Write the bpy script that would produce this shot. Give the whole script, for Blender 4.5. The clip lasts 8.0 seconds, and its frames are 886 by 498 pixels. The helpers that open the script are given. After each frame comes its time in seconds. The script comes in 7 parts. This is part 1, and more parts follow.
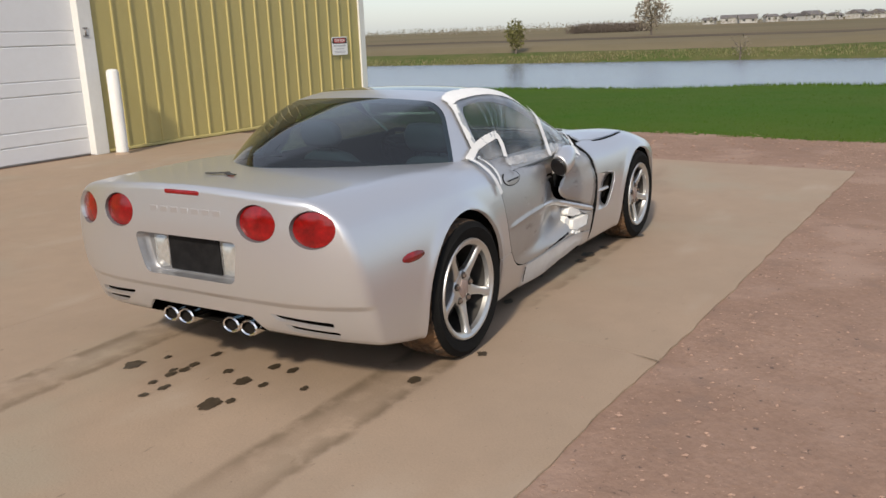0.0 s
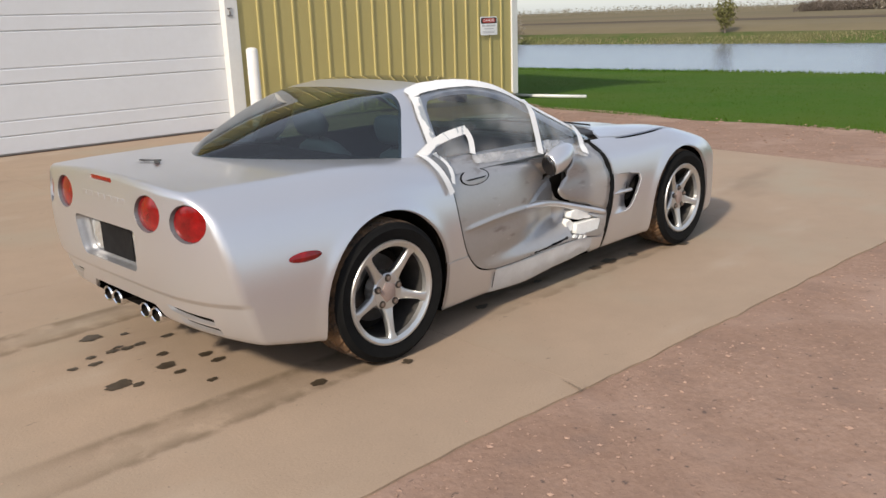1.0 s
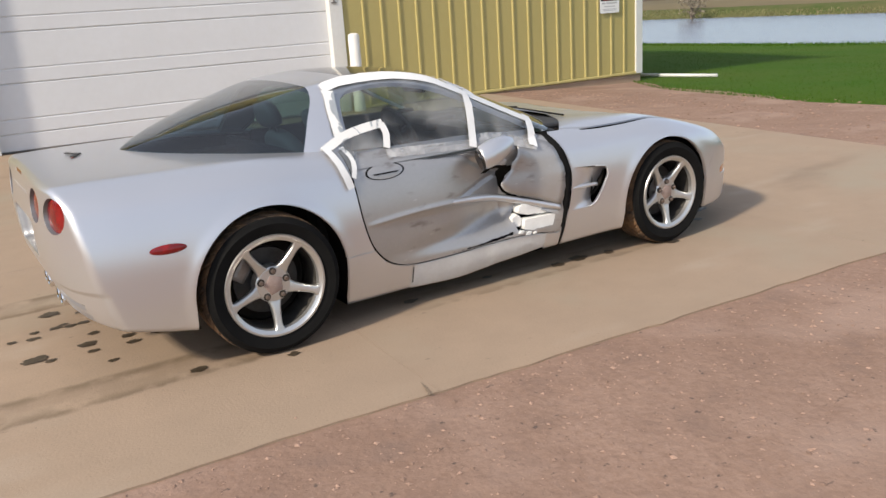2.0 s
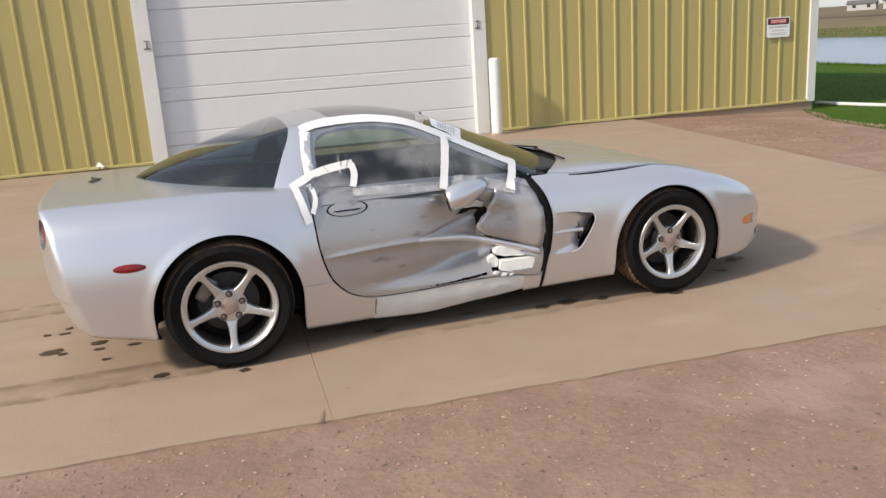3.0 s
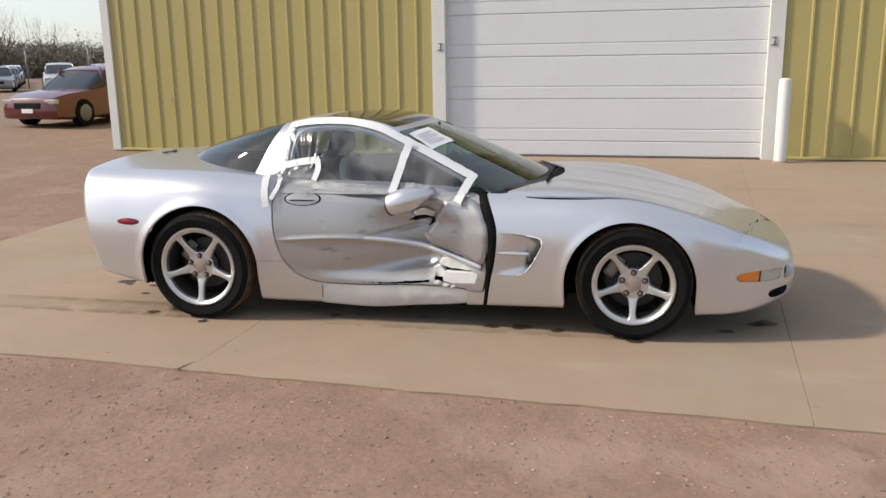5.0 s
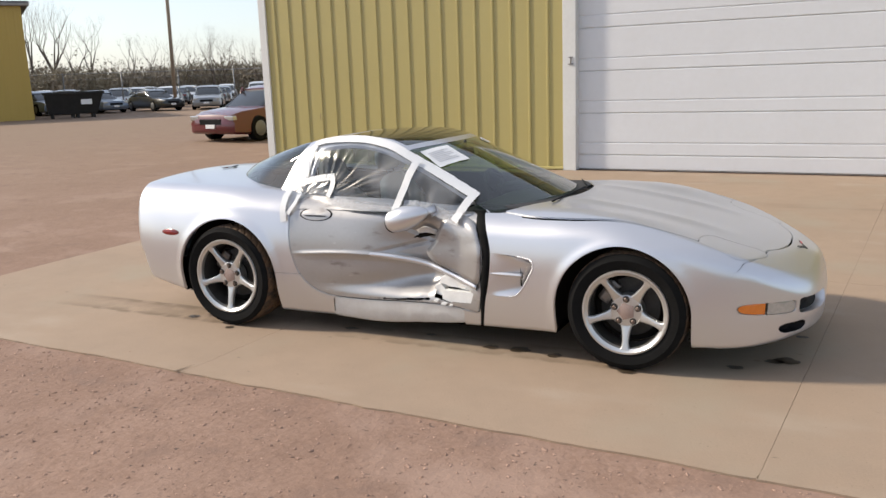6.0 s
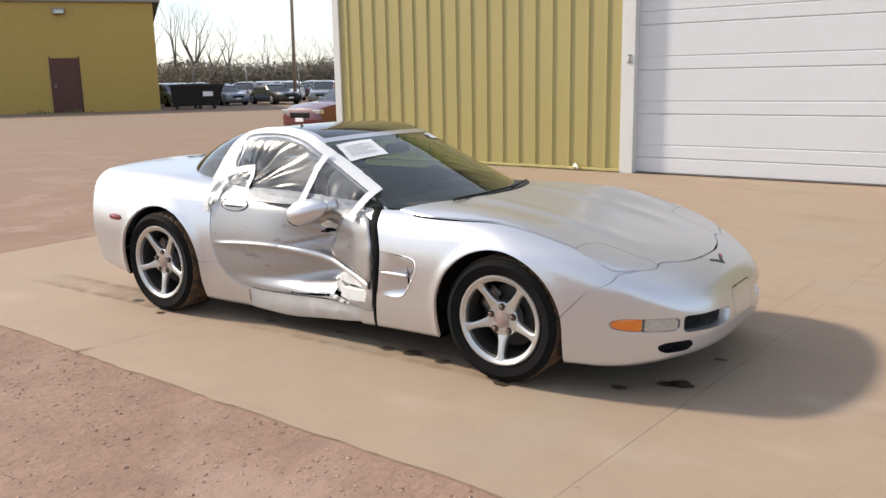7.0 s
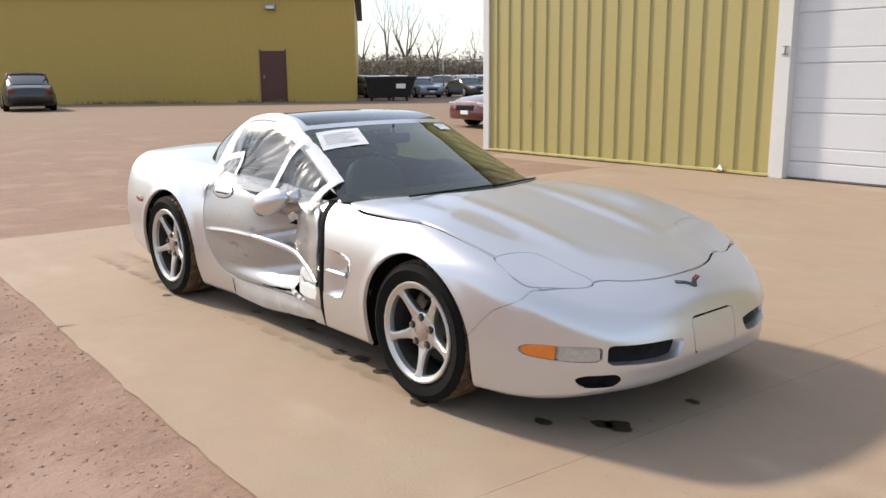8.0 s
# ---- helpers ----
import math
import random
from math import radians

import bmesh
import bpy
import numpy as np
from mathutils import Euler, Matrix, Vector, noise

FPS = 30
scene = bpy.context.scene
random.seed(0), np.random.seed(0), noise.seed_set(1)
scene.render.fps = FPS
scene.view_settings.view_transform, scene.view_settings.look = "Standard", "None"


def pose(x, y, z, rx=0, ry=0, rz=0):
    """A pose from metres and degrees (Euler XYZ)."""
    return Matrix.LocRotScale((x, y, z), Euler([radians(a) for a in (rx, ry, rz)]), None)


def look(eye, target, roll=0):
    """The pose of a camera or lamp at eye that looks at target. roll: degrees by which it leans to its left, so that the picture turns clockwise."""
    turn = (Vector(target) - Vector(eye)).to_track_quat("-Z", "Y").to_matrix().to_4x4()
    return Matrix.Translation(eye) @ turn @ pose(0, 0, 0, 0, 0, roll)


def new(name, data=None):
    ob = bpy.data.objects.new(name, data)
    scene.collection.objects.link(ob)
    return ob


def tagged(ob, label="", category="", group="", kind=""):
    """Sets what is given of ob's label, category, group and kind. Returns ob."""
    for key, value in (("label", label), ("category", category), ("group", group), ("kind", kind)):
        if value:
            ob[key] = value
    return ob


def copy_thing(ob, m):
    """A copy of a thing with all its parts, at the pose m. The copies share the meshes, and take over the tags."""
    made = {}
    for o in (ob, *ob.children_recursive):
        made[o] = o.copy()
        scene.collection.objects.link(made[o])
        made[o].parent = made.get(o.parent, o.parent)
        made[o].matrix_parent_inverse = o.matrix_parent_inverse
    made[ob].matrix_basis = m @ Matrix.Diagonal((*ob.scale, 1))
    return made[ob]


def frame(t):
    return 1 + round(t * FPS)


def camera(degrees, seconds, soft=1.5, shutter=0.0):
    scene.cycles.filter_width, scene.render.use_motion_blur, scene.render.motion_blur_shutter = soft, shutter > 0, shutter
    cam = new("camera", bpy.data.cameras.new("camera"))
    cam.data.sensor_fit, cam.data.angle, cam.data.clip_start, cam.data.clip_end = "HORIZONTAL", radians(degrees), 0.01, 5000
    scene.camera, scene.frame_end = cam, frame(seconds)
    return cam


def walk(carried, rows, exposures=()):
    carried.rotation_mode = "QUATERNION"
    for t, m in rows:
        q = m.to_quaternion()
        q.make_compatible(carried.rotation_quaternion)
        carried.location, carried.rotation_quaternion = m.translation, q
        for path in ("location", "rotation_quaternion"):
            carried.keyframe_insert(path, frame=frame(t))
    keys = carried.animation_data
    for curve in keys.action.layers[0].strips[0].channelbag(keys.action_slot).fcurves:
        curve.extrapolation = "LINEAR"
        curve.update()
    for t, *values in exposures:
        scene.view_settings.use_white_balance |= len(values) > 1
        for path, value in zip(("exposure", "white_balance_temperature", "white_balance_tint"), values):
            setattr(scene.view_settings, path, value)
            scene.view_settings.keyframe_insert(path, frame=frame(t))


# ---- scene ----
cam = camera(55.6, 8.0)
PATH = [
    (0, (-4.708, -2.793, 1.534), (-3.051, -1.789, 1.039), -2.2),
    (0.5, (-4.229, -3.255, 1.539), (-2.69, -2.086, 1.025), -3.0),
    (1, (-3.745, -3.668, 1.547), (-2.389, -2.296, 1.019), -2.0),
    (1.2, (-3.516, -3.817, 1.539), (-2.173, -2.433, 1.008), -1.5),
    (2.3, (-2.298, -4.722, 1.565), (-1.449, -2.986, 1.051), -4.9),
    (2.5, (-2.072, -4.861, 1.591), (-1.304, -3.077, 1.113), -4.9),
    (3, (-1.473, -5.213, 1.651), (-0.908, -3.36, 1.155), -3.7),
    (3.5, (-0.873, -5.428, 1.621), (-0.499, -3.517, 1.168), -3.7),
    (4, (-0.226, -5.622, 1.637), (-0.138, -3.668, 1.221), -3.9),
    (4.5, (0.421, -5.603, 1.633), (0.351, -3.66, 1.167), -3.4),
    (4.7, (0.799, -5.583, 1.611), (0.564, -3.652, 1.145), -2.9),
    (5.8, (2.094, -5.256, 1.579), (1.371, -3.426, 1.218), 1.1),
    (6, (2.349, -5.147, 1.597), (1.493, -3.385, 1.192), -2.0),
    (6.5, (2.899, -4.787, 1.563), (1.97, -3.062, 1.16), 0.4),
    (7, (3.421, -4.34, 1.526), (2.3, -2.732, 1.126), -1.1),
    (7.5, (3.809, -3.738, 1.471), (2.478, -2.309, 1.042), 0.3),
    (8, (4.147, -3.124, 1.454), (2.662, -1.846, 1.05), -0.5),
]
walk(cam, [(t, look(eye, target, roll)) for t, eye, target, roll in PATH], exposures=((0, .16), (.5, .24), (1.0, .33), (2.5, .43), (4.5, .34), (6.0, .44), (7.0, .62), (7.5, .66), (8.0, .66)))

# ---------------------------------------------------------------- daylight: a hazy sun behind the car, bright thin cloud
SUN_WAY = Vector((1.35, .34, -1.0)).normalized()
world = bpy.data.worlds.new("sky")
scene.world = world
world.use_nodes = True
wn, wl = world.node_tree.nodes, world.node_tree.links
wn.clear()
sky = wn.new("ShaderNodeTexSky")
sky.sky_type = "NISHITA"
sky.sun_disc = False
sky.sun_elevation = math.asin(-SUN_WAY.z)
sky.sun_rotation = math.atan2(-SUN_WAY.x, -SUN_WAY.y)
sky.air_density, sky.dust_density, sky.ozone_density = 1.0, 1.1, 2.0
haze = wn.new("ShaderNodeMix")
haze.data_type = "RGBA"
haze.inputs["Factor"].default_value = .46
haze.inputs["B"].default_value = (4.9, 5.0, 5.35, 1)
sky_light = wn.new("ShaderNodeBackground")
sky_light.inputs["Strength"].default_value = .140
sky_out = wn.new("ShaderNodeOutputWorld")
wl.new(sky.outputs["Color"], haze.inputs["A"])
wl.new(haze.outputs["Result"], sky_light.inputs["Color"])
wl.new(sky_light.outputs["Background"], sky_out.inputs["Surface"])

sun = new("sun", bpy.data.lights.new("sun", "SUN"))
sun.data.energy, sun.data.angle, sun.data.color = 3.45, radians(4.5), (1.0, .885, .735)
sun.matrix_world = look((-13.5, -3.4, 10), (0, 0, 0))

# ---------------------------------------------------------------- materials
def material(name, base, rough=.6, metal=0.0, spec=.5, coat=0.0, mottle=(), bump=(), tint=None, island=0.0):
    """A surface: base colour, mottled at (scale, amount) pairs towards tint, with bumps of (scale, height) pairs, in metres."""
    m = bpy.data.materials.new(name)
    m.use_nodes = True
    n, l = m.node_tree.nodes, m.node_tree.links
    b = n["Principled BSDF"]
    b.inputs["Roughness"].default_value, b.inputs["Metallic"].default_value = rough, metal
    b.inputs["Specular IOR Level"].default_value, b.inputs["Coat Weight"].default_value = spec, coat
    b.inputs["Coat Roughness"].default_value = .04
    where = n.new("ShaderNodeTexCoord").outputs["Object"]
    colour = n.new("ShaderNodeRGB")
    colour.outputs[0].default_value = (*base, 1)
    last = colour.outputs[0]
    other = tint or tuple(c * .6 for c in base)
    for scale, amount in mottle:
        t = n.new("ShaderNodeTexNoise")
        t.inputs["Scale"].default_value, t.inputs["Detail"].default_value, t.inputs["Roughness"].default_value = 1 / scale, 5, .6
        l.new(where, t.inputs["Vector"])
        r = n.new("ShaderNodeMapRange")
        r.inputs["From Min"].default_value, r.inputs["From Max"].default_value = .38, .66
        r.inputs["To Max"].default_value = amount
        l.new(t.outputs["Fac"], r.inputs["Value"])
        x = n.new("ShaderNodeMix")
        x.data_type = "RGBA"
        x.inputs["B"].default_value = (*other, 1)
        l.new(r.outputs["Result"], x.inputs["Factor"])
        l.new(last, x.inputs["A"])
        last = x.outputs["Result"]
    if island:
        g = n.new("ShaderNodeNewGeometry")
        r = n.new("ShaderNodeMapRange")
        r.inputs["To Min"].default_value, r.inputs["To Max"].default_value = 1 - island, 1 + island
        l.new(g.outputs["Random Per Island"], r.inputs["Value"])
        x = n.new("ShaderNodeVectorMath")
        x.operation = "SCALE"
        l.new(last, x.inputs[0])
        l.new(r.outputs["Result"], x.inputs["Scale"])
        last = x.outputs["Vector"]
    l.new(last, b.inputs["Base Color"])
    normal = None
    for scale, height in bump:
        t = n.new("ShaderNodeTexNoise")
        t.inputs["Scale"].default_value, t.inputs["Detail"].default_value = 1 / scale, 4
        l.new(where, t.inputs["Vector"])
        u = n.new("ShaderNodeBump")
        u.inputs["Distance"].default_value = height
        u.inputs["Strength"].default_value = .7
        l.new(t.outputs["Fac"], u.inputs["Height"])
        if normal:
            l.new(normal, u.inputs["Normal"])
        normal = u.outputs["Normal"]
    if normal:
        l.new(normal, b.inputs["Normal"])
    return m


def glass(name, tint, rough=.0, gloss=1.0, ior=1.6):
    """A thin pane: tinted see-through, with a gloss that grows towards grazing views, alike from both sides."""
    m = bpy.data.materials.new(name)
    m.use_nodes = True
    n, l = m.node_tree.nodes, m.node_tree.links
    n.clear()
    out, mix = n.new("ShaderNodeOutputMaterial"), n.new("ShaderNodeMixShader")
    clear, shine, facing = n.new("ShaderNodeBsdfTransparent"), n.new("ShaderNodeBsdfGlossy"), n.new("ShaderNodeLayerWeight")
    power, share = n.new("ShaderNodeMath"), n.new("ShaderNodeMapRange")
    clear.inputs["Color"].default_value = (*tint, 1)
    shine.inputs["Roughness"].default_value = rough
    shine.inputs["Color"].default_value = (gloss, gloss, gloss, 1)
    facing.inputs["Blend"].default_value = .5
    power.operation = "POWER"
    power.inputs[1].default_value = 4.5
    share.inputs["To Min"].default_value = 1.3 * ((ior - 1) / (ior + 1)) ** 2
    l.new(facing.outputs["Facing"], power.inputs[0])
    l.new(power.outputs[0], share.inputs["Value"])
    l.new(share.outputs["Result"], mix.inputs["Fac"])
    l.new(clear.outputs["BSDF"], mix.inputs[1])
    l.new(shine.outputs["BSDF"], mix.inputs[2])
    l.new(mix.outputs["Shader"], out.inputs["Surface"])
    return m


def stained(m, scale, lo, hi, colour, rough=None, centre=None, reach=1.0, stretch=(1, 1, 1)):
    """Adds blotches of a colour, by noise between lo and hi, to a material; round centre only, if given."""
    n, l = m.node_tree.nodes, m.node_tree.links
    b = n["Principled BSDF"]
    where = n.new("ShaderNodeTexCoord").outputs["Object"]
    mp = n.new("ShaderNodeMapping")
    mp.inputs["Scale"].default_value = stretch
    l.new(where, mp.inputs["Vector"])
    t = n.new("ShaderNodeTexNoise")
    t.inputs["Scale"].default_value, t.inputs["Detail"].default_value = 1 / scale, 6
    l.new(mp.outputs["Vector"], t.inputs["Vector"])
    r = n.new("ShaderNodeMapRange")
    r.interpolation_type = "SMOOTHSTEP"
    r.inputs["From Min"].default_value, r.inputs["From Max"].default_value = lo, hi
    l.new(t.outputs["Fac"], r.inputs["Value"])
    fac = r.outputs["Result"]
    if centre:
        d = n.new("ShaderNodeVectorMath")
        d.operation = "DISTANCE"
        d.inputs[1].default_value = centre
        l.new(where, d.inputs[0])
        q = n.new("ShaderNodeMapRange")
        q.inputs["From Min"].default_value, q.inputs["From Max"].default_value = reach, reach * .4
        l.new(d.outputs["Value"], q.inputs["Value"])
        p = n.new("ShaderNodeMath")
        p.operation = "MULTIPLY"
        l.new(fac, p.inputs[0])
        l.new(q.outputs["Result"], p.inputs[1])
        fac = p.outputs[0]
    x = n.new("ShaderNodeMix")
    x.data_type = "RGBA"
    x.inputs["B"].default_value = (*colour, 1)
    l.new(fac, x.inputs["Factor"])
    l.new(b.inputs["Base Color"].links[0].from_socket, x.inputs["A"])
    l.new(x.outputs["Result"], b.inputs["Base Color"])
    return m


CONCRETE = material("concrete", (.340, .248, .173), .85, mottle=((1.6, .30), (.22, .25), (.012, .25)), bump=((.012, .002), (.15, .002)), tint=(.24, .180, .128))
stained(CONCRETE, .9, .58, .74, (.24, .175, .122), stretch=(.35, 1, 1))
stained(CONCRETE, .5, .55, .80, (.355, .28, .21), stretch=(.5, 1, 1))
stained(CONCRETE, 1.3, .50, .72, (.300, .245, .178))
stained(CONCRETE, .018, .66, .74, (.22, .165, .115))
stained(CONCRETE, .06, .68, .76, (.20, .145, .10), stretch=(.6, 1, 1))


def tyre_track(m, y0, slope, half, x0, x1, colour):
    """A muddy track along x on a floor material, fading at both ends, darkest along its two edges."""
    n, l = m.node_tree.nodes, m.node_tree.links
    b = n["Principled BSDF"]
    where = n.new("ShaderNodeTexCoord").outputs["Object"]
    xyz = n.new("ShaderNodeSeparateXYZ")
    l.new(where, xyz.inputs["Vector"])

    def maths(op, a, c):
        q = n.new("ShaderNodeMath")
        q.operation = op
        for k, v in enumerate((a, c)):
            if isinstance(v, (int, float)):
                q.inputs[k].default_value = v
            else:
                l.new(v, q.inputs[k])
        return q.outputs[0]

    def ramp(v, lo, hi, top=1.0):
        r = n.new("ShaderNodeMapRange")
        r.interpolation_type = "SMOOTHSTEP"
        r.inputs["From Min"].default_value, r.inputs["From Max"].default_value, r.inputs["To Max"].default_value = lo, hi, top
        l.new(v, r.inputs["Value"])
        return r.outputs["Result"]

    t = n.new("ShaderNodeTexNoise")
    t.inputs["Scale"].default_value, t.inputs["Detail"].default_value = 7, 6
    l.new(where, t.inputs["Vector"])
    wander = maths("MULTIPLY", maths("SUBTRACT", t.outputs["Fac"], .5), .07)
    off = maths("SUBTRACT", xyz.outputs["Y"], maths("MULTIPLY", xyz.outputs["X"], slope))
    d = maths("ABSOLUTE", maths("ADD", maths("SUBTRACT", off, y0), wander), 0)
    band = maths("MULTIPLY", ramp(d, half, half * .72), maths("ADD", ramp(d, half * .25, half * .8, .55), .30))
    ends = maths("MULTIPLY", ramp(xyz.outputs["X"], x0, x0 + .9), ramp(xyz.outputs["X"], x1, x1 - .3))
    fac = maths("MULTIPLY", maths("MULTIPLY", band, ends), ramp(t.outputs["Fac"], .30, .58))
    x = n.new("ShaderNodeMix")
    x.data_type = "RGBA"
    x.inputs["B"].default_value = (*colour, 1)
    l.new(fac, x.inputs["Factor"])
    l.new(b.inputs["Base Color"].links[0].from_socket, x.inputs["A"])
    l.new(x.outputs["Result"], b.inputs["Base Color"])


tyre_track(CONCRETE, .90, .03, .17, -3.6, -1.0, (.15, .105, .065))
tyre_track(CONCRETE, -.72, .0, .17, -3.3, -1.0, (.15, .105, .065))
tyre_track(CONCRETE, -.72, .0, .15, -1.0, 1.6, (.20, .145, .095))
GRAVEL = material("pink_gravel", (.31, .208, .157), .95, spec=.2, mottle=((2.2, .55), (.30, .40), (.03, .55)), bump=((.020, .006), (.09, .012), (.5, .03)), tint=(.205, .128, .092))
stained(GRAVEL, .9, .50, .66, (.312, .214, .165))
stained(GRAVEL, 6.0, .05, .15, (.245, .178, .128), centre=(-32, 20, 0), reach=36)
stained(GRAVEL, .30, .56, .74, (.225, .15, .115))
stained(GRAVEL, .035, .66, .72, (.12, .085, .07))
STONE = material("quartzite_chips", (.34, .225, .170), .9, spec=.2, mottle=((.02, .4),), tint=(.19, .12, .09), island=.3)
STAIN = material("oil_stain", (.045, .032, .019), .5, mottle=((.05, .7),), tint=(.085, .062, .040))
LAWN = material("lawn", (.036, .096, .008), .95, spec=.05, mottle=((5.0, .7), (.8, .4), (.03, .4)), bump=((.05, .02),), tint=(.066, .102, .016))
BLADE = material("grass_blade", (.040, .102, .009), .8, spec=.1, mottle=((5.0, .7), (.5, .4)), tint=(.068, .104, .018), island=.2)
DRYGRASS = material("dry_grass", (.17, .14, .075), .9, mottle=((30.0, .6), (3.0, .5)), tint=(.15, .17, .06), island=.3)
FIELD = material("field", (.19, .155, .095), .95, spec=.05, mottle=((160.0, .8), (25.0, .5), (3.0, .3)), tint=(.125, .105, .065))
BANK = material("green_bank", (.062, .092, .024), .95, spec=.05, mottle=((6.0, .7), (1.0, .5)), tint=(.13, .115, .055))
SOIL = material("ploughed_soil", (.078, .060, .044), .95, spec=.05, mottle=((20.0, .5),), tint=(.19, .15, .10))
# part of the sky's reflection is put into this blue-grey base
WATER = material("pond_water", (.12, .13, .165), .22, spec=.5, bump=((.4, .05), (2.5, .08)))
SIDING = material("olive_steel_siding", (.415, .35, .135), .38, mottle=((1.2, .25), (.08, .15)), bump=((.5, .003),), tint=(.355, .298, .115))
TRIM = material("white_steel_trim", (.68, .68, .66), .45, mottle=((.6, .25), (.05, .15)), tint=(.52, .51, .48))
DOORPAINT = material("white_door_paint", (.66, .67, .69), .5, mottle=((1.0, .2), (.1, .15)), bump=((.02, .0006),), tint=(.56, .56, .56))
BOLLARD = material("white_bollard_paint", (.74, .74, .72), .5, mottle=((.25, .3), (.03, .2)), tint=(.58, .56, .52))
RUBBER = material("black_rubber", (.007, .007, .007), .85, spec=.12, mottle=((.05, .3),), tint=(.015, .0145, .014), bump=((.01, .0008),))
TREAD = material("muddy_tread", (.03, .027, .024), .85, mottle=((.09, .95), (.015, .5)), tint=(.19, .105, .05))
PAINT = material("silver_paint", (.655, .655, .675), .33, metal=.80, coat=.45, mottle=((.7, .10), (.0016, .16)), tint=(.61, .61, .63))
# darker than PAINT: the dented door's dark reflections are in the base, scuffs on top
DOORGREY = material("scuffed_shaded_silver_paint", (.435, .425, .42), .38, metal=.62, coat=.2, mottle=((.25, .25), (.02, .15)), tint=(.345, .335, .325))
stained(DOORGREY, .10, .58, .74, (.27, .25, .235), stretch=(.6, 1, 1.6))
stained(DOORGREY, .03, .66, .74, (.50, .495, .49), stretch=(.4, 1, 1.5))
BARE = material("bare_composite", (.70, .69, .67), .65, mottle=((.06, .4), (.012, .3)), tint=(.48, .46, .44))
PLASTIC = material("black_trim_plastic", (.008, .008, .009), .6, spec=.12, mottle=((.05, .3),), tint=(.03, .03, .03))
GLOSSBLACK = material("gloss_black", (.008, .008, .009), .12, coat=.5)
UNDER = material("underbody_black", (.010, .009, .008), .95, spec=.1, mottle=((.2, .5),), tint=(.035, .028, .022))
ALLOY = material("silver_alloy", (.60, .60, .59), .36, metal=.85, mottle=((.08, .2), (.01, .15)), tint=(.50, .49, .47))
CAPM = material("hub_cap_tan", (.36, .27, .235), .45, metal=.2, mottle=((.02, .4),))
STEEL = material("dull_steel", (.28, .27, .26), .45, metal=.9, mottle=((.05, .5),), tint=(.16, .12, .10))
NUT = material("dark_nut", (.20, .155, .13), .45, metal=.7)
CHROME = material("chrome", (.80, .80, .80), .10, metal=1.0)
REDLENS = material("red_lens", (.27, .004, .005), .12, spec=.4, coat=.5, mottle=((.06, .8), (.012, .4)), tint=(.085, .0015, .0015), bump=((.006, .0006),))
AMBER = material("amber_lens", (.75, .20, .015), .15, coat=1.0, mottle=((.015, .3),), tint=(.55, .12, .01))
CLEARLENS = material("clear_lens", (.50, .50, .48), .14, metal=.45, coat=1.0, mottle=((.02, .4),), tint=(.26, .26, .26))
TAPE = material("white_tape", (.76, .76, .75), .5, mottle=((.05, .25), (.01, .2)), tint=(.62, .62, .62), bump=((.03, .002),))
PAPER = material("white_paper", (.78, .78, .78), .7, mottle=((.05, .12),), tint=(.65, .65, .66))
INK = material("grey_ink", (.48, .48, .50), .7)
SEAT = material("grey_leather", (.24, .24, .235), .55, mottle=((.08, .3),), tint=(.19, .19, .185), bump=((.006, .0006),))
CARPET = material("black_carpet", (.014, .014, .016), .95, mottle=((.03, .4),), tint=(.03, .03, .032))
DASH = material("dark_dash", (.022, .022, .024), .6, mottle=((.05, .3),), tint=(.04, .04, .04))
EMBLEMRED = material("emblem_red", (.45, .03, .03), .3)
SIGNRED = material("sign_red", (.42, .045, .035), .5)
SIGNBLACK = material("sign_black", (.03, .03, .03), .5)
GLASS_DARK = glass("smoked_hatch_glass", (.20, .28, .31), ior=1.62)
GLASS_WIND = glass("windscreen_glass", (.38, .50, .36), ior=1.72)
GLASS_ROOF = glass("smoked_roof_panel", (.10, .11, .13))
MAROON = material("maroon_car_paint", (.105, .009, .015), .3, coat=.8, mottle=((.5, .2),))
CARPAINTS = [material(f"{n}_car_paint", c, .28, metal=.3, coat=.7, mottle=((.6, .12),)) for n, c in (("white", (.80, .80, .80)), ("silver", (.56, .57, .58)), ("slate", (.14, .17, .22)), ("black", (.015, .016, .018)), ("grey", (.22, .23, .24)))]
CARGLASS = material("dark_car_glass", (.02, .024, .028), .22, spec=.6)
OCHRE = material("ochre_steel_siding", (.43, .30, .07), .5, mottle=((3.0, .35), (.3, .2)), tint=(.43, .30, .065))
BROWNDOOR = material("brown_door_paint", (.085, .028, .020), .5, mottle=((.3, .3),))
DUMPSTER = material("black_dumpster_steel", (.005, .005, .005), .6, mottle=((.3, .4),), tint=(.025, .022, .020))
BARK = material("grey_bark", (.15, .125, .105), .95, spec=.1, mottle=((.3, .5),), tint=(.07, .055, .045))
# lightened twigs: the haze of distance is put into the colour
TWIG = material("brush_twigs", (.25, .215, .17), .95, spec=.05, mottle=((4.0, .5),), tint=(.17, .165, .10), island=.25)
LEAF = material("spring_leaves", (.16, .15, .06), .9, spec=.05, mottle=((5.0, .5),), tint=(.10, .115, .04), island=.35)
WOODPOLE = material("pole_wood", (.34, .27, .20), .9, mottle=((.3, .4),))
GALV = material("galvanised_steel", (.22, .225, .23), .5, metal=.6)
HOUSE = material("far_house_walls", (.42, .41, .39), .8, mottle=((3.0, .2),))
SHINGLE = material("far_house_roof", (.13, .12, .12), .9, mottle=((2.0, .3),))


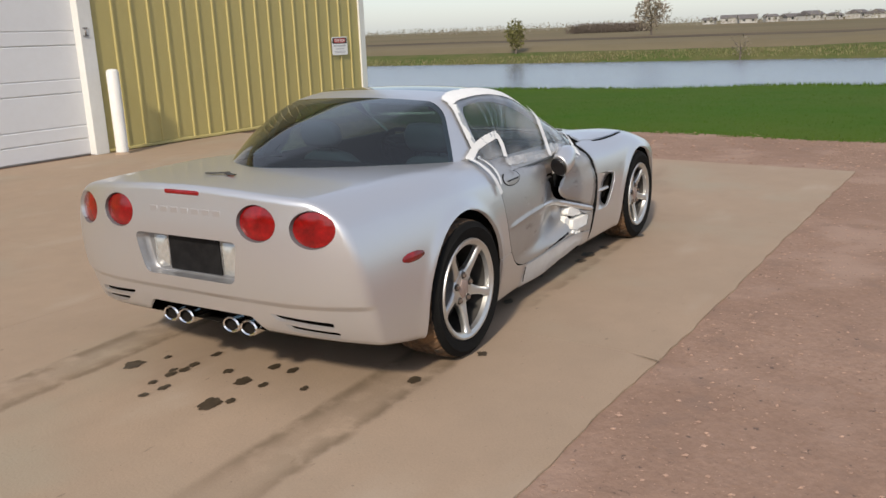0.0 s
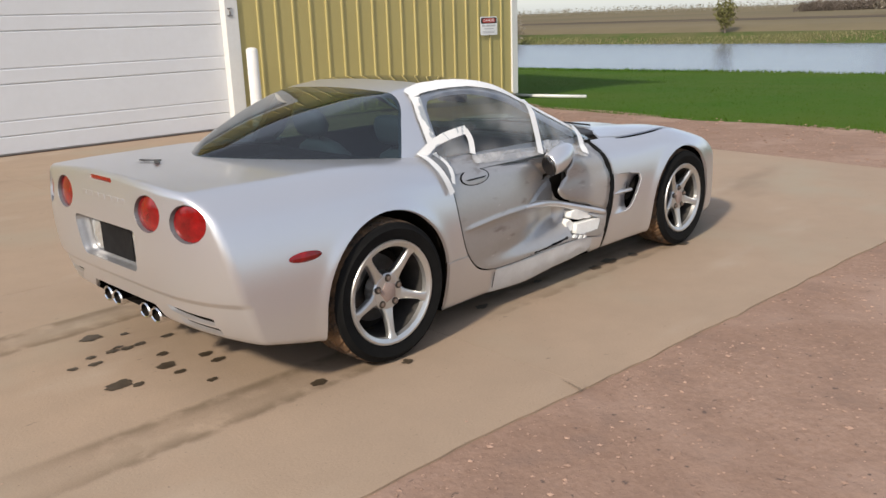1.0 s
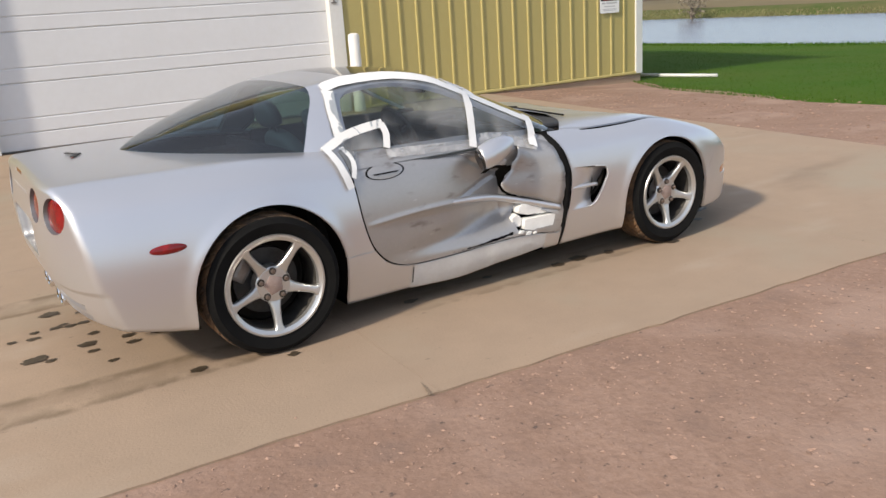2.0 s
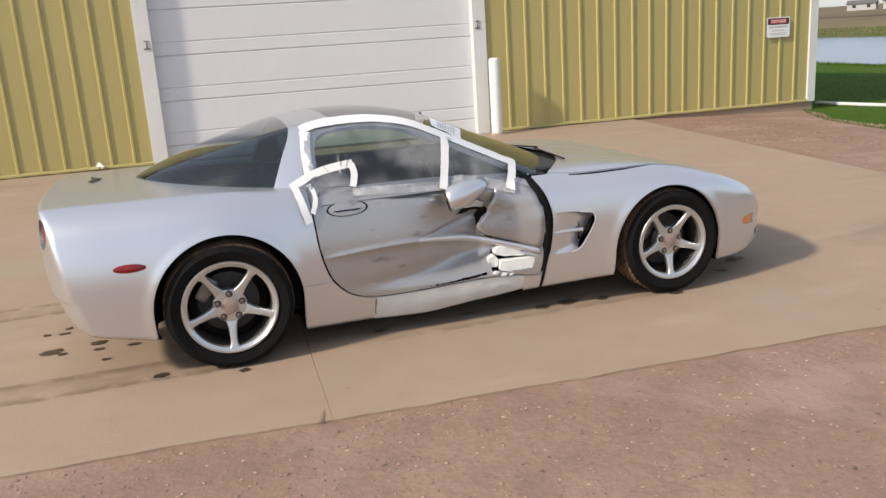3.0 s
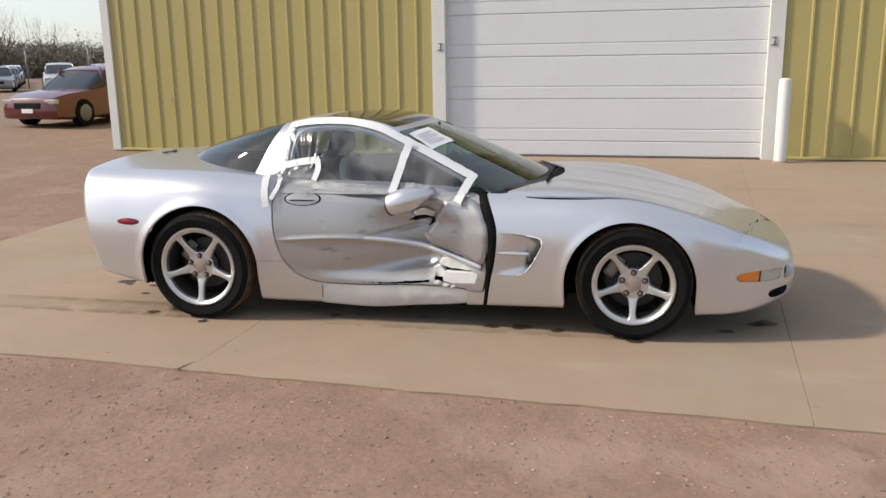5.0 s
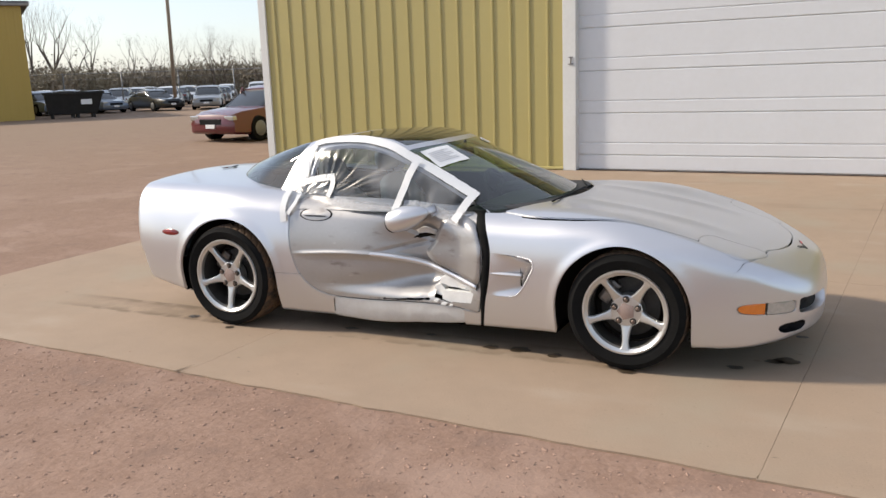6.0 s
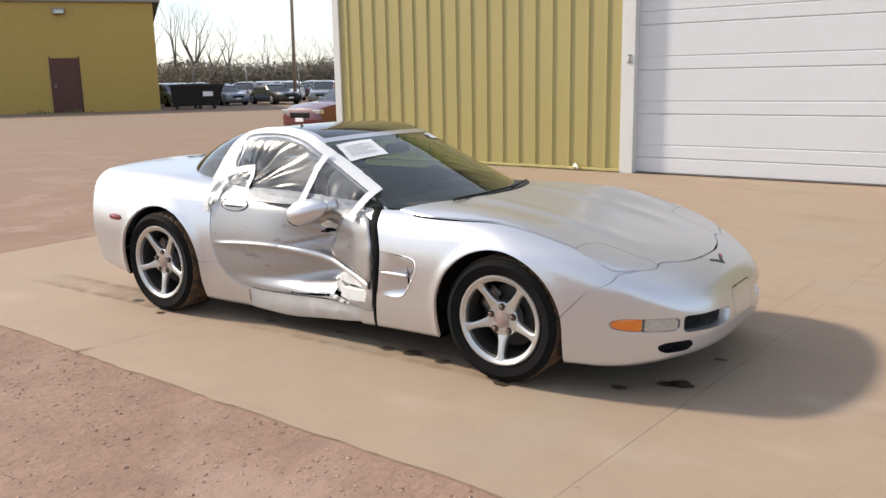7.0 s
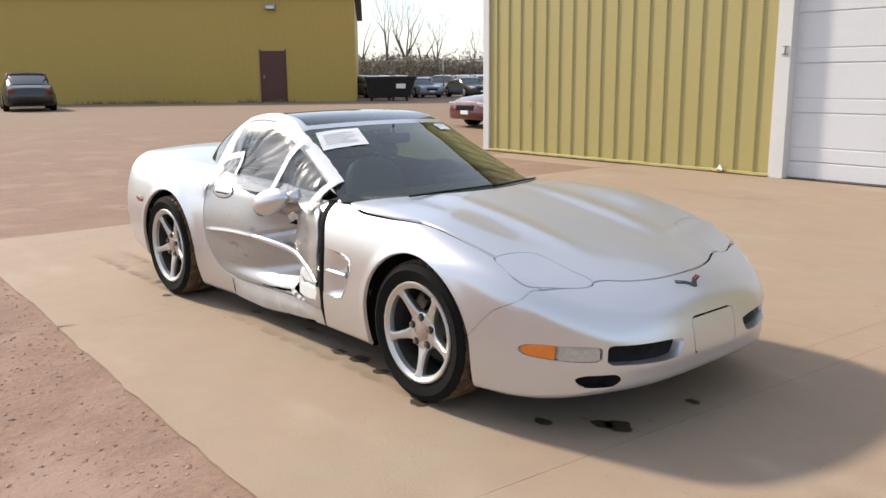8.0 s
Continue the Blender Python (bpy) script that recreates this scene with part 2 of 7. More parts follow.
def film_material():
    """Clear wrinkled sheeting: mostly see-through, a milky share, and a soft shine."""
    m = glass("clear_plastic_film", (.66, .69, .72), .24, 1.0, 1.5)
    n, l = m.node_tree.nodes, m.node_tree.links
    milky, mix = n.new("ShaderNodeBsdfDiffuse"), n.new("ShaderNodeMixShader")
    milky.inputs["Color"].default_value = (.80, .80, .80, 1)
    t = n.new("ShaderNodeTexNoise")
    t.inputs["Scale"].default_value = 4
    r = n.new("ShaderNodeMapRange")
    r.inputs["From Min"].default_value, r.inputs["From Max"].default_value = .42, .64
    r.inputs["To Min"].default_value, r.inputs["To Max"].default_value = .01, .20
    l.new(n.new("ShaderNodeTexCoord").outputs["Object"], t.inputs["Vector"])
    l.new(t.outputs["Fac"], r.inputs["Value"])
    l.new(r.outputs["Result"], mix.inputs["Fac"])
    out = n["Material Output"]
    l.new(out.inputs["Surface"].links[0].from_socket, mix.inputs[1])
    l.new(milky.outputs["BSDF"], mix.inputs[2])
    l.new(mix.outputs["Shader"], out.inputs["Surface"])
    return m


FILM = film_material()


def clear_tape_material():
    """Clear packing tape: half see-through, half milky."""
    m = glass("clear_packing_tape", (.86, .87, .88), .25, 1.0, 1.5)
    n, l = m.node_tree.nodes, m.node_tree.links
    milky, mix = n.new("ShaderNodeBsdfDiffuse"), n.new("ShaderNodeMixShader")
    milky.inputs["Color"].default_value = (.78, .78, .78, 1)
    t = n.new("ShaderNodeTexNoise")
    t.inputs["Scale"].default_value, t.inputs["Detail"].default_value = 14, 4
    r = n.new("ShaderNodeMapRange")
    r.inputs["From Min"].default_value, r.inputs["From Max"].default_value = .35, .68
    r.inputs["To Min"].default_value, r.inputs["To Max"].default_value = .15, .50
    l.new(n.new("ShaderNodeTexCoord").outputs["Object"], t.inputs["Vector"])
    l.new(t.outputs["Fac"], r.inputs["Value"])
    l.new(r.outputs["Result"], mix.inputs["Fac"])
    out = n["Material Output"]
    l.new(out.inputs["Surface"].links[0].from_socket, mix.inputs[1])
    l.new(milky.outputs["BSDF"], mix.inputs[2])
    l.new(mix.outputs["Shader"], out.inputs["Surface"])
    return m


CLEARTAPE = clear_tape_material()


def dusty(m, share):
    """Adds a thin even film of dust to a pane."""
    n, l = m.node_tree.nodes, m.node_tree.links
    dust, mix = n.new("ShaderNodeBsdfDiffuse"), n.new("ShaderNodeMixShader")
    dust.inputs["Color"].default_value = (.60, .62, .62, 1)
    out = n["Material Output"]
    t = n.new("ShaderNodeTexNoise")
    t.inputs["Scale"].default_value = 3
    l.new(n.new("ShaderNodeTexCoord").outputs["Object"], t.inputs["Vector"])
    r = n.new("ShaderNodeMapRange")
    r.inputs["From Min"].default_value, r.inputs["From Max"].default_value = .35, .70
    r.inputs["To Min"].default_value, r.inputs["To Max"].default_value = share * .5, share * 1.4
    l.new(t.outputs["Fac"], r.inputs["Value"])
    l.new(r.outputs["Result"], mix.inputs["Fac"])
    l.new(out.inputs["Surface"].links[0].from_socket, mix.inputs[1])
    l.new(dust.outputs["BSDF"], mix.inputs[2])
    l.new(mix.outputs["Shader"], out.inputs["Surface"])


dusty(GLASS_WIND, .010)
dusty(GLASS_DARK, .005)
# dull alloy behind the spokes, darkened in its colour for the shade down there
SHADEALLOY = material("shaded_dull_alloy", (.075, .070, .065), .6, metal=.5, mottle=((.06, .5),), tint=(.03, .027, .025))
CRACK = material("crack_dirt", (.20, .15, .108), .95, spec=.1, mottle=((.1, .6),), tint=(.29, .225, .165))
SEALGREY = material("grey_seal", (.20, .19, .175), .8)
PADDING = material("white_padding", (.80, .80, .78), .7, mottle=((.05, .3), (.012, .2)), tint=(.62, .61, .59), bump=((.02, .001),))
# silver of the plate recess, with the shade inside it put into the colour
RECESS = material("shaded_recess_silver", (.36, .36, .37), .4, metal=.7, mottle=((.05, .3),))
# tail lamp bezels: the shading round the lens is put into this dark grey
LAMPRING = material("shaded_lamp_ring", (.16, .16, .17), .4, metal=.4)
# flat disc under each nut: the shade of its hole put into the colour
NUTSHADE = material("nut_hole_shade", (.06, .055, .05), .5, metal=.5)
# greyer and paler than TWIG, with aerial haze put into the colour
FARWOOD = material("hazy_woods", (.27, .245, .21), .95, spec=.03, mottle=((20.0, .6), (4.0, .4)), tint=(.20, .20, .13), island=.2)
# less metallic, evenly mottled silver for the dented front length of the rocker
PALESILVER = material("pale_silver_paint", (.64, .64, .635), .48, metal=.25, mottle=((.18, .35), (.02, .25)), tint=(.50, .49, .475))

# ---------------------------------------------------------------- building tools
def mesh_of(verts, faces, normals=None, smooth=False, name="mesh"):
    me = bpy.data.meshes.new(name)
    me.from_pydata([tuple(map(float, v)) for v in verts], [], [tuple(map(int, f)) for f in faces])
    if smooth or normals is not None:
        me.polygons.foreach_set("use_smooth", [True] * len(me.polygons))
    if normals is not None:
        me.normals_split_custom_set_from_vertices([tuple(map(float, v)) for v in normals])
    me.update()
    return me


def part(name, data, mat, parent=None, label=""):
    """One mesh object, from a bmesh or a mesh, under a thing or a part."""
    if isinstance(data, bmesh.types.BMesh):
        me = bpy.data.meshes.new(name)
        data.to_mesh(me)
        data.free()
    else:
        me = data
    me.name = name
    me.materials.clear()
    me.materials.append(mat)
    ob = new(name, me)
    if parent is not None:
        ob.parent = parent
    if label:
        tagged(ob, label)
    return ob


def add_box(bm, lo, hi, bevel=0.0, m=None):
    """A box between two corners, with bevelled edges."""
    x = bmesh.ops.create_cube(bm, size=1)["verts"]
    s = [hi[i] - lo[i] for i in range(3)]
    c = [(hi[i] + lo[i]) / 2 for i in range(3)]
    bmesh.ops.scale(bm, vec=s, verts=x)
    bmesh.ops.translate(bm, vec=c, verts=x)
    if bevel:
        e = list({e for v in x for e in v.link_edges})
        r = bmesh.ops.bevel(bm, geom=e, offset=bevel, segments=2, profile=.6, affect="EDGES")
        x = list({v for f in r["faces"] for v in f.verts} | {v for v in x if v.is_valid})
    if m is not None:
        bmesh.ops.transform(bm, matrix=m, verts=x)
    return x


def box(lo, hi, bevel=0.0, m=None):
    bm = bmesh.new()
    add_box(bm, lo, hi, bevel, m)
    return bm


def add_tube(bm, a, b, ra, rb=None, n=12, caps=True):
    """A tapered rod from a to b."""
    a, b = Vector(a), Vector(b)
    rb = ra if rb is None else rb
    q = (b - a).to_track_quat("Z", "Y").to_matrix()
    rings = []
    for p, r in ((a, ra), (b, rb)):
        rings.append([bm.verts.new(p + q @ Vector((r * math.cos(t), r * math.sin(t), 0))) for t in (2 * math.pi * k / n for k in range(n))])
    for k in range(n):
        f = bm.faces.new((rings[0][k], rings[0][(k + 1) % n], rings[1][(k + 1) % n], rings[1][k]))
        f.smooth = True
    if caps:
        bm.faces.new(list(reversed(rings[0])))
        bm.faces.new(rings[1])


def tube(a, b, ra, rb=None, n=12, caps=True):
    bm = bmesh.new()
    add_tube(bm, a, b, ra, rb, n, caps)
    return bm


def spun(profile, n=48, axis="Y", smooth=True):
    """A turned form from (radius, height) pairs, about the y or z axis."""
    v, f = [], []
    for k in range(n):
        t = 2 * math.pi * k / n
        for r, h in profile:
            v.append((r * math.cos(t), h, r * math.sin(t)) if axis == "Y" else (r * math.cos(t), r * math.sin(t), h))
    m = len(profile)
    for k in range(n):
        for j in range(m - 1):
            a, b = k * m + j, ((k + 1) % n) * m + j
            f.append((a, b, b + 1, a + 1) if axis == "Z" else (a, a + 1, b + 1, b))
    me = mesh_of(v, f, smooth=smooth)
    me.set_sharp_from_angle(angle=radians(35))
    return me


def extruded(outline, y0, y1, bevel=0.0):
    """A prism over an (x, z) outline between two y."""
    bm = bmesh.new()
    f = bm.faces.new([bm.verts.new((x, y0, z)) for x, z in outline])
    r = bmesh.ops.extrude_face_region(bm, geom=[f])
    bmesh.ops.translate(bm, vec=(0, y1 - y0, 0), verts=[g for g in r["geom"] if isinstance(g, bmesh.types.BMVert)])
    bmesh.ops.recalc_face_normals(bm, faces=bm.faces)
    if bevel:
        bmesh.ops.bevel(bm, geom=list(bm.edges), offset=bevel, segments=2, profile=.6, affect="EDGES")
    return bm


def loop2d(points, n=72, round_=True):
    """A closed outline through 2D points, evenly resampled; smooth or with straight sides."""
    p = np.array(points, float)
    if round_:
        m = len(p)
        out = []
        for i in range(m):
            a, b, c, d = p[i - 1], p[i], p[(i + 1) % m], p[(i + 2) % m]
            for t in np.linspace(0, 1, 16, endpoint=False):
                out.append(.5 * (2 * b + (c - a) * t + (2 * a - 5 * b + 4 * c - d) * t * t + (3 * b - a - 3 * c + d) * t ** 3))
        p = np.array(out)
    q = np.vstack([p, p[:1]])
    s = np.concatenate([[0], np.cumsum(np.linalg.norm(np.diff(q, axis=0), axis=1))])
    t = np.linspace(0, s[-1], n, endpoint=False)
    return np.stack([np.interp(t, s, q[:, 0]), np.interp(t, s, q[:, 1])], 1)


def rounded(points, r=.02, n=72):
    """A closed outline with straight sides and corners rounded to about r."""
    p = np.array(points, float)
    out = []
    for i in range(len(p)):
        a, b, c = p[i - 1], p[i], p[(i + 1) % len(p)]
        u, v = (a - b) / np.linalg.norm(a - b), (c - b) / np.linalg.norm(c - b)
        k = min(r, .45 * np.linalg.norm(a - b), .45 * np.linalg.norm(c - b))
        for t in np.linspace(0, 1, 8):
            out.append((1 - t) ** 2 * (b + u * k) + 2 * t * (1 - t) * b + t * t * (b + v * k))
    return loop2d(out, n, False)


def inside2d(loop):
    """The signed distance to a closed 2D outline, below zero within."""
    a = np.asarray(loop, float)
    b = np.roll(a, -1, axis=0)

    def f(u, v):
        u, v = np.asarray(u, float), np.asarray(v, float)
        best, odd = np.full(u.shape, 9e9), np.zeros(u.shape, bool)
        for (x0, y0), (x1, y1) in zip(a, b):
            ex, ey = x1 - x0, y1 - y0
            t = np.clip(((u - x0) * ex + (v - y0) * ey) / (ex * ex + ey * ey + 1e-12), 0, 1)
            best = np.minimum(best, (u - x0 - t * ex) ** 2 + (v - y0 - t * ey) ** 2)
            cross = (y0 > v) != (y1 > v)
            odd ^= cross & (u < (x1 - x0) * (v - y0) / (y1 - y0 + 1e-15) + x0)
        return np.where(odd, -1, 1) * np.sqrt(best)
    return f


def split(V, T, g, form):
    """Cuts the triangles T along g = 0 and lays the new points on the form: (points, triangles with g < 0, the others)."""
    if len(T) == 0:
        return V, T, T
    val = g(V[:, 0], V[:, 1], V[:, 2])
    val = np.where(np.abs(val) < 1e-7, 1e-7, val)
    s = val < 0
    c = s[T].sum(1)
    neg, pos, mixed = T[c == 3], T[c == 0], T[(c > 0) & (c < 3)]
    if len(mixed) == 0:
        return V, neg, pos
    edges, tn, tp = {}, [], []
    base = len(V)

    def cut(i, j):
        k = (i, j) if i < j else (j, i)
        if k not in edges:
            edges[k] = base + len(edges)
        return edges[k]
    for tri in mixed.tolist():
        while s[tri[0]] == s[tri[1]] or s[tri[0]] == s[tri[2]]:
            tri = tri[1:] + tri[:1]
        a, b, d = tri
        p, q = cut(a, b), cut(a, d)
        one, two = (tn, tp) if s[a] else (tp, tn)
        one.append((a, p, q))
        two += [(p, b, d), (p, d, q)]
    e = np.array(list(edges))
    A, B = V[e[:, 0]], V[e[:, 1]]
    lo, hi = np.zeros(len(e)), np.ones(len(e))
    sa = s[e[:, 0]]
    for _ in range(18):
        t = (lo + hi) / 2
        P = A + (B - A) * t[:, None]
        same = (g(P[:, 0], P[:, 1], P[:, 2]) < 0) == sa
        lo, hi = np.where(same, t, lo), np.where(same, hi, t)
    P = A + (B - A) * ((lo + hi) / 2)[:, None]
    if form is not None:
        for _ in range(2):
            P = P - gradient(form, P) * form(P[:, 0], P[:, 1], P[:, 2])[:, None]
    V = np.vstack([V, P])
    return V, np.vstack([neg, np.array(tn, int).reshape(-1, 3)]), np.vstack([pos, np.array(tp, int).reshape(-1, 3)])


def skin(V, T, form, thick=.0, move=None):
    """A mesh of the triangles with the form's own normals, and a turned-in rim of that depth along its edges."""
    used = np.unique(T)
    back = np.full(len(V), -1)
    back[used] = np.arange(len(used))
    P, F = V[used], back[T]
    if form is not None:
        N = gradient(form, P)
    if move is not None:
        P = move(P)
    if form is None or move is not None:
        N = np.zeros_like(P)
        fn = np.cross(P[F[:, 1]] - P[F[:, 0]], P[F[:, 2]] - P[F[:, 0]])
        for k in range(3):
            np.add.at(N, F[:, k], fn)
        N /= np.maximum(np.linalg.norm(N, axis=1, keepdims=True), 1e-12)
    faces = F.tolist()
    if thick:
        e = np.vstack([F[:, [0, 1]], F[:, [1, 2]], F[:, [2, 0]]])
        keys = np.sort(e, 1)
        _, first, count = np.unique(keys[:, 0].astype(np.int64) * len(P) + keys[:, 1], return_index=True, return_counts=True)
        rim = e[first[count == 1]]
        n0 = len(P)
        ring = np.unique(rim)
        slot = np.full(n0, -1)
        slot[ring] = np.arange(len(ring))
        P = np.vstack([P, P[ring], P[ring] - N[ring] * thick])
        N = np.vstack([N, N[ring], N[ring]])
        k = len(ring)
        faces += [(n0 + slot[j], n0 + slot[i], n0 + k + slot[i], n0 + k + slot[j]) for i, j in rim]
    return mesh_of(P, faces, normals=N)


def capsule(form, x_rear, x_front, z_mid, n_cap, n_mid, n_round, flat, turn=(0.0, 1.0)):
    """Points of a form, met by rays from its inner axis, and their triangles."""
    cap = np.linspace(0, 1, n_cap, endpoint=False)
    st = [(x_rear, -math.sin(math.pi / 2 * (1 - c)), math.cos(math.pi / 2 * (1 - c))) for c in cap]
    st += [(x, 0.0, 1.0) for x in np.linspace(x_rear, x_front, n_mid)]
    st += [(x_front, math.sin(math.pi / 2 * c), math.cos(math.pi / 2 * c)) for c in np.append(cap[1:], 1.0)]
    closed = turn == (0.0, 1.0)
    th = 2 * math.pi * np.linspace(*turn, n_round, endpoint=not closed)
    dy, dz = np.cos(th), flat * np.sin(th)
    h = np.hypot(dy, dz)
    dy, dz = dy / h, dz / h
    st = np.array(st)
    o = np.zeros((len(st), n_round, 3))
    o[:, :, 0], o[:, :, 2] = st[:, 0, None], z_mid
    d = np.stack([np.repeat(st[:, 1:2], n_round, 1), st[:, 2, None] * dy, st[:, 2, None] * dz], 2)
    V = root(form, o.reshape(-1, 3), d.reshape(-1, 3), 2.6)
    i, j = np.meshgrid(np.arange(len(st) - 1), np.arange(n_round if closed else n_round - 1), indexing="ij")
    a, b = i * n_round + j, i * n_round + (j + 1) % n_round
    c, e = a + n_round, b + n_round
    T = np.vstack([np.stack([a, c, b], -1).reshape(-1, 3), np.stack([b, c, e], -1).reshape(-1, 3)])
    fn = np.cross(V[T[:, 1]] - V[T[:, 0]], V[T[:, 2]] - V[T[:, 0]])
    area = np.linalg.norm(fn, axis=1)
    T, fn = T[area > 1e-10], fn[area > 1e-10]
    mid = V[T].mean(1)
    out = (gradient(form, mid) * fn).sum(1) < 0
    T[out] = T[out][:, ::-1]
    return V, T

# ---------------------------------------------------------------- the coupe's form
# The body is one smooth implicit form; every panel is cut from it. Car axes: x forward, y to its left, z up.
def curve(*pairs):
    """A smooth curve through (x, value) pairs, as a function of arrays (monotone in x, Catmull-Rom slopes)."""
    px = np.array([p[0] for p in pairs], float)
    pv = np.array([p[1] for p in pairs], float)
    m = np.empty_like(pv)
    d = np.diff(pv) / np.diff(px)
    h = np.diff(px)
    m[1:-1] = (d[:-1] * h[1:] + d[1:] * h[:-1]) / (h[1:] + h[:-1])
    m[0], m[-1] = d[0], d[-1]

    def f(x):
        x = np.asarray(x, float)
        i = np.clip(np.searchsorted(px, x) - 1, 0, len(px) - 2)
        w = h[i]
        s = (x - px[i]) / w
        inside = np.clip(s, 0, 1)
        s2, s3 = inside ** 2, inside ** 3
        v = (2 * s3 - 3 * s2 + 1) * pv[i] + (s3 - 2 * s2 + inside) * w * m[i] + (3 * s2 - 2 * s3) * pv[i + 1] + (s3 - s2) * w * m[i + 1]
        return v + np.where(s < 0, s * w * m[0], 0) + np.where(s > 1, (s - 1) * w * m[-1], 0)
    return f


def step(a, b, x):
    s = np.clip((np.asarray(x, float) - a) / (b - a), 0, 1)
    return s * s * (3 - 2 * s)


def rmax(a, b, r):
    """Where both hold, with the edge between them rounded to r."""
    u, v = np.maximum(a + r, 0), np.maximum(b + r, 0)
    return np.minimum(-r, np.maximum(a, b)) + np.sqrt(u * u + v * v)


HOOD_MID = curve((-2.4, .93), (-2.22, .945), (-2.0, .95), (-1.6, .945), (-1.0, .925), (0, .90), (.6, .872), (.9, .845), (1.2, .80), (1.5, .745), (1.8, .677), (2.0, .622), (2.16, .553), (2.25, .49), (2.31, .40))
SHOULDER = curve((-2.4, .89), (-2.17, .91), (-1.8, .918), (-1.3, .915), (-1.0, .895), (-.5, .868), (0, .845), (.4, .825), (.7, .815), (1.0, .815), (1.25, .80), (1.5, .75), (1.75, .68), (1.95, .60), (2.1, .515), (2.3, .36))
PLAN = curve((-2.4, .80), (-2.2, .843), (-2.0, .868), (-1.8, .882), (-1.55, .899), (-1.3, .903), (-1.0, .872), (-.75, .842), (-.4, .825), (0, .819), (.4, .829), (.75, .852), (1.05, .875), (1.33, .885), (1.6, .877), (1.8, .862), (2.0, .837), (2.3, .787))
SILL = curve((-2.4, .40), (-2.2, .325), (-2.0, .272), (-1.72, .21), (-1.4, .18), (-.95, .125), (0, .125), (.95, .16), (1.3, .17), (1.7, .155), (2.0, .165), (2.2, .205))
TAIL = curve((.1, -2.02), (.22, -2.12), (.33, -2.18), (.45, -2.215), (.6, -2.235), (.75, -2.235), (.88, -2.222), (1.0, -2.21))
WHEEL_F, WHEEL_R = (1.327, .328), (-1.327, .336)
ARCH_F, ARCH_R = (1.303, .318, .368), (-1.322, .338, .386)


def top_height(x, a):
    mid, side = HOOD_MID(x), SHOULDER(x)
    z = mid + (side - mid) * (a / .68) ** 2.0
    z = z + .016 * np.exp(-((a - .60) / .13) ** 2) * step(.5, .95, x) * step(1.75, 1.3, x)
    z = z + .010 * np.exp(-((a - .30) / .07) ** 2) * step(.75, 1.0, x) * step(1.95, 1.5, x)
    return z


def body(x, y, z):
    """Below zero inside the painted body, without the cabin."""
    a = np.abs(y)
    top = (z - top_height(x, a)) / np.sqrt(1 + ((HOOD_MID(x + .02) - HOOD_MID(x - .02)) / .04) ** 2)
    w = PLAN(x) - .68 * np.maximum(z - .50, 0) ** 2 - .42 * np.maximum(.46 - z, 0) ** 2
    for cx, cz, r in (ARCH_F, ARCH_R):
        d = np.hypot(x - cx, z - cz)
        w = w + .010 * np.exp(-((d - r) / .035) ** 2)
    side = a - w
    tail = TAIL(z) + .014 * step(.478, .448, z) + .150 * (a / .88) ** 4.8 - x
    n = 2.285 - .10 * np.maximum(.30 - z, 0) - .55 * (a / .85) ** 4.0 - .6 * np.maximum(z - .42, 0) ** 2
    nose = (x - n) / np.sqrt(1 + (2.59 * (a / .85) ** 3) ** 2)
    f = rmax(top, side, .11)
    f = rmax(f, nose, .07)
    f = rmax(f, tail, .024)
    return rmax(f, SILL(x) - z, .025)


ROOF_MID = curve((-2.1, .79), (-1.79, .925), (-1.6, 1.005), (-1.35, 1.093), (-1.1, 1.16), (-.88, 1.207), (-.65, 1.235), (-.4, 1.24), (-.2, 1.222), (-.05, 1.188), (.1, 1.132), (.4, 1.003), (.72, .866), (.95, .77))
TAPER = curve((-2.0, .80), (-1.75, .50), (-1.6, .32), (-1.3, .12), (-1.0, .03), (-.8, 0), (1, 0))


def along(x, a):
    """The station on the centre line that a point of the bowed screens and the hoop belongs to."""
    return x + .56 * a * a * step(-.55, .10, x) - .22 * (a / .5) ** 2.5 * step(-.80, -1.6, x)


def cabin(x, y, z):
    """Below zero inside the cabin's glass and roof."""
    a = np.abs(y)
    s = along(x, a)
    slope = (ROOF_MID(s + .02) - ROOF_MID(s - .02)) / .04
    top = (z - ROOF_MID(s) + .07 * a * a) / np.sqrt(1 + slope ** 2)
    side = (a - .695 + .48 * (z - .86) + .35 * np.maximum(z - .95, 0) ** 2 + .02 * step(-.3, .5, x) + TAPER(x)) * .88
    return np.maximum(rmax(top, side, .07 + .08 * step(-.8, -1.5, x)), .78 - z)


def root(f, o, d, far=4.0):
    """Where the rays o + t d leave the form f, for arrays of origins inside it and directions."""
    lo, hi = np.zeros(len(o)), np.full(len(o), far)
    for _ in range(44):
        t = (lo + hi) / 2
        p = o + d * t[:, None]
        inside = f(p[:, 0], p[:, 1], p[:, 2]) < 0
        lo, hi = np.where(inside, t, lo), np.where(inside, hi, t)
    return o + d * lo[:, None]


def gradient(f, p):
    e, x, y, z = 2e-4, p[:, 0], p[:, 1], p[:, 2]
    g = np.stack([f(x + e, y, z) - f(x - e, y, z), f(x, y + e, z) - f(x, y - e, z), f(x, y, z + e) - f(x, y, z - e)], 1)
    return g / np.maximum(np.linalg.norm(g, axis=1, keepdims=True), 1e-12)


def on_side(x, z, side=-1):
    """Points of the body's flank at (x, z)."""
    x, z = np.broadcast_arrays(np.asarray(x, float), np.asarray(z, float))
    o = np.stack([x.ravel(), np.zeros(x.size), z.ravel()], 1)
    return root(body, o, np.tile([0, side, 0.], (x.size, 1)), 1.3)


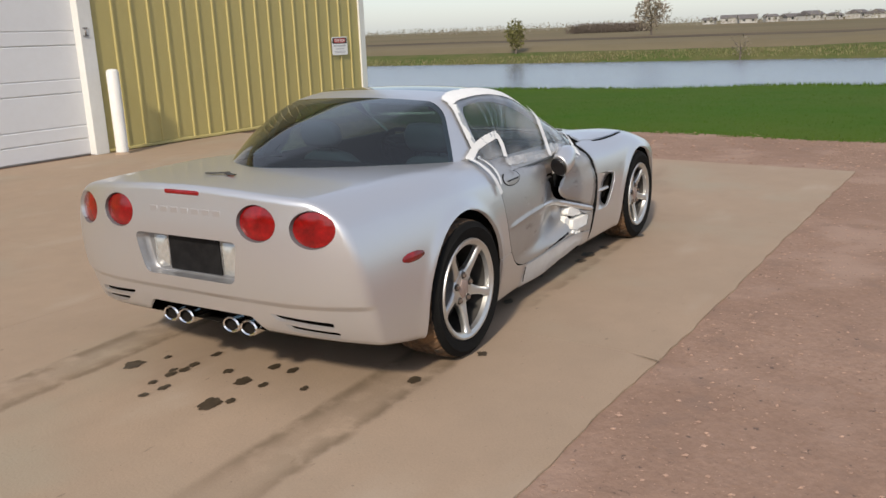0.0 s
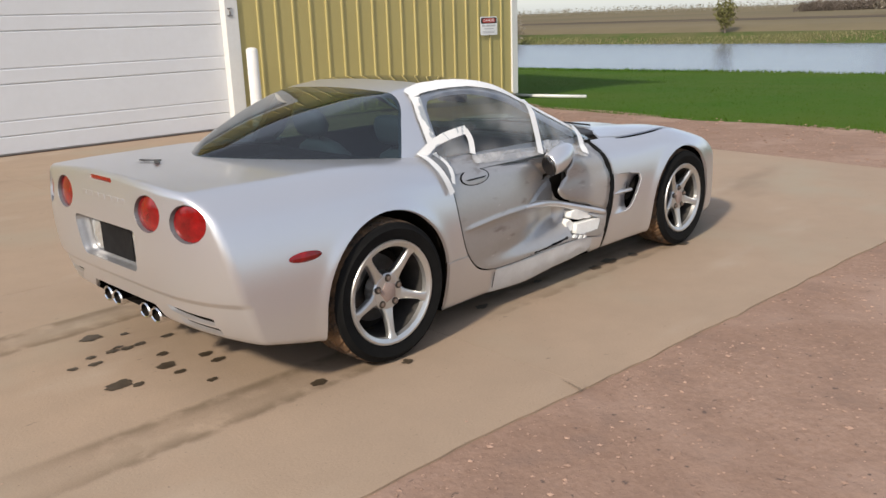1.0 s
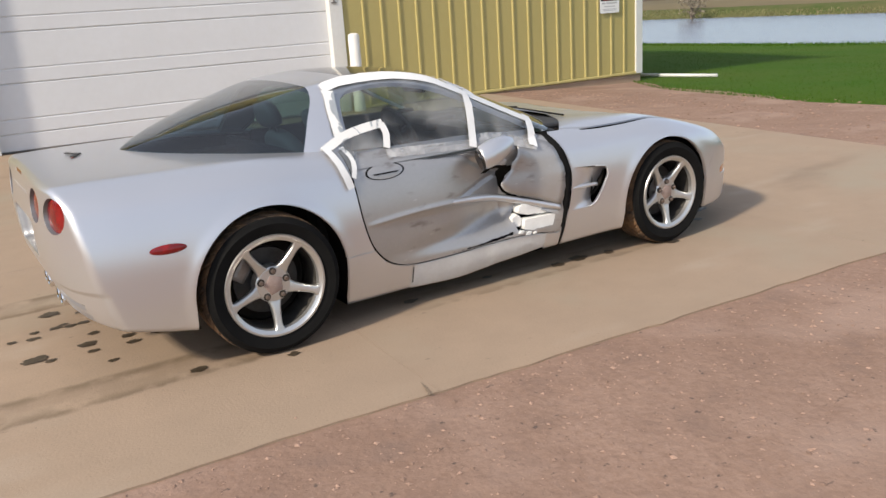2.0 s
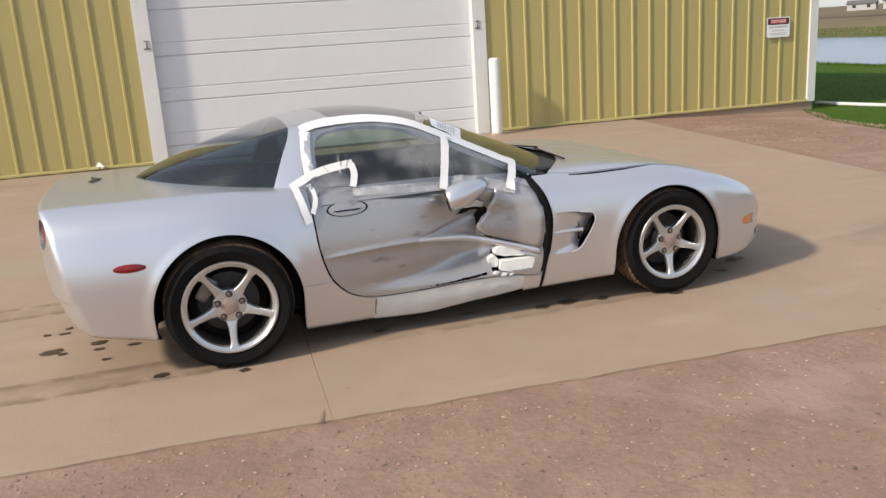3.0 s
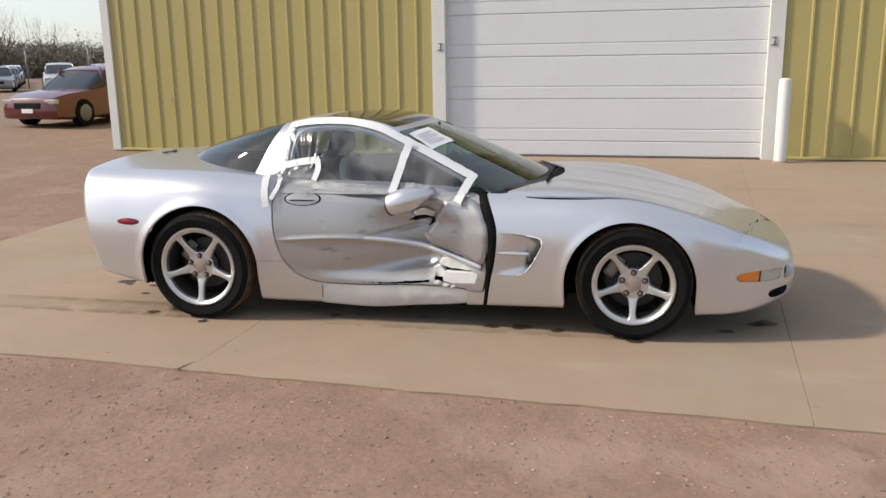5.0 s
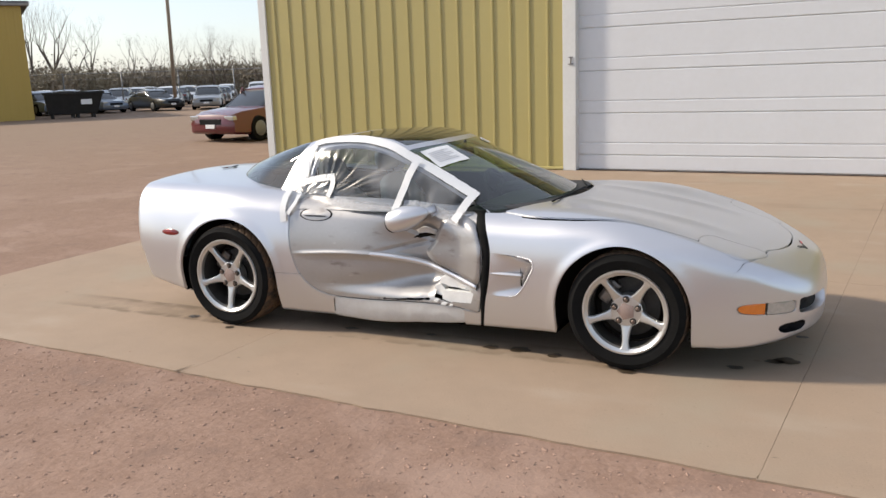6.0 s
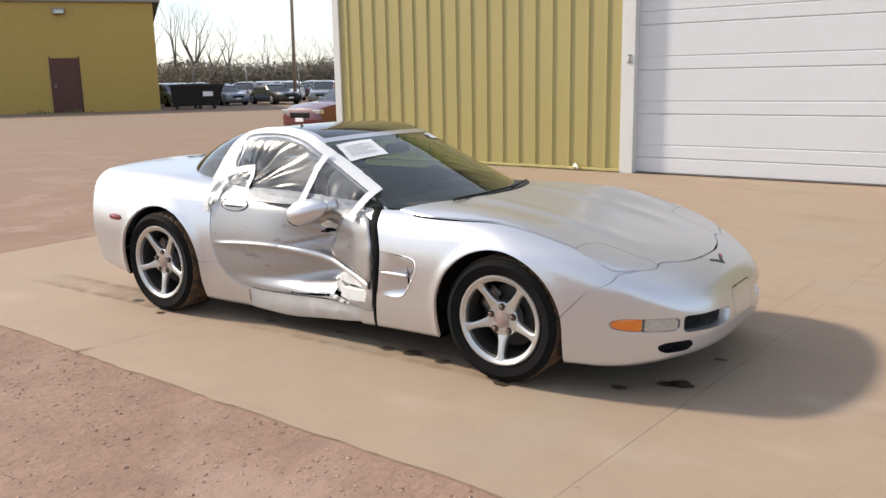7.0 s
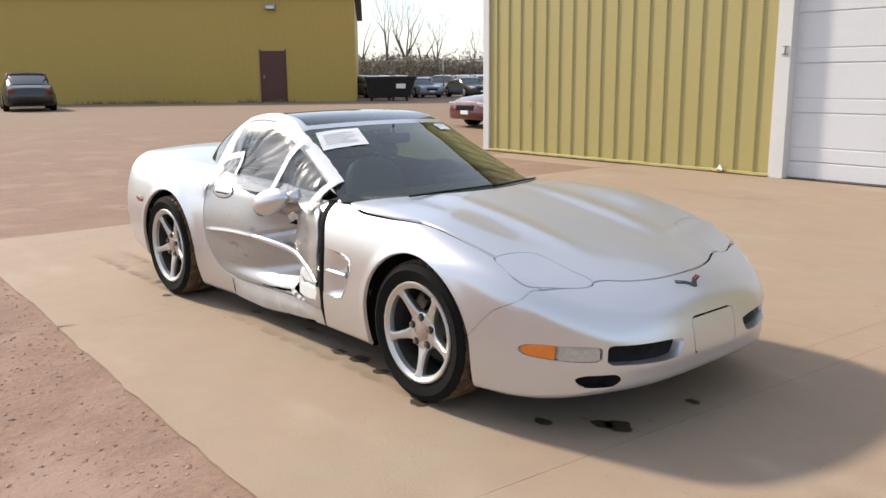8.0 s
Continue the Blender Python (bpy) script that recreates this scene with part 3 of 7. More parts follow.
def on_end(y, z, end=-1):
    """Points of the tail (end -1) or the nose (end 1) at (y, z)."""
    y, z = np.broadcast_arrays(np.asarray(y, float), np.asarray(z, float))
    o = np.stack([np.full(y.size, 1.2 * end), y.ravel(), z.ravel()], 1)
    return root(body, o, np.tile([end, 0, 0.], (y.size, 1)), 1.5)


def on_top(x, y, f=body):
    x, y = np.broadcast_arrays(np.asarray(x, float), np.asarray(y, float))
    o = np.stack([x.ravel(), y.ravel(), np.full(x.size, .42)], 1)
    return root(f, o, np.tile([0, 0, 1.], (x.size, 1)), 1.2)


def finer(V, T, times, form):
    """Each triangle into four, laid back on the form."""
    for _ in range(times):
        e = np.sort(np.vstack([T[:, [0, 1]], T[:, [1, 2]], T[:, [2, 0]]]), 1)
        key, back = np.unique(e[:, 0].astype(np.int64) * len(V) + e[:, 1], return_inverse=True)
        M = (V[key // len(V)] + V[key % len(V)]) / 2
        for _ in range(2):
            M = M - gradient(form, M) * form(M[:, 0], M[:, 1], M[:, 2])[:, None]
        n, k = len(T), len(V)
        a, b, c = T.T
        ab, bc, ca = back[:n] + k, back[n:2 * n] + k, back[2 * n:] + k
        V = np.vstack([V, M])
        T = np.vstack([np.stack(q, 1) for q in ((a, ab, ca), (ab, b, bc), (ca, bc, c), (ab, bc, ca))])
    return V, T

# ---------------------------------------------------------------- ground, slab, pond, buildings
WALL_Y, WALL_SLOPE = 8.10, -.04
WALL_M = Matrix.Translation((0, WALL_Y, 0)) @ Matrix.Rotation(math.atan(WALL_SLOPE), 4, "Z")   # x along the wall, -y out of it


def ground_height(x, y):
    """The yard lies level, rises a little behind, and falls away over the lawn to the pond; the far bank climbs to the fields."""
    h = -.010 + .30 * step(-6, -24, x)
    h = h - .13 * step(5.6, 9.6, x) * step(2.0, 7.4, y) - .62 * step(9, 27, x)
    h = h - .8 * step(27, 31, x) * step(60, 54, x)
    h = h + 1.0 * step(54, 66, x) + 3.0 * step(90, 700, x)
    return h


def ground_sheet():
    xs = np.concatenate([-np.geomspace(2600, 40, 22), np.linspace(-38, 120, 317), np.geomspace(125, 2600, 22)])
    ys = np.concatenate([-np.geomspace(2600, 30, 20), np.linspace(-28, 60, 60), np.geomspace(66, 2600, 20)])
    X, Y = np.meshgrid(xs, ys, indexing="ij")
    Z = ground_height(X, Y)
    V = np.stack([X, Y, Z], -1).reshape(-1, 3)
    n = len(ys)
    i, j = np.meshgrid(np.arange(len(xs) - 1), np.arange(n - 1), indexing="ij")
    a = (i * n + j).ravel()
    return V, np.stack([a, a + n, a + n + 1, a + 1], 1), n


GV, GF, _ = ground_sheet()
GMID = GV[GF].mean(1)


ground = part("ground", mesh_of(GV, GF, smooth=True), GRAVEL)
ground.data.materials.append(LAWN)
for m in (FIELD, BANK, SOIL):
    ground.data.materials.append(m)
zone = np.where(GMID[:, 0] > 24, 1, 0)
zone = np.where((GMID[:, 0] > 55) | (GMID[:, 0] < -110) | (np.abs(GMID[:, 1]) > 160), 2, zone)
zone = np.where((GMID[:, 0] > 55) & (GMID[:, 0] < 60.5), 3, zone)
zone = np.where((GMID[:, 0] > 90) & (GMID[:, 0] < 112), 4, zone)
ground.data.polygons.foreach_set("material_index", zone.astype(np.int32))
tagged(ground, "pink quartzite gravel yard passing into green lawn and brown fields", "ground", kind="structure")



def lawn_edge(y):
    y = np.asarray(y, float)
    return 7.5 + .22 * np.sin(y * .55) + .10 * np.sin(y * 1.7 + 1) + np.where(y > 3, .45 * (y - 3), 0)


ly = np.linspace(-60, 90, 601)
cols = np.concatenate([[0, .004, .02, .06], np.linspace(.12, 1, 24)])
LX = lawn_edge(ly)[:, None] * (1 - cols) + 25.5 * cols
LX[:, :3] += np.array([[.05 * noise.noise((0, y * 3, 1)) + .03 * noise.noise((0, y * 9, 1))] for y in ly])
LY = np.repeat(ly[:, None], len(cols), 1)
LZ = ground_height(LX, LY) + .014 * np.minimum(1, cols / .02) - .004
k = len(cols)
i, j = np.meshgrid(np.arange(600), np.arange(k - 1), indexing="ij")
a = (i * k + j).ravel()
lawn = part("lawn", mesh_of(np.stack([LX, LY, LZ], -1).reshape(-1, 3), np.stack([a, a + 1, a + k + 1, a + k], 1), smooth=True), LAWN)
tagged(lawn, "bright green mown lawn running down to the pond", "lawn", kind="structure")
tagged(part("water", mesh_of([(27, -400, -.95), (61, -400, -.95), (61, 400, -.95), (27, 400, -.95)], [(0, 1, 2, 3)]), WATER), "grey blue pond water ruffled by a light wind", "water", kind="structure")

# the concrete slab: panels with sawn joints between them
pavement = tagged(new("pavement"), "tan concrete slab before the shop, dusty and oil-stained", "pavement", kind="structure")
FRONT_A, FRONT_B = np.array((-4.33, -1.55)), np.array((4.86, -2.02))
BACK_A, BACK_B = np.array((-4.36, 8.28)), np.array((6.12, 7.84))


def slab_point(u, v):
    return (FRONT_A * (1 - u) + FRONT_B * u) * (1 - v) + (BACK_A * (1 - u) + BACK_B * u) * v


def slab_panel(u0, u1, v0, v1, ragged):
    """One cast panel with a dropped edge; the outer edge towards the gravel is worn."""
    m = 40
    loop = [slab_point(u0 + (u1 - u0) * k / m, v0) for k in range(m)] + [slab_point(u1, v0 + (v1 - v0) * k / m) for k in range(m)]
    loop += [slab_point(u1 - (u1 - u0) * k / m, v1) for k in range(m)] + [slab_point(u0, v1 - (v1 - v0) * k / m) for k in range(m)]
    mid = slab_point((u0 + u1) / 2, (v0 + v1) / 2)
    out = []
    for k, p in enumerate(loop):
        side = k // m
        d = (mid - p) / np.linalg.norm(mid - p)
        r = .0012
        if side in ragged:
            r += .02 * noise.noise((p[0] * 2.1, p[1] * 2.1, 3)) + .014 * noise.noise((p[0] * 9, p[1] * 9, 1))
        out.append(p + d * r)
    bm = bmesh.new()
    top = [bm.verts.new((x, y, 0)) for x, y in out]
    low = [bm.verts.new((x, y, -.12)) for x, y in out]
    bm.faces.new(top)
    for k in range(len(top)):
        bm.faces.new((top[k], low[k], low[(k + 1) % len(top)], top[(k + 1) % len(top)]))
    bmesh.ops.recalc_face_normals(bm, faces=bm.faces)
    return bm


US, VS = (0, .365, .70, 1), (0, .345, 1)
for i in range(3):
    for j in range(2):
        worn = set()
        if j == 0:
            worn.add(0)
        if i == 0:
            worn.add(3)
        if i == 2:
            worn.add(1)
        part("concrete_panel", slab_panel(US[i], US[i + 1], VS[j], VS[j + 1], worn), CONCRETE, pavement)
apron = box((-8.0, -.75, -.12), (-4.42, -.02, -.006), .01)
ap = part("concrete_panel", apron, CONCRETE, pavement)
ap.matrix_world = WALL_M

# ---------------------------------------------------------------- the steel shop: ribbed siding, overhead door, trims
def wall_local(x0, x1, z0, z1, ribs):
    """One ribbed steel sheet between x0 and x1; its ribs stand at the given x, towards -y."""
    prof = [(x0, 0)]
    for r in ribs:
        prof += [(r - .028, 0), (r - .014, -.022), (r + .014, -.022), (r + .028, 0)]
    prof.append((x1, 0))
    v, f = [], []
    for x, y in prof:
        v += [(x, y, z0), (x, y, z1)]
    for k in range(len(prof) - 1):
        f.append((2 * k, 2 * k + 2, 2 * k + 3, 2 * k + 1))
    return mesh_of(v, f)


shop = tagged(new("workshop"), "olive ribbed steel workshop with white trim and overhead door", "building")
shop.matrix_world = WALL_M
LEFT_END, RIGHT_END, EAVE, DEEP = -7.97, 9.80, 5.95, 14.0
JAMB_L, JAMB_R = (-1.86, -1.64), (3.28, 3.50)
DOOR_TOP = 4.27
RIB = .3235


def thick_wall(x0, x1, z0, z1):
    return part("wall", box((x0, .012, z0), (x1, .20, z1)), SIDING, shop)


thick_wall(LEFT_END, JAMB_L[0], .0, EAVE)
thick_wall(JAMB_R[1], RIGHT_END, .0, EAVE)
part("foundation", box((JAMB_R[1] + .01, -.004, -.5), (RIGHT_END - .01, .19, -.002), .004), CONCRETE, shop)
thick_wall(JAMB_L[0], JAMB_R[1], DOOR_TOP + .2, EAVE)
part("wall", box((LEFT_END, .2, 0), (LEFT_END + .19, DEEP, EAVE)), SIDING, shop)
part("wall", box((RIGHT_END - .19, .2, 0), (RIGHT_END, DEEP, EAVE)), SIDING, shop)
part("wall", box((LEFT_END, DEEP, 0), (RIGHT_END, DEEP + .2, EAVE)), SIDING, shop)
part("roof", extruded([(0, EAVE), (DEEP / 2 + .3, EAVE + 1.9), (DEEP + .7, EAVE), (DEEP + .7, EAVE - .12), (DEEP / 2 + .3, EAVE + 1.78), (0, EAVE - .12)], 0, RIGHT_END - LEFT_END + .8), TRIM, shop).matrix_local = \
    Matrix.Translation((RIGHT_END + .4, -.35, .13)) @ Matrix.Rotation(radians(90), 4, "Z")


def siding_run(x0, x1, z0, z1, first):
    """Sheets of three ribs each, side by side."""
    ribs = []
    r = first
    while r < x1 - .03:
        if r > x0 + .03:
            ribs.append(r)
        r += RIB
    a = x0
    for k in range(0, len(ribs), 3):
        g = ribs[k:k + 3]
        b = x1 if k + 3 >= len(ribs) else g[-1] + .5 * RIB - .03
        part("siding_panel", wall_local(a, b, z0, z1, g), SIDING, shop)
        a = b


siding_run(LEFT_END + .12, JAMB_L[0], .045, EAVE, JAMB_L[0] - .262 - 20 * RIB)
siding_run(JAMB_R[1], RIGHT_END - .12, .045, EAVE, JAMB_R[1] + .37)
siding_run(JAMB_L[0], JAMB_R[1], DOOR_TOP + .2, EAVE, JAMB_L[0] + .13)
for x0, x1 in ((LEFT_END, LEFT_END + .15), (RIGHT_END - .15, RIGHT_END)):
    part("corner_trim", box((x0 - .012 * (x0 < 0), -.038, .02), (x1 + .012 * (x0 > 0), .06, EAVE), .004), TRIM, shop)
for x0, x1 in (JAMB_L, JAMB_R):
    part("door_jamb", box((x0, -.034, 0), (x1, .30, DOOR_TOP + .2), .006), TRIM, shop)
part("door_header", box((JAMB_L[1], -.034, DOOR_TOP), (JAMB_R[0], .30, DOOR_TOP + .2), .006), TRIM, shop)
# bent base flashing, kicked out where it has been struck
for x0, x1 in ((LEFT_END + .15, JAMB_L[0]), (JAMB_R[1], RIGHT_END - .15)):
    n = int((x1 - x0) / .06)
    v, f = [], []
    for k in range(n + 1):
        x = x0 + (x1 - x0) * k / n
        w = .010 * noise.noise((x * 1.7, 0, 2)) + .006 * noise.noise((x * 6, 1, 2))
        kick = .05 * math.exp(-((x + 2.66) / .05) ** 2)
        v += [(x, -.012, .062 + w), (x, -.040 - kick, .050 + w), (x, -.044 - kick, .022 + w), (x, -.014, .014 + w * .5)]
    for k in range(n):
        for j in range(3):
            a = 4 * k + j
            f.append((a, a + 1, a + 5, a + 4))
    part("base_flashing", mesh_of(v, f), SIDING, shop)
torn = part("torn_flashing", mesh_of([(-2.72, -.05, .03), (-2.60, -.06, .02), (-2.55, -.10, .06), (-2.63, -.045, .13), (-2.70, -.035, .05)], [(0, 1, 2, 3, 4)]), TRIM, shop)
torn.modifiers.new("sheet", "SOLIDIFY").thickness = .003

# overhead door: insulated sections with two pressed lines each
door = tagged(new("overhead_door"), "white sectional overhead door, closed, with pressed lines", "garage door", kind="structure")
door.matrix_world = WALL_M @ Matrix.Translation((0, .12, 0))
SEC = .667
for k in range(7):
    z0 = .245 + (k - 1) * SEC
    z1 = min(z0 + SEC, DOOR_TOP)
    lo = max(z0, .012)
    if lo >= z1:
        continue
    prof = [(0, lo + .004), (-.012, lo + .014)]
    groove = z0 + .195
    if groove > lo + .05 and groove < z1 - .03:
        prof += [(-.012, groove - .014), (-.003, groove - .006), (-.003, groove + .006), (-.012, groove + .014)]
    prof += [(-.012, z1 - .014), (0, z1 - .004)]
    v, f = [], []
    for y, z in prof:
        v += [(JAMB_L[1] - .02, y, z), (JAMB_R[0] + .02, y, z)]
    for j in range(len(prof) - 1):
        f.append((2 * j, 2 * j + 1, 2 * j + 3, 2 * j + 2))
    part("door_section", mesh_of(v, f), DOORPAINT, door)
part("door_core", box((JAMB_L[1] - .02, .004, .03), (JAMB_R[0] + .02, .05, DOOR_TOP)), TRIM, door)
part("bottom_seal", box((JAMB_L[1], -.015, .0005), (JAMB_R[0], .03, .012), .006), SEALGREY, door)
for s, x in ((1, JAMB_L[0] + .14), (-1, JAMB_R[1] - .14)):
    latch = tagged(new("door_latch"), "small grey steel latch bracket on the door jamb", "latch")
    latch.matrix_world = WALL_M @ Matrix.Translation((x, -.036, 1.755))
    part("bracket", box((-.035, -.012, .045), (.035, 0, .062), .002), STEEL, latch)
    part("bracket", box((-.045, -.012, -.062), (.045, 0, -.045), .002), STEEL, latch)
    part("bolt", tube((0, -.010, -.045), (0, -.010, .045), .009), STEEL, latch)

post = tagged(new("bollard"), "white painted steel bollard beside the overhead door", "bollard")
post.location = (3.50, 7.645, 0)
part("post", spun([(.001, 1.228), (.05, 1.224), (.080, 1.205), (.088, 1.18), (.088, .0), (.088, -.05)], 40, "Z"), BOLLARD, post)
part("mortar_collar", spun([(.088, .03), (.105, .012), (.125, -.01)], 40, "Z"), CONCRETE, post)

# warning sign
sign = tagged(new("warning_sign"), "white danger sign with a red oval on black", "sign")
sign.matrix_world = WALL_M @ Matrix.Translation((8.98, -.036, 1.385))
part("plate", extruded([tuple(p) for p in rounded([(-.235, -.175), (.235, -.175), (.235, .175), (-.235, .175)], .025, 48)], -.003, .002), PAPER, sign)
part("header", extruded([tuple(p) for p in rounded([(-.218, .045), (.218, .045), (.218, .158), (-.218, .158)], .015, 40)], -.0055, -.003), SIGNBLACK, sign)
part("oval", extruded([tuple(p) for p in rounded([(-.175, .062), (.175, .062), (.175, .142), (-.175, .142)], .04, 40)], -.008, -.005), SIGNRED, sign)
word = bpy.data.curves.new("danger_word", "FONT")
word.body, word.size, word.align_x, word.align_y, word.extrude = "DANGER", .074, "CENTER", "CENTER", .0006
word.materials.append(PAPER)
ob = new("lettering", word)
ob.parent = sign
ob.matrix_local = Matrix.Translation((0, -.0088, .102)) @ Matrix.Rotation(radians(90), 4, "X")
for z, x0, x1, h in ((.005, -.19, -.10, .03), (.005, -.08, .18, .03), (-.055, -.13, .13, .018), (-.105, -.18, .17, .012), (-.128, -.15, .15, .012)):
    part("text_bar", box((x0, -.0050, z - h / 2), (x1, -.003, z + h / 2)), INK, sign)
# small rust spot left by a screw
part("rust_mark", box((-6.682, -.0345, .86), (-6.672, -.0305, .97), .001), NUT, shop)
part("rust_mark", box((6.165, -.0345, 1.30), (6.18, -.0305, 1.315), .001), NUT, shop)

# white drain pipe lying along the lawn's edge
pipe = part("drain_pipe", tube((10.35, 8.25, -.10), (10.95, 6.78, -.12), .035, n=14), TRIM)
tagged(pipe, "white plastic drain pipe lying on the grass", "pipe")

# ---------------------------------------------------------------- the silver coupe: body panels
car = tagged(new("sports_coupe"), "silver sports coupe with its passenger door crushed and taped", "car")
CAR_M = Matrix.Translation((0, .027, 0)) @ Matrix.Diagonal((1, 1.03, 1, 1))
car.matrix_world = CAR_M

DOOR_LOOP = loop2d([(-.90, 1.02), (-.848, .90), (-.843, .82), (-.838, .70), (-.825, .56), (-.79, .43), (-.744, .355), (-.67, .290), (-.556, .254), (-.38, .246), (-.2, .248), (.1, .258), (.30, .252), (.44, .232), (.468, .26), (.488, .38), (.505, .50), (.505, .61), (.478, .73), (.43, .80), (.37, .88), (.33, 1.02)], 160)
door_in = inside2d(DOOR_LOOP)
POPUP = loop2d([(1.672, .70), (1.672, .60), (1.705, .512), (1.78, .49), (1.875, .478), (1.955, .452), (1.995, .472), (1.985, .54), (1.94, .64), (1.893, .722), (1.83, .748), (1.75, .742), (1.70, .735)], 90)
popup_in = inside2d(POPUP)
HOOD_HALF = curve((.3, .66), (.6, .697), (.75, .728), (1.0, .752), (1.3, .738), (1.5, .725), (1.7, .705), (1.9, .70), (2.2, .70))
NOSE_LINE = curve((0, 2.088), (.15, 2.078), (.30, 2.04), (.42, 1.988), (.5, 1.985), (.62, 1.952), (.735, 1.892), (.79, 1.80), (.82, 1.70), (.9, 1.60))
NOSE_SIDE = curve((.2, 1.60), (.36, 1.64), (.45, 1.715), (.52, 1.785), (.575, 1.885), (.60, 1.90), (.9, 1.90))
CREASE = curve((-.95, .512), (-.8, .519), (-.36, .538), (-.15, .527), (.036, .50), (.25, .445), (.45, .385), (.6, .34))


def arches(x, y, z):
    a = np.abs(y)
    best = np.full(np.shape(x), 9.0)
    for cx, cz, r in (ARCH_F, ARCH_R):
        q = np.where(z > cz, np.hypot(x - cx, z - cz), np.abs(x - cx)) - r
        best = np.minimum(best, np.maximum(q, .50 - a))
    return best


def cowl_line(x, y, z):
    """Behind the hood's rear edge, below zero."""
    return x - (.868 - .30 * (np.abs(y) / .70) ** 2.2)


def hood_in(x, y, z):
    a = np.abs(y)
    return np.maximum(np.maximum(a - HOOD_HALF(x), x - NOSE_LINE(a)), np.maximum(-cowl_line(x, y, z), .50 - z))


def nose_in(x, y, z):
    return np.maximum(NOSE_LINE(np.abs(y)), np.where(np.abs(y) > .60, NOSE_SIDE(z), 0)) - x


def door_zone(x, y, z):
    return np.maximum(door_in(x, z), .50 - np.abs(y))


# openings in the nose and tail, as (y, z) outlines of the right half
TURN = loop2d([(-.786, .368), (-.780, .388), (-.752, .399), (-.70, .398), (-.603, .396), (-.592, .365), (-.605, .336), (-.70, .335), (-.768, .346)], 60)
GRILLE = rounded([(-.576, .404), (-.30, .394), (-.212, .382), (-.250, .318), (-.33, .312), (-.576, .322)], .020, 60)
DUCT = rounded([(-.668, .262), (-.64, .278), (-.545, .284), (-.522, .262), (-.548, .230), (-.648, .224)], .02, 48)
FRONTPLATE = rounded([(-.155, .452), (.155, .452), (.150, .312), (.13, .298), (-.13, .298), (-.150, .312)], .035, 72)
LAMP_OUT = np.array([(-.665 + .094 * math.cos(t), .797 + .078 * math.sin(t)) for t in np.linspace(0, 2 * math.pi, 56, endpoint=False)])
LAMP_IN = np.array([(-.408 + .100 * math.cos(t), .810 + .078 * math.sin(t)) for t in np.linspace(0, 2 * math.pi, 56, endpoint=False)])
TAGWELL = rounded([(-.305, .722), (.305, .722), (.265, .530), (-.265, .530)], .035, 84)
STOP = rounded([(-.105, .925), (.105, .925), (.105, .905), (-.105, .905)], .011, 48)
SLOT_A = rounded([(-.405, .414), (-.70, .394), (-.70, .362), (-.44, .384)], .006, 40)
SLOT_B = rounded([(-.47, .370), (-.715, .349), (-.715, .318), (-.50, .338)], .006, 40)
COVE = rounded([(.51, .603), (.70, .592), (.800, .578), (.815, .535), (.765, .440), (.715, .368), (.67, .352), (.51, .350)], .03, 90)
HANDLE = np.array([(-.65 + .116 * math.cos(t), .766 + .040 * math.sin(t)) for t in np.linspace(0, 2 * math.pi, 48, endpoint=False)])


def mirrored(loop):
    return loop * np.array([-1, 1])


def end_hole(loop, end):
    f = inside2d(loop)
    return lambda x, y, z: np.maximum(f(y, z), .9 - x * end)


def side_hole(loop, side):
    f = inside2d(loop)
    return lambda x, y, z: np.maximum(f(x, z), .5 - y * side)


BV, BT = capsule(body, -1.70, 1.60, .48, 74, 200, 220, .62)

# finer skin round the narrow tail vents
near = BV[BT].mean(1)
near = (near[:, 0] < -1.85) & (np.abs(near[:, 2] - .36) < .075) & (np.abs(np.abs(near[:, 1]) - .56) < .22)
BV, vents = finer(BV, BT[near], 2, body)
BT = np.vstack([BT[~near], vents])
near = BV[BT].mean(1)
near = (near[:, 0] < -1.86) & ((near[:, 2] > .80) | (np.abs(near[:, 1]) > .66))
BV, lip_skin = finer(BV, BT[near], 1, body)
BT = np.vstack([BT[~near], lip_skin])
near = BV[BT].mean(1)
near = (np.abs(near[:, 0] - .47) < .12) & (near[:, 1] < -.5)
BV, edge_skin = finer(BV, BT[near], 1, body)
BT = np.vstack([BT[~near], edge_skin])


def carve(g, gap=0.0):
    """Takes what lies within g off the rest of the body and gives it back, with a gap along the cut."""
    global BV, BT
    if gap:
        BV, inner, BT = split(BV, BT, lambda x, y, z: g(x, y, z) + gap, body)
        BV, _, BT = split(BV, BT, lambda x, y, z: g(x, y, z) - gap, body)
        return inner
    BV, inner, BT = split(BV, BT, g, body)
    return inner


carve(lambda x, y, z: cabin(x, y, z) + .014)
carve(arches)
under = carve(lambda x, y, z: z - SILL(x) - .006)
carve(lambda x, y, z: np.maximum(np.maximum(z - .382 + 1.1 * np.maximum(np.abs(y) - .30, 0), x + 1.9), np.abs(y) - .43))
for loop, end, both in ((TURN, 1, 1), (GRILLE, 1, 1), (DUCT, 1, 1), (LAMP_OUT, -1, 1), (LAMP_IN, -1, 1), (TAGWELL, -1, 0), (STOP, -1, 0), (SLOT_A, -1, 1), (SLOT_B, -1, 1)):
    for lp in ((loop, mirrored(loop)) if both else (loop,)):
        carve(end_hole(lp, end))
for side in (-1, 1):
    carve(side_hole(COVE, side))
plate_skin = carve(end_hole(FRONTPLATE, 1), .0045)
cowl_skin = carve(lambda x, y, z: np.maximum(np.maximum(cowl_line(x, y, z), np.abs(y) - .70), np.maximum(.30 - x, .6 - z)), .004)
popup_skin = {s: carve(lambda x, y, z, s=s: np.maximum(popup_in(x, y * s), .45 - z), .0026) for s in (-1, 1)}
hood_skin = carve(hood_in, .005)
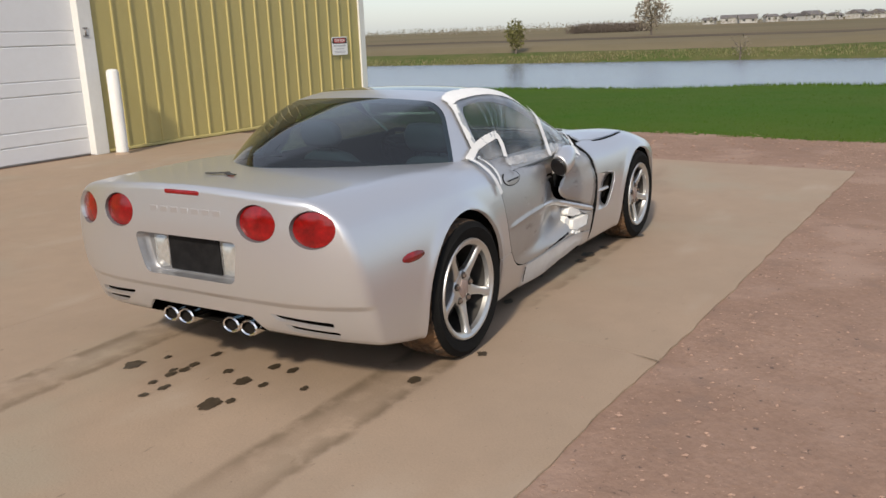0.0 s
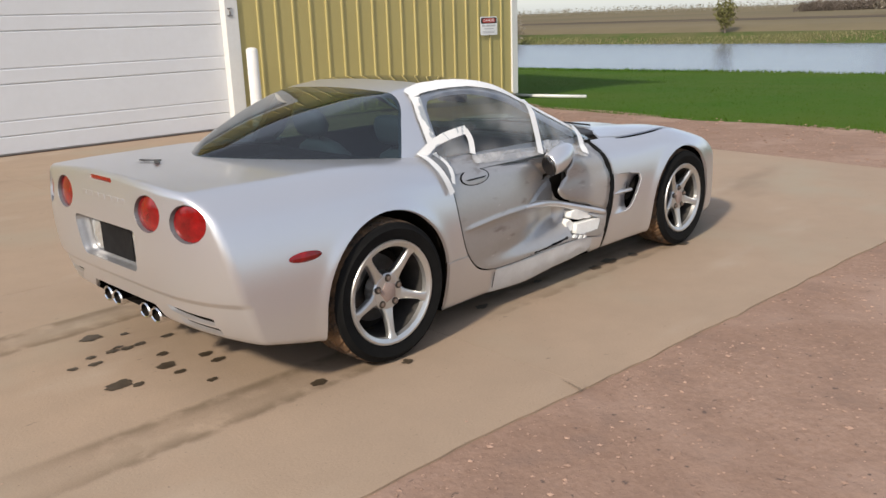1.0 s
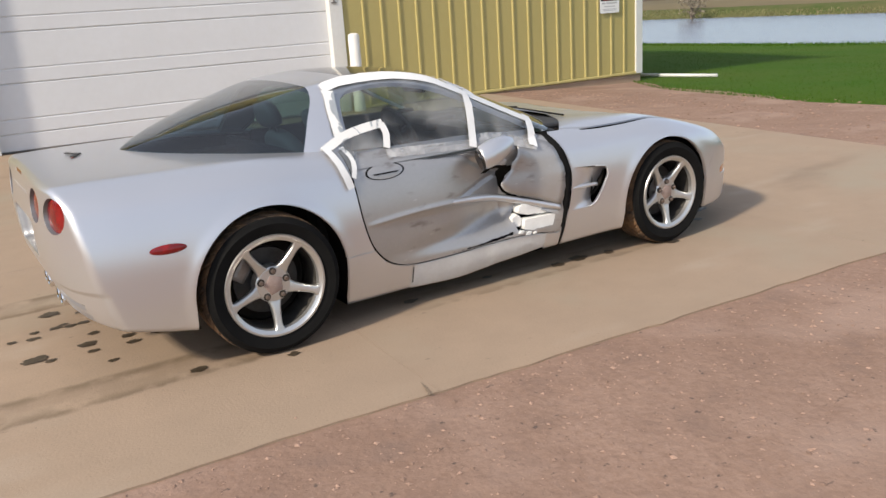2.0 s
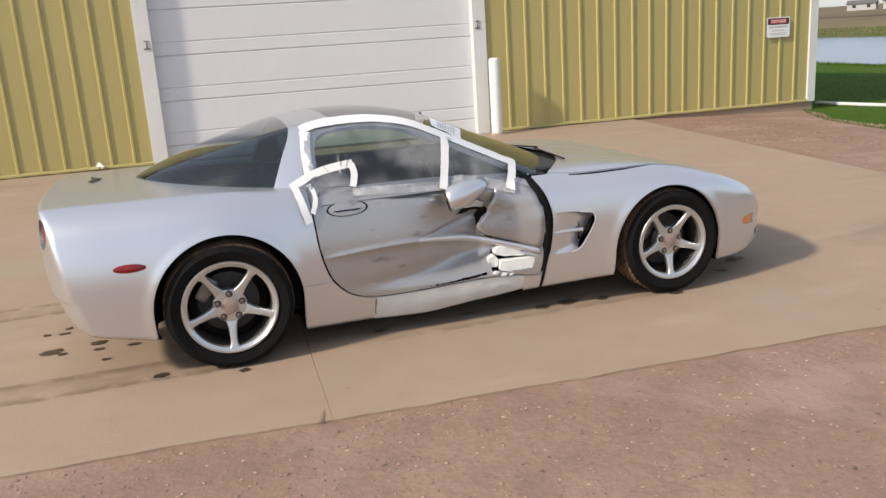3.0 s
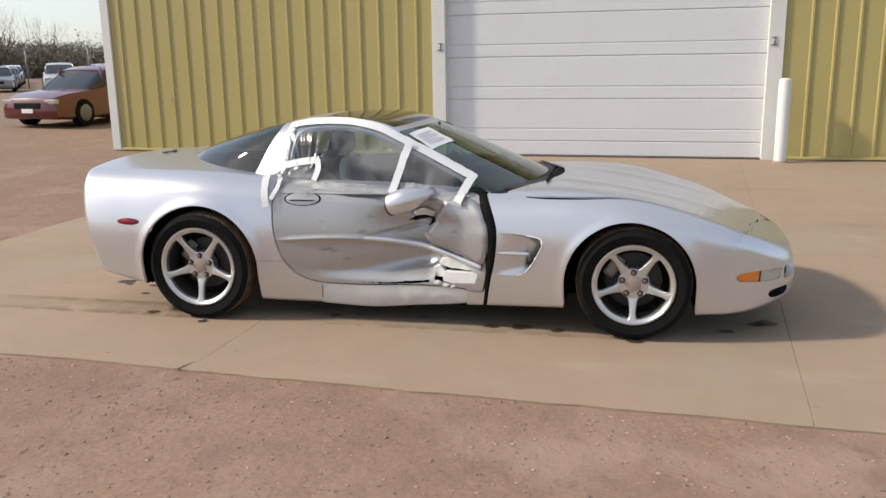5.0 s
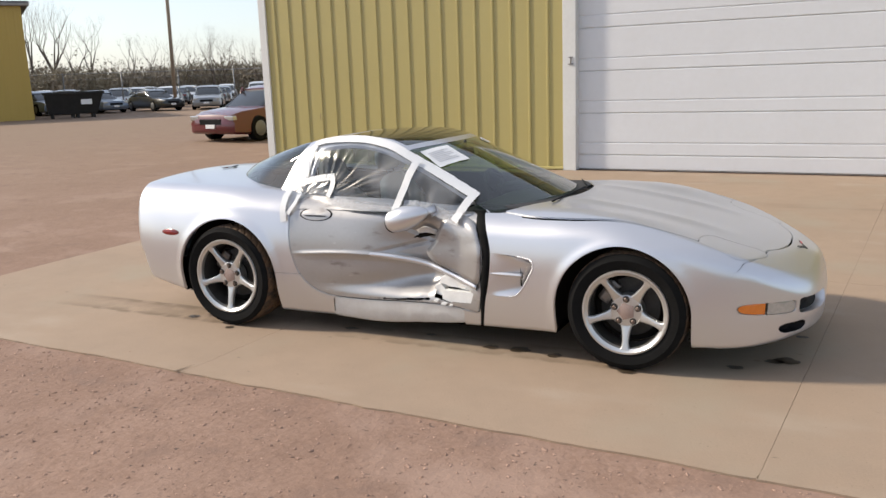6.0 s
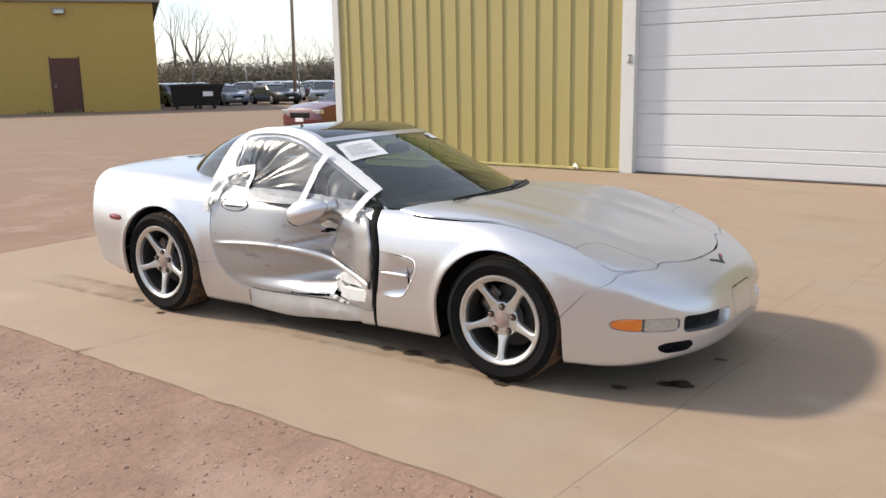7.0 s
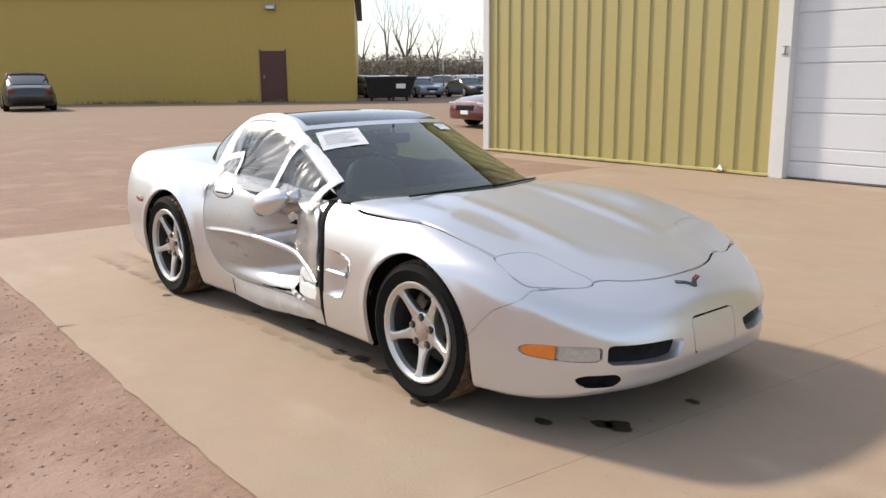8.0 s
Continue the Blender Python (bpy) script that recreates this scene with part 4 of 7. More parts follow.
carve(lambda x, y, z: np.maximum(np.maximum(np.abs(np.abs(y) - HOOD_HALF(x) - .006) - .011, .70 - x), np.maximum(x - 1.72, .5 - z)))
nose_skin = carve(nose_in, .0022)
door_left = carve(lambda x, y, z: np.maximum(door_zone(x, y, z), -y), .005)
door_right = carve(lambda x, y, z: np.maximum(door_zone(x, y, z), y), .005)
FRONT_GAP = curve((.0, .42), (.15, .452), (.34, .478), (.48, .494), (.62, .494), (.71, .468), (.80, .425), (.9, .36))
carve(lambda x, y, z: np.maximum(np.abs(x - FRONT_GAP(z) - .018) - .012 - .020 * step(.2, .55, z), np.maximum(y + .5, z - .83)))
fenders = {s: carve(lambda x, y, z, s=s: np.maximum(.36 - x, -y * s), .0) for s in (-1, 1)}
sills = {s: carve(lambda x, y, z, s=s: np.maximum(np.maximum(z - .385 + .02 * (x + .9), -y * s), np.abs(x + .245) - .74), .003) for s in (-1, 1)}
rear_skin = BT

part("hood", skin(BV, hood_skin, body, .012), PAINT, car)
part("front_bumper", skin(BV, nose_skin, body, .015), PAINT, car)
part("front_plate_cover", skin(BV, plate_skin, body, .012), PAINT, car)
for s in (-1, 1):
    part("headlamp_cover", skin(BV, popup_skin[s], body, .02), PAINT, car)
    part("front_fender", skin(BV, fenders[s], body, .018), PAINT, car)
    if s > 0:
        part("rocker_panel", skin(BV, sills[s], body, .015), PAINT, car)
part("door_panel", skin(BV, door_left, body, .02), PAINT, car)
part("rear_body", skin(BV, rear_skin, body, .018), PAINT, car)
part("cowl", skin(BV, cowl_skin, body, .02, lambda P: P - np.array([0, 0, .045])), PLASTIC, car)
part("underbody", skin(BV, under, body), UNDER, car)

# ---- what shows through the gaps: a dark inner shell just under the panels
SHELL_IN = lambda x, y, z: body(x, y, z) + .030
IV, IT = capsule(SHELL_IN, -1.70, 1.55, .48, 18, 60, 64, .62)
IV, _, IT = split(IV, IT, lambda x, y, z: cabin(x, y, z) + .03, None)
IV, _, IT = split(IV, IT, lambda x, y, z: arches(x, y, z) - .004, None)
IV, _, IT = split(IV, IT, lambda x, y, z: np.maximum(np.maximum(z - .80, x + 1.7), np.abs(y) - .80), None)
IV, _, IT = split(IV, IT, lambda x, y, z: np.maximum(np.maximum(1.65 - x, z - .46), np.abs(y) - .85), None)
IV, _, IT = split(IV, IT, lambda x, y, z: np.maximum(np.maximum(np.abs(x - .62) - .24, np.abs(z - .48) - .17), .4 - np.abs(y)), None)
IV, _, IT = split(IV, IT, lambda x, y, z: np.maximum(door_zone(x, y, z) - .01, y), None)
part("inner_shell", skin(IV, IT, SHELL_IN), UNDER, car)


# ---- inserts set into the openings
def well(name, pts, inward, depth, shrink, mat, parent=car, floor=True, lip=.004, floor_mat=None, label=""):
    """A recess behind an opening: a rolled lip, its wall and, if wanted, its floor."""
    pts = np.asarray(pts, float)
    c = pts.mean(0)
    inward = np.asarray(inward, float)
    rings = [pts, pts + (c - pts) * .0 + inward * lip * .3]
    for k, s in ((.15, .25), (.5, .6), (1.0, 1.0)):
        rings.append(c + (pts - c) * (1 - shrink * s) + inward * depth * k)
    n = len(pts)
    v = np.vstack(rings)
    f = []
    for r in range(len(rings) - 1):
        for k in range(n):
            a, b = r * n + k, r * n + (k + 1) % n
            f.append((a, b, b + n, a + n))
    if floor and floor_mat is None:
        f.append(tuple((len(rings) - 1) * n + k for k in range(n)))
    bm = bmesh.new()
    vs = [bm.verts.new(p) for p in v]
    for q in f:
        bm.faces.new([vs[i] for i in q])
    bmesh.ops.recalc_face_normals(bm, faces=bm.faces)
    for q in bm.faces:
        q.smooth = len(q.verts) == 4
    return part(name, bm, mat, parent, label), rings[-1]


def pillow(pts, swell, inward, rings=7, sink=0.0):
    """A lens over an outline: sunk by sink, swelling outwards in its middle."""
    pts = np.asarray(pts, float) + np.asarray(inward) * sink
    c = pts.mean(0)
    n = len(pts)
    v, f = [], []
    for r in range(rings):
        s = 1 - r / rings
        v.append(c + (pts - c) * s - np.asarray(inward) * swell * (1 - s * s))
    v = np.vstack(v + [(c - np.asarray(inward) * swell)[None]])
    for r in range(rings - 1):
        for k in range(n):
            a, b = r * n + k, r * n + (k + 1) % n
            f.append((a, b, b + n, a + n))
    f += [((rings - 1) * n + k, (rings - 1) * n + (k + 1) % n, rings * n) for k in range(n)]
    bm = bmesh.new()
    vs = [bm.verts.new(p) for p in v]
    for q in f:
        bm.faces.new([vs[i] for i in q]).smooth = True
    bmesh.ops.recalc_face_normals(bm, faces=bm.faces)
    return bm


def scaled(pts, k):
    c = pts.mean(0)
    return c + (pts - c) * k


for loop in (LAMP_OUT, LAMP_IN):
    for lp in (loop, mirrored(loop)):
        edge = on_end(lp[:, 0], lp[:, 1], -1)
        well("lamp_bezel", edge, (1, 0, 0), .034, .05, LAMPRING)
        part("tail_lamp", pillow(scaled(edge, .945), .010, (1, 0, 0), sink=.016), REDLENS, car, "round red tail lamp")
edge = on_end(TAGWELL[:, 0], TAGWELL[:, 1], -1)
well("plate_recess", edge, (1, 0, 0), .055, .07, RECESS)
part("plate_holder", box((-2.186, -.155, .548), (-2.176, .150, .708), .003), PLASTIC, car, "empty black plate mount")
for y in (-.205, .205):
    q = rounded([(y - .042, .552), (y + .042, .552), (y + .045, .700), (y - .045, .700)], .012, 40)
    pts = np.column_stack([np.full(len(q), -2.180), q])
    part("reverse_lamp", pillow(pts, .014, (1, 0, 0)), CLEARLENS, car, "clear reversing lamp")
edge = on_end(STOP[:, 0], STOP[:, 1], -1)
part("stop_lamp", pillow(edge, .004, (1, 0, 0), sink=.002), REDLENS, car, "slim red high stop lamp")
for loop in (SLOT_A, SLOT_B):
    for lp in (loop, mirrored(loop)):
        edge = on_end(lp[:, 0], lp[:, 1], -1)
        well("vent_slot", edge, (1, 0, 0), .06, .02, UNDER)
for lp in (TURN, mirrored(TURN)):
    s = 1 if lp[0, 0] < 0 else -1
    edge = on_end(lp[:, 0], lp[:, 1], 1)
    well("lamp_pocket", edge, (-.8, .6 * s, 0), .03, .06, PAINT)
    inner = scaled(edge, .94)
    split_y = -.706 * s
    k = (inner[:, 1] < split_y) if s > 0 else (inner[:, 1] > split_y)
    for side, mat, name in ((k, AMBER, "turn_lamp"), (~k, CLEARLENS, "fog_lamp")):
        seg = inner[side]
        order = np.argsort(np.arctan2(seg[:, 2] - seg[:, 2].mean(), seg[:, 1] - seg[:, 1].mean()))
        part(name, pillow(seg[order], .004, (-.8, .6 * s, 0), sink=.003), mat, car, "amber turn lamp" if mat is AMBER else "clear fog lamp")
for lp in (GRILLE, mirrored(GRILLE)):
    edge = on_end(lp[:, 0], lp[:, 1], 1)
    _, back = well("grille_mouth", edge, (-1, 0, 0), .045, .07, PAINT, floor=False)
    part("grille_mesh", pillow(scaled(back, 1.02), .0, (-1, 0, 0)), PLASTIC, car)
for lp in (DUCT, mirrored(DUCT)):
    edge = on_end(lp[:, 0], lp[:, 1], 1)
    well("brake_duct", edge, (-1, 0, 0), .06, .12, PLASTIC)

# side coves behind the front wheels: a ramped scallop, a vent mouth and a fin
for s in (-1, 1):
    nx, nz = 26, 15
    v, f = [], []
    for i in range(nx + 1):
        for j in range(nz + 1):
            u, w = i / nx, j / nz
            top, bot = .603 - .03 * u, .350 + .0 * u
            z = bot + (top - bot) * w
            x_end = .715 + (.815 - .715) * min(1, max(0, (z - .365) / .175))
            x_start = float(FRONT_GAP(z)) + .034 + .014 * float(step(.2, .55, z)) if s < 0 else .497
            x = x_start + (x_end - x_start) * u
            p = on_side(x, z, s)[0]
            edge = 1 - abs(2 * w - 1) ** 3.5
            p[1] -= s * (.003 + .066 * u ** 1.4 * edge ** .7)
            v.append(p)
    for i in range(nx):
        for j in range(nz):
            a = i * (nz + 1) + j
            f.append((a, a + 1, a + nz + 2, a + nz + 1) if s > 0 else (a, a + nz + 1, a + nz + 2, a + 1))
    part("side_cove", mesh_of(v, f, smooth=True), PAINT, car)
    rim = COVE[(COVE[:, 0] > .66) & (COVE[:, 1] < .590)]
    rim = rim[np.argsort(rim[:, 1])]
    rim = on_side(rim[:, 0], rim[:, 1], s) - np.array([0, s * .002, 0])
    bm = bmesh.new()
    for a, b in zip(rim[:-1], rim[1:]):
        add_tube(bm, a, b, .0050, .0050, 8)
    part("cove_lip", bm, PAINT, car)
    lp = rounded([(.722, .570), (.797, .566), (.812, .535), (.762, .440), (.722, .405)], .01, 40)
    pts = on_side(lp[:, 0], lp[:, 1], s)
    well("vent_mouth", pts - np.array([0, s * .038, 0]), (0, -s, 0), .05, .05, UNDER)
    v, f = [], []
    for k in range(15):
        x = .548 + .190 * k / 14
        p = on_side(x, .478, s)[0]
        y = p[1] - s * (.004 + .008 * (k / 14) ** 1.5)
        for t in range(10):
            c, d = math.cos(2 * math.pi * t / 10), math.sin(2 * math.pi * t / 10)
            v.append((x, y - s * .012 + s * .014 * c, .478 + .012 * d))
        if k:
            f += [(10 * k - 10 + t, 10 * k - 10 + (t + 1) % 10, 10 * k + (t + 1) % 10, 10 * k + t) for t in range(10)]
    f += [tuple(range(10)), tuple(range(140, 150))]
    part("cove_fin", mesh_of(v, f, smooth=True), PAINT, car, "silver fin across the side cove")
    lp = np.array([(-1.787 + .080 * math.cos(t), .614 + .0215 * math.sin(t)) for t in np.linspace(0, 2 * math.pi, 40, endpoint=False)])
    part("side_marker", pillow(on_side(lp[:, 0], lp[:, 1], s), .007, (0, -s, 0), sink=-.001), REDLENS, car, "red oval side marker")

# wheel wells
for (cx, cz, r), hub in ((ARCH_F, WHEEL_F), (ARCH_R, WHEEL_R)):
    for s in (-1, 1):
        v, f = [], []
        n = 28
        for k in range(n + 1):
            t = math.radians(-20 + 220 * k / n)
            for rr, y in ((r + .002, .835), (r + .03, .79), (r + .03, .52), (.05, .50)):
                v.append((cx + rr * math.cos(t), s * y, cz + rr * math.sin(t)))
        for k in range(n):
            for j in range(3):
                a = 4 * k + j
                f.append((a, a + 4, a + 5, a + 1))
        part("wheel_well", mesh_of(v, f, smooth=True), UNDER, car)

# exhaust: four oval chrome tips in two pairs
for y in (-.262, -.160, .115, .210):
    prof = [(.030, .0), (.036, -.004), (.041, .002), (.042, .02), (.042, .20)]
    me = spun(prof, 32, "Y")
    ob = part("exhaust_tip", me, CHROME, car, "oval chrome exhaust tip")
    ob.matrix_local = Matrix.Translation((-2.17, y, .318)) @ Matrix.Rotation(radians(-90), 4, "Z") @ Matrix.Diagonal((1.22, 1, .9, 1))
    dark = part("tip_bore", spun([(.0005, .02), (.033, .02), (.034, .0)], 32, "Y"), UNDER, ob)
part("muffler", box((-1.98, -.45, .24), (-1.70, .45, .40), .05), UNDER, car)
part("rear_diffuser", box((-2.08, -.42, .335), (-1.75, .42, .40), .02), UNDER, car)

# badges
def badge(m, k):
    """Two slim flags crossing in a V, dark with a bright and a red field."""
    outline = [(-.074, .016), (-.066, .030), (-.030, .020), (0, .000), (.030, .020), (.066, .030), (.074, .016), (.034, .002), (.006, -.024), (-.006, -.024), (-.034, .002)]
    holder = part("badge", extruded([(x * k, z * k) for x, z in outline], 0, .004), SIGNBLACK, car, "small crossed-flags badge in black, silver and red")
    holder.matrix_local = m
    for sx, mat in ((-1, GALV), (1, EMBLEMRED)):
        field = [(.030, .010), (.036, .017), (.060, .023), (.064, .017)]
        part("flag", extruded([(sx * x * k, z * k) for x, z in (field if sx > 0 else field[::-1])], -.003, .0), mat, holder)


p = on_top(2.150, 0.0)[0]
nrm = Vector(gradient(body, p[None])[0])
badge(Matrix.Translation(Vector(p) + nrm * .001) @ nrm.to_track_quat("-Y", "Z").to_matrix().to_4x4(), 1.2)
p = on_top(-1.955, 0.0)[0]
badge(Matrix.Translation((p[0], p[1], p[2] + .005)) @ Matrix.Rotation(radians(-90), 4, "Z") @ Matrix.Rotation(radians(90), 4, "X"), 1.25)
# raised letters of the tail, too worn to read
for k in range(7):
    y = -.20 + .062 * k
    q = on_end(y, .835, -1)[0]
    part("tail_letter", box((q[0] - .0014, y - .021, .820), (q[0] + .004, y + .021, .848), .001), PAINT, car)

# ---------------------------------------------------------------- the coupe's cabin: glass, roof, pillars
CV, CT = capsule(cabin, -1.20, .30, .84, 60, 110, 110, .75, (-.02, .52))


def cut_cabin(g, gap=0.0):
    global CV, CT
    if gap:
        CV, inner, CT = split(CV, CT, lambda x, y, z: g(x, y, z) + gap, cabin)
        CV, _, CT = split(CV, CT, lambda x, y, z: g(x, y, z) - gap, cabin)
        return inner
    CV, inner, CT = split(CV, CT, g, cabin)
    return inner


def side_depth(x, y, z):
    """How far a cabin point lies within the side plane, from which the pillars and rails take their width."""
    a = np.abs(y)
    return (a - .695 + .48 * (z - .86) + .35 * np.maximum(z - .95, 0) ** 2 + .02 * step(-.3, .5, x) + TAPER(x)) * .88


def station(x, y):
    return along(x, np.abs(y))


HATCH_FRONT = curve((.80, -1.06), (.90, -1.012), (1.05, -.945), (1.17, -.885), (1.25, -.86))
WINDOW = loop2d([(-.79, .80), (-.775, .95), (-.765, 1.07), (-.745, 1.13), (-.69, 1.163), (-.55, 1.178), (-.40, 1.172), (-.25, 1.140), (-.10, 1.088), (.05, 1.022), (.20, .948), (.32, .885), (.40, .80)], 120)
window_in = inside2d(WINDOW)

cut_cabin(lambda x, y, z: body(x, y, z) + .010)
hatch_skin = cut_cabin(lambda x, y, z: x - HATCH_FRONT(z))
screen_skin = cut_cabin(lambda x, y, z: np.maximum(.005 - station(x, y), side_depth(x, y, z) + .030))
window_skin = {s: cut_cabin(lambda x, y, z, s=s: np.maximum(np.maximum(window_in(x, z), .30 - y * s), -side_depth(x, y, z) - .045)) for s in (-1, 1)}
panel_skin = cut_cabin(lambda x, y, z: np.maximum(np.maximum(station(x, y) + .055, -.64 - station(x, y)), side_depth(x, y, z) + .062))
hoop_skin = cut_cabin(lambda x, y, z: np.maximum(x + .635, -9 + 0 * x))
part("hatch_glass", skin(CV, hatch_skin, cabin, .006), GLASS_DARK, car, "smoked wrap-round hatch glass")
part("windscreen", skin(CV, screen_skin, cabin, .006), GLASS_WIND, car, "raked windscreen with green tint")
part("window_glass", skin(CV, window_skin[1], cabin, .005), GLASS_WIND, car)
part("roof_panel", skin(CV, panel_skin, cabin, .02), GLASS_ROOF, car, "dark smoked lift-off roof panel")
part("roof_hoop", skin(CV, hoop_skin, cabin, .03), PAINT, car)
part("screen_frame", skin(CV, CT, cabin, .03), PAINT, car)

# ---- interior
part("tub", box((-1.0, -.66, .20), (.55, .66, .23), .01), CARPET, car)
part("cargo_floor", box((-1.78, -.50, .66), (-.92, .50, .70), .02), CARPET, car)
part("cargo_side", box((-1.40, .42, .66), (-.92, .52, .82), .03), CARPET, car)
part("cargo_side", box((-1.40, -.52, .66), (-.92, -.42, .82), .03), CARPET, car)
part("bulkhead", box((-.98, -.64, .22), (-.92, .64, .86), .02), CARPET, car)
part("tunnel", box((-.95, -.13, .22), (.50, .13, .52), .04), DASH, car)
part("dashboard", box((.28, -.66, .52), (.62, .66, .82), .07), DASH, car)
part("instrument_hood", box((.20, .16, .76), (.46, .58, .86), .05), DASH, car)
part("door_card", box((-.80, .62, .30), (.40, .67, .875), .02), DASH, car)
part("door_card", box((-.80, -.63, .24), (.44, -.58, .78), .02), UNDER, car)
part("dash_top", box((.40, -.60, .80), (.78, .60, .835), .02), DASH, car)


def rounded_loft(rows, n=20):
    """A soft upright form from (height, half width, front, back) rows, closed at both ends."""
    v, f = [], []
    for h, w, a, b in rows:
        for k in range(n):
            t = 2 * math.pi * k / n
            c, d = math.cos(t), math.sin(t)
            mid, half = (a + b) / 2, (a - b) / 2
            v.append((mid + half * math.copysign(abs(c) ** .6, c), w * math.copysign(abs(d) ** .6, d), h))
    for r in range(len(rows) - 1):
        for k in range(n):
            p, q = r * n + k, r * n + (k + 1) % n
            f.append((p, q, q + n, p + n))
    f += [tuple(reversed(range(n))), tuple(range((len(rows) - 1) * n, len(rows) * n))]
    return mesh_of(v, f, smooth=True)


SEAT_ROWS = ((0, .20, .06, -.04), (.03, .235, .10, -.06), (.16, .245, .11, -.065), (.30, .24, .10, -.06), (.41, .215, .075, -.055), (.475, .165, .055, -.05), (.51, .09, .035, -.04), (.52, .02, .01, -.02))
HEAD_ROWS = ((.55, .05, .01, -.03), (.56, .115, .035, -.05), (.60, .135, .045, -.055), (.66, .130, .04, -.05), (.70, .10, .02, -.04), (.712, .03, 0, -.02))
for y in (-.36, .36):
    cushion = part("seat_cushion", box((-.58, y - .24, .30), (-.04, y + .24, .46), .06), SEAT, car, "grey leather bucket seat")
    tilt = Matrix.Translation((-.58, y, .40)) @ Matrix.Rotation(radians(-19), 4, "Y")
    part("seat_back", rounded_loft(SEAT_ROWS), SEAT, cushion).matrix_local = tilt
    rest = part("head_rest", rounded_loft(HEAD_ROWS), SEAT, cushion)
    rest.matrix_local = tilt
    for k in (-.05, .05):
        part("head_rest_post", tube((-.01, k, .49), (-.01, k, .57), .006, .006, 8), STEEL, rest)
wheel_m = Matrix.Translation((.12, .36, .76)) @ Matrix.Rotation(radians(-24), 4, "Y")
rim = spun([(.178 + .014 * math.cos(t), .014 * math.sin(t)) for t in np.linspace(0, 2 * math.pi, 13)], 40, "Z")
sw = part("steering_wheel", rim, DASH, car)
sw.matrix_local = wheel_m @ Matrix.Rotation(radians(90), 4, "Y")
bm = bmesh.new()
add_box(bm, (-.06, -.06, -.02), (.06, .06, .02), .015)
for t in (0, 120, 240):
    c, d = math.cos(radians(t)), math.sin(radians(t))
    add_tube(bm, (.04 * c, .04 * d, 0), (.175 * c, .175 * d, 0), .014, .012, 8)
part("wheel_hub", bm, DASH, sw)
mirror = part("rear_view_mirror", box((.02, -.12, 1.05), (.045, .12, 1.115), .02), DASH, car)
part("mirror_stem", tube((.035, 0, 1.11), (.03, 0, 1.17), .008), DASH, mirror)

# ---- wipers lying at the foot of the windscreen
for a, b in (((.80, -.48), (.83, .10)), ((.86, .05), (.66, .58))):
    pa, pb = on_top(a[0], a[1], lambda x, y, z: np.minimum(body(x, y, z), cabin(x, y, z)))[0], on_top(b[0], b[1], lambda x, y, z: np.minimum(body(x, y, z), cabin(x, y, z)))[0]
    arm = part("wiper", tube(pa + np.array([0, 0, .010]), pb + np.array([0, 0, .009]), .006, .004, 8), PLASTIC, car)

# ---------------------------------------------------------------- wheels
def wheel_mesh_set(R, rim, width):
    """Meshes of one wheel about the y axis; the outer face looks to -y, its middle plane at y = 0."""
    h = width / 2
    # tyre: side walls and a tread with grooves cut into it
    prof = [(rim - .012, -h + .022), (rim + .004, -h + .006), (rim + .03, -h + .000), (rim + .055, -h - .006), (R - .030, -h + .002), (R - .013, -h + .008), (R - .007, -h + .018)]
    wall = prof + [(r, -y) for r, y in reversed(prof)]
    outer = spun(prof, 72, "Y")
    inner = spun([(r, -y) for r, y in prof], 72, "Y")
    n, m = 216, 41
    v, f = [], []
    for i in range(n):
        t = 2 * math.pi * i / n
        for j in range(m):
            u = -1 + 2 * j / (m - 1)
            y = u * (h - .016)
            r = R - .008 * max(0, abs(u) - .55) ** 2 / .2025
            deep = 0.0
            for g in (-.42, 0.0, .42):
                if abs(u - g) < .055:
                    deep = .007
            lane = i + 9 * abs(u) * (1 if u > 0 else 1)
            if (lane % 6) < 1.2 and abs(u) > .06:
                deep = max(deep, .006)
            v.append(((r - deep) * math.cos(t), y, (r - deep) * math.sin(t)))
    for i in range(n):
        for j in range(m - 1):
            a, b = i * m + j, ((i + 1) % n) * m + j
            f.append((a, a + 1, b + 1, b))
    tread = mesh_of(v, f)
    # rim barrel and flange
    lip = spun([(rim + .004, -h + .010), (rim - .001, -h + .000), (rim - .010, -h + .000), (rim - .016, -h + .006), (rim - .028, -h + .012), (rim - .031, -h + .034)], 72, "Y")
    barrel = spun([(rim - .031, -h + .034), (rim - .033, -h + .06), (rim - .032, .0), (rim - .014, h - .02), (rim, h - .005)], 72, "Y")
    return outer, inner, tread, lip, barrel


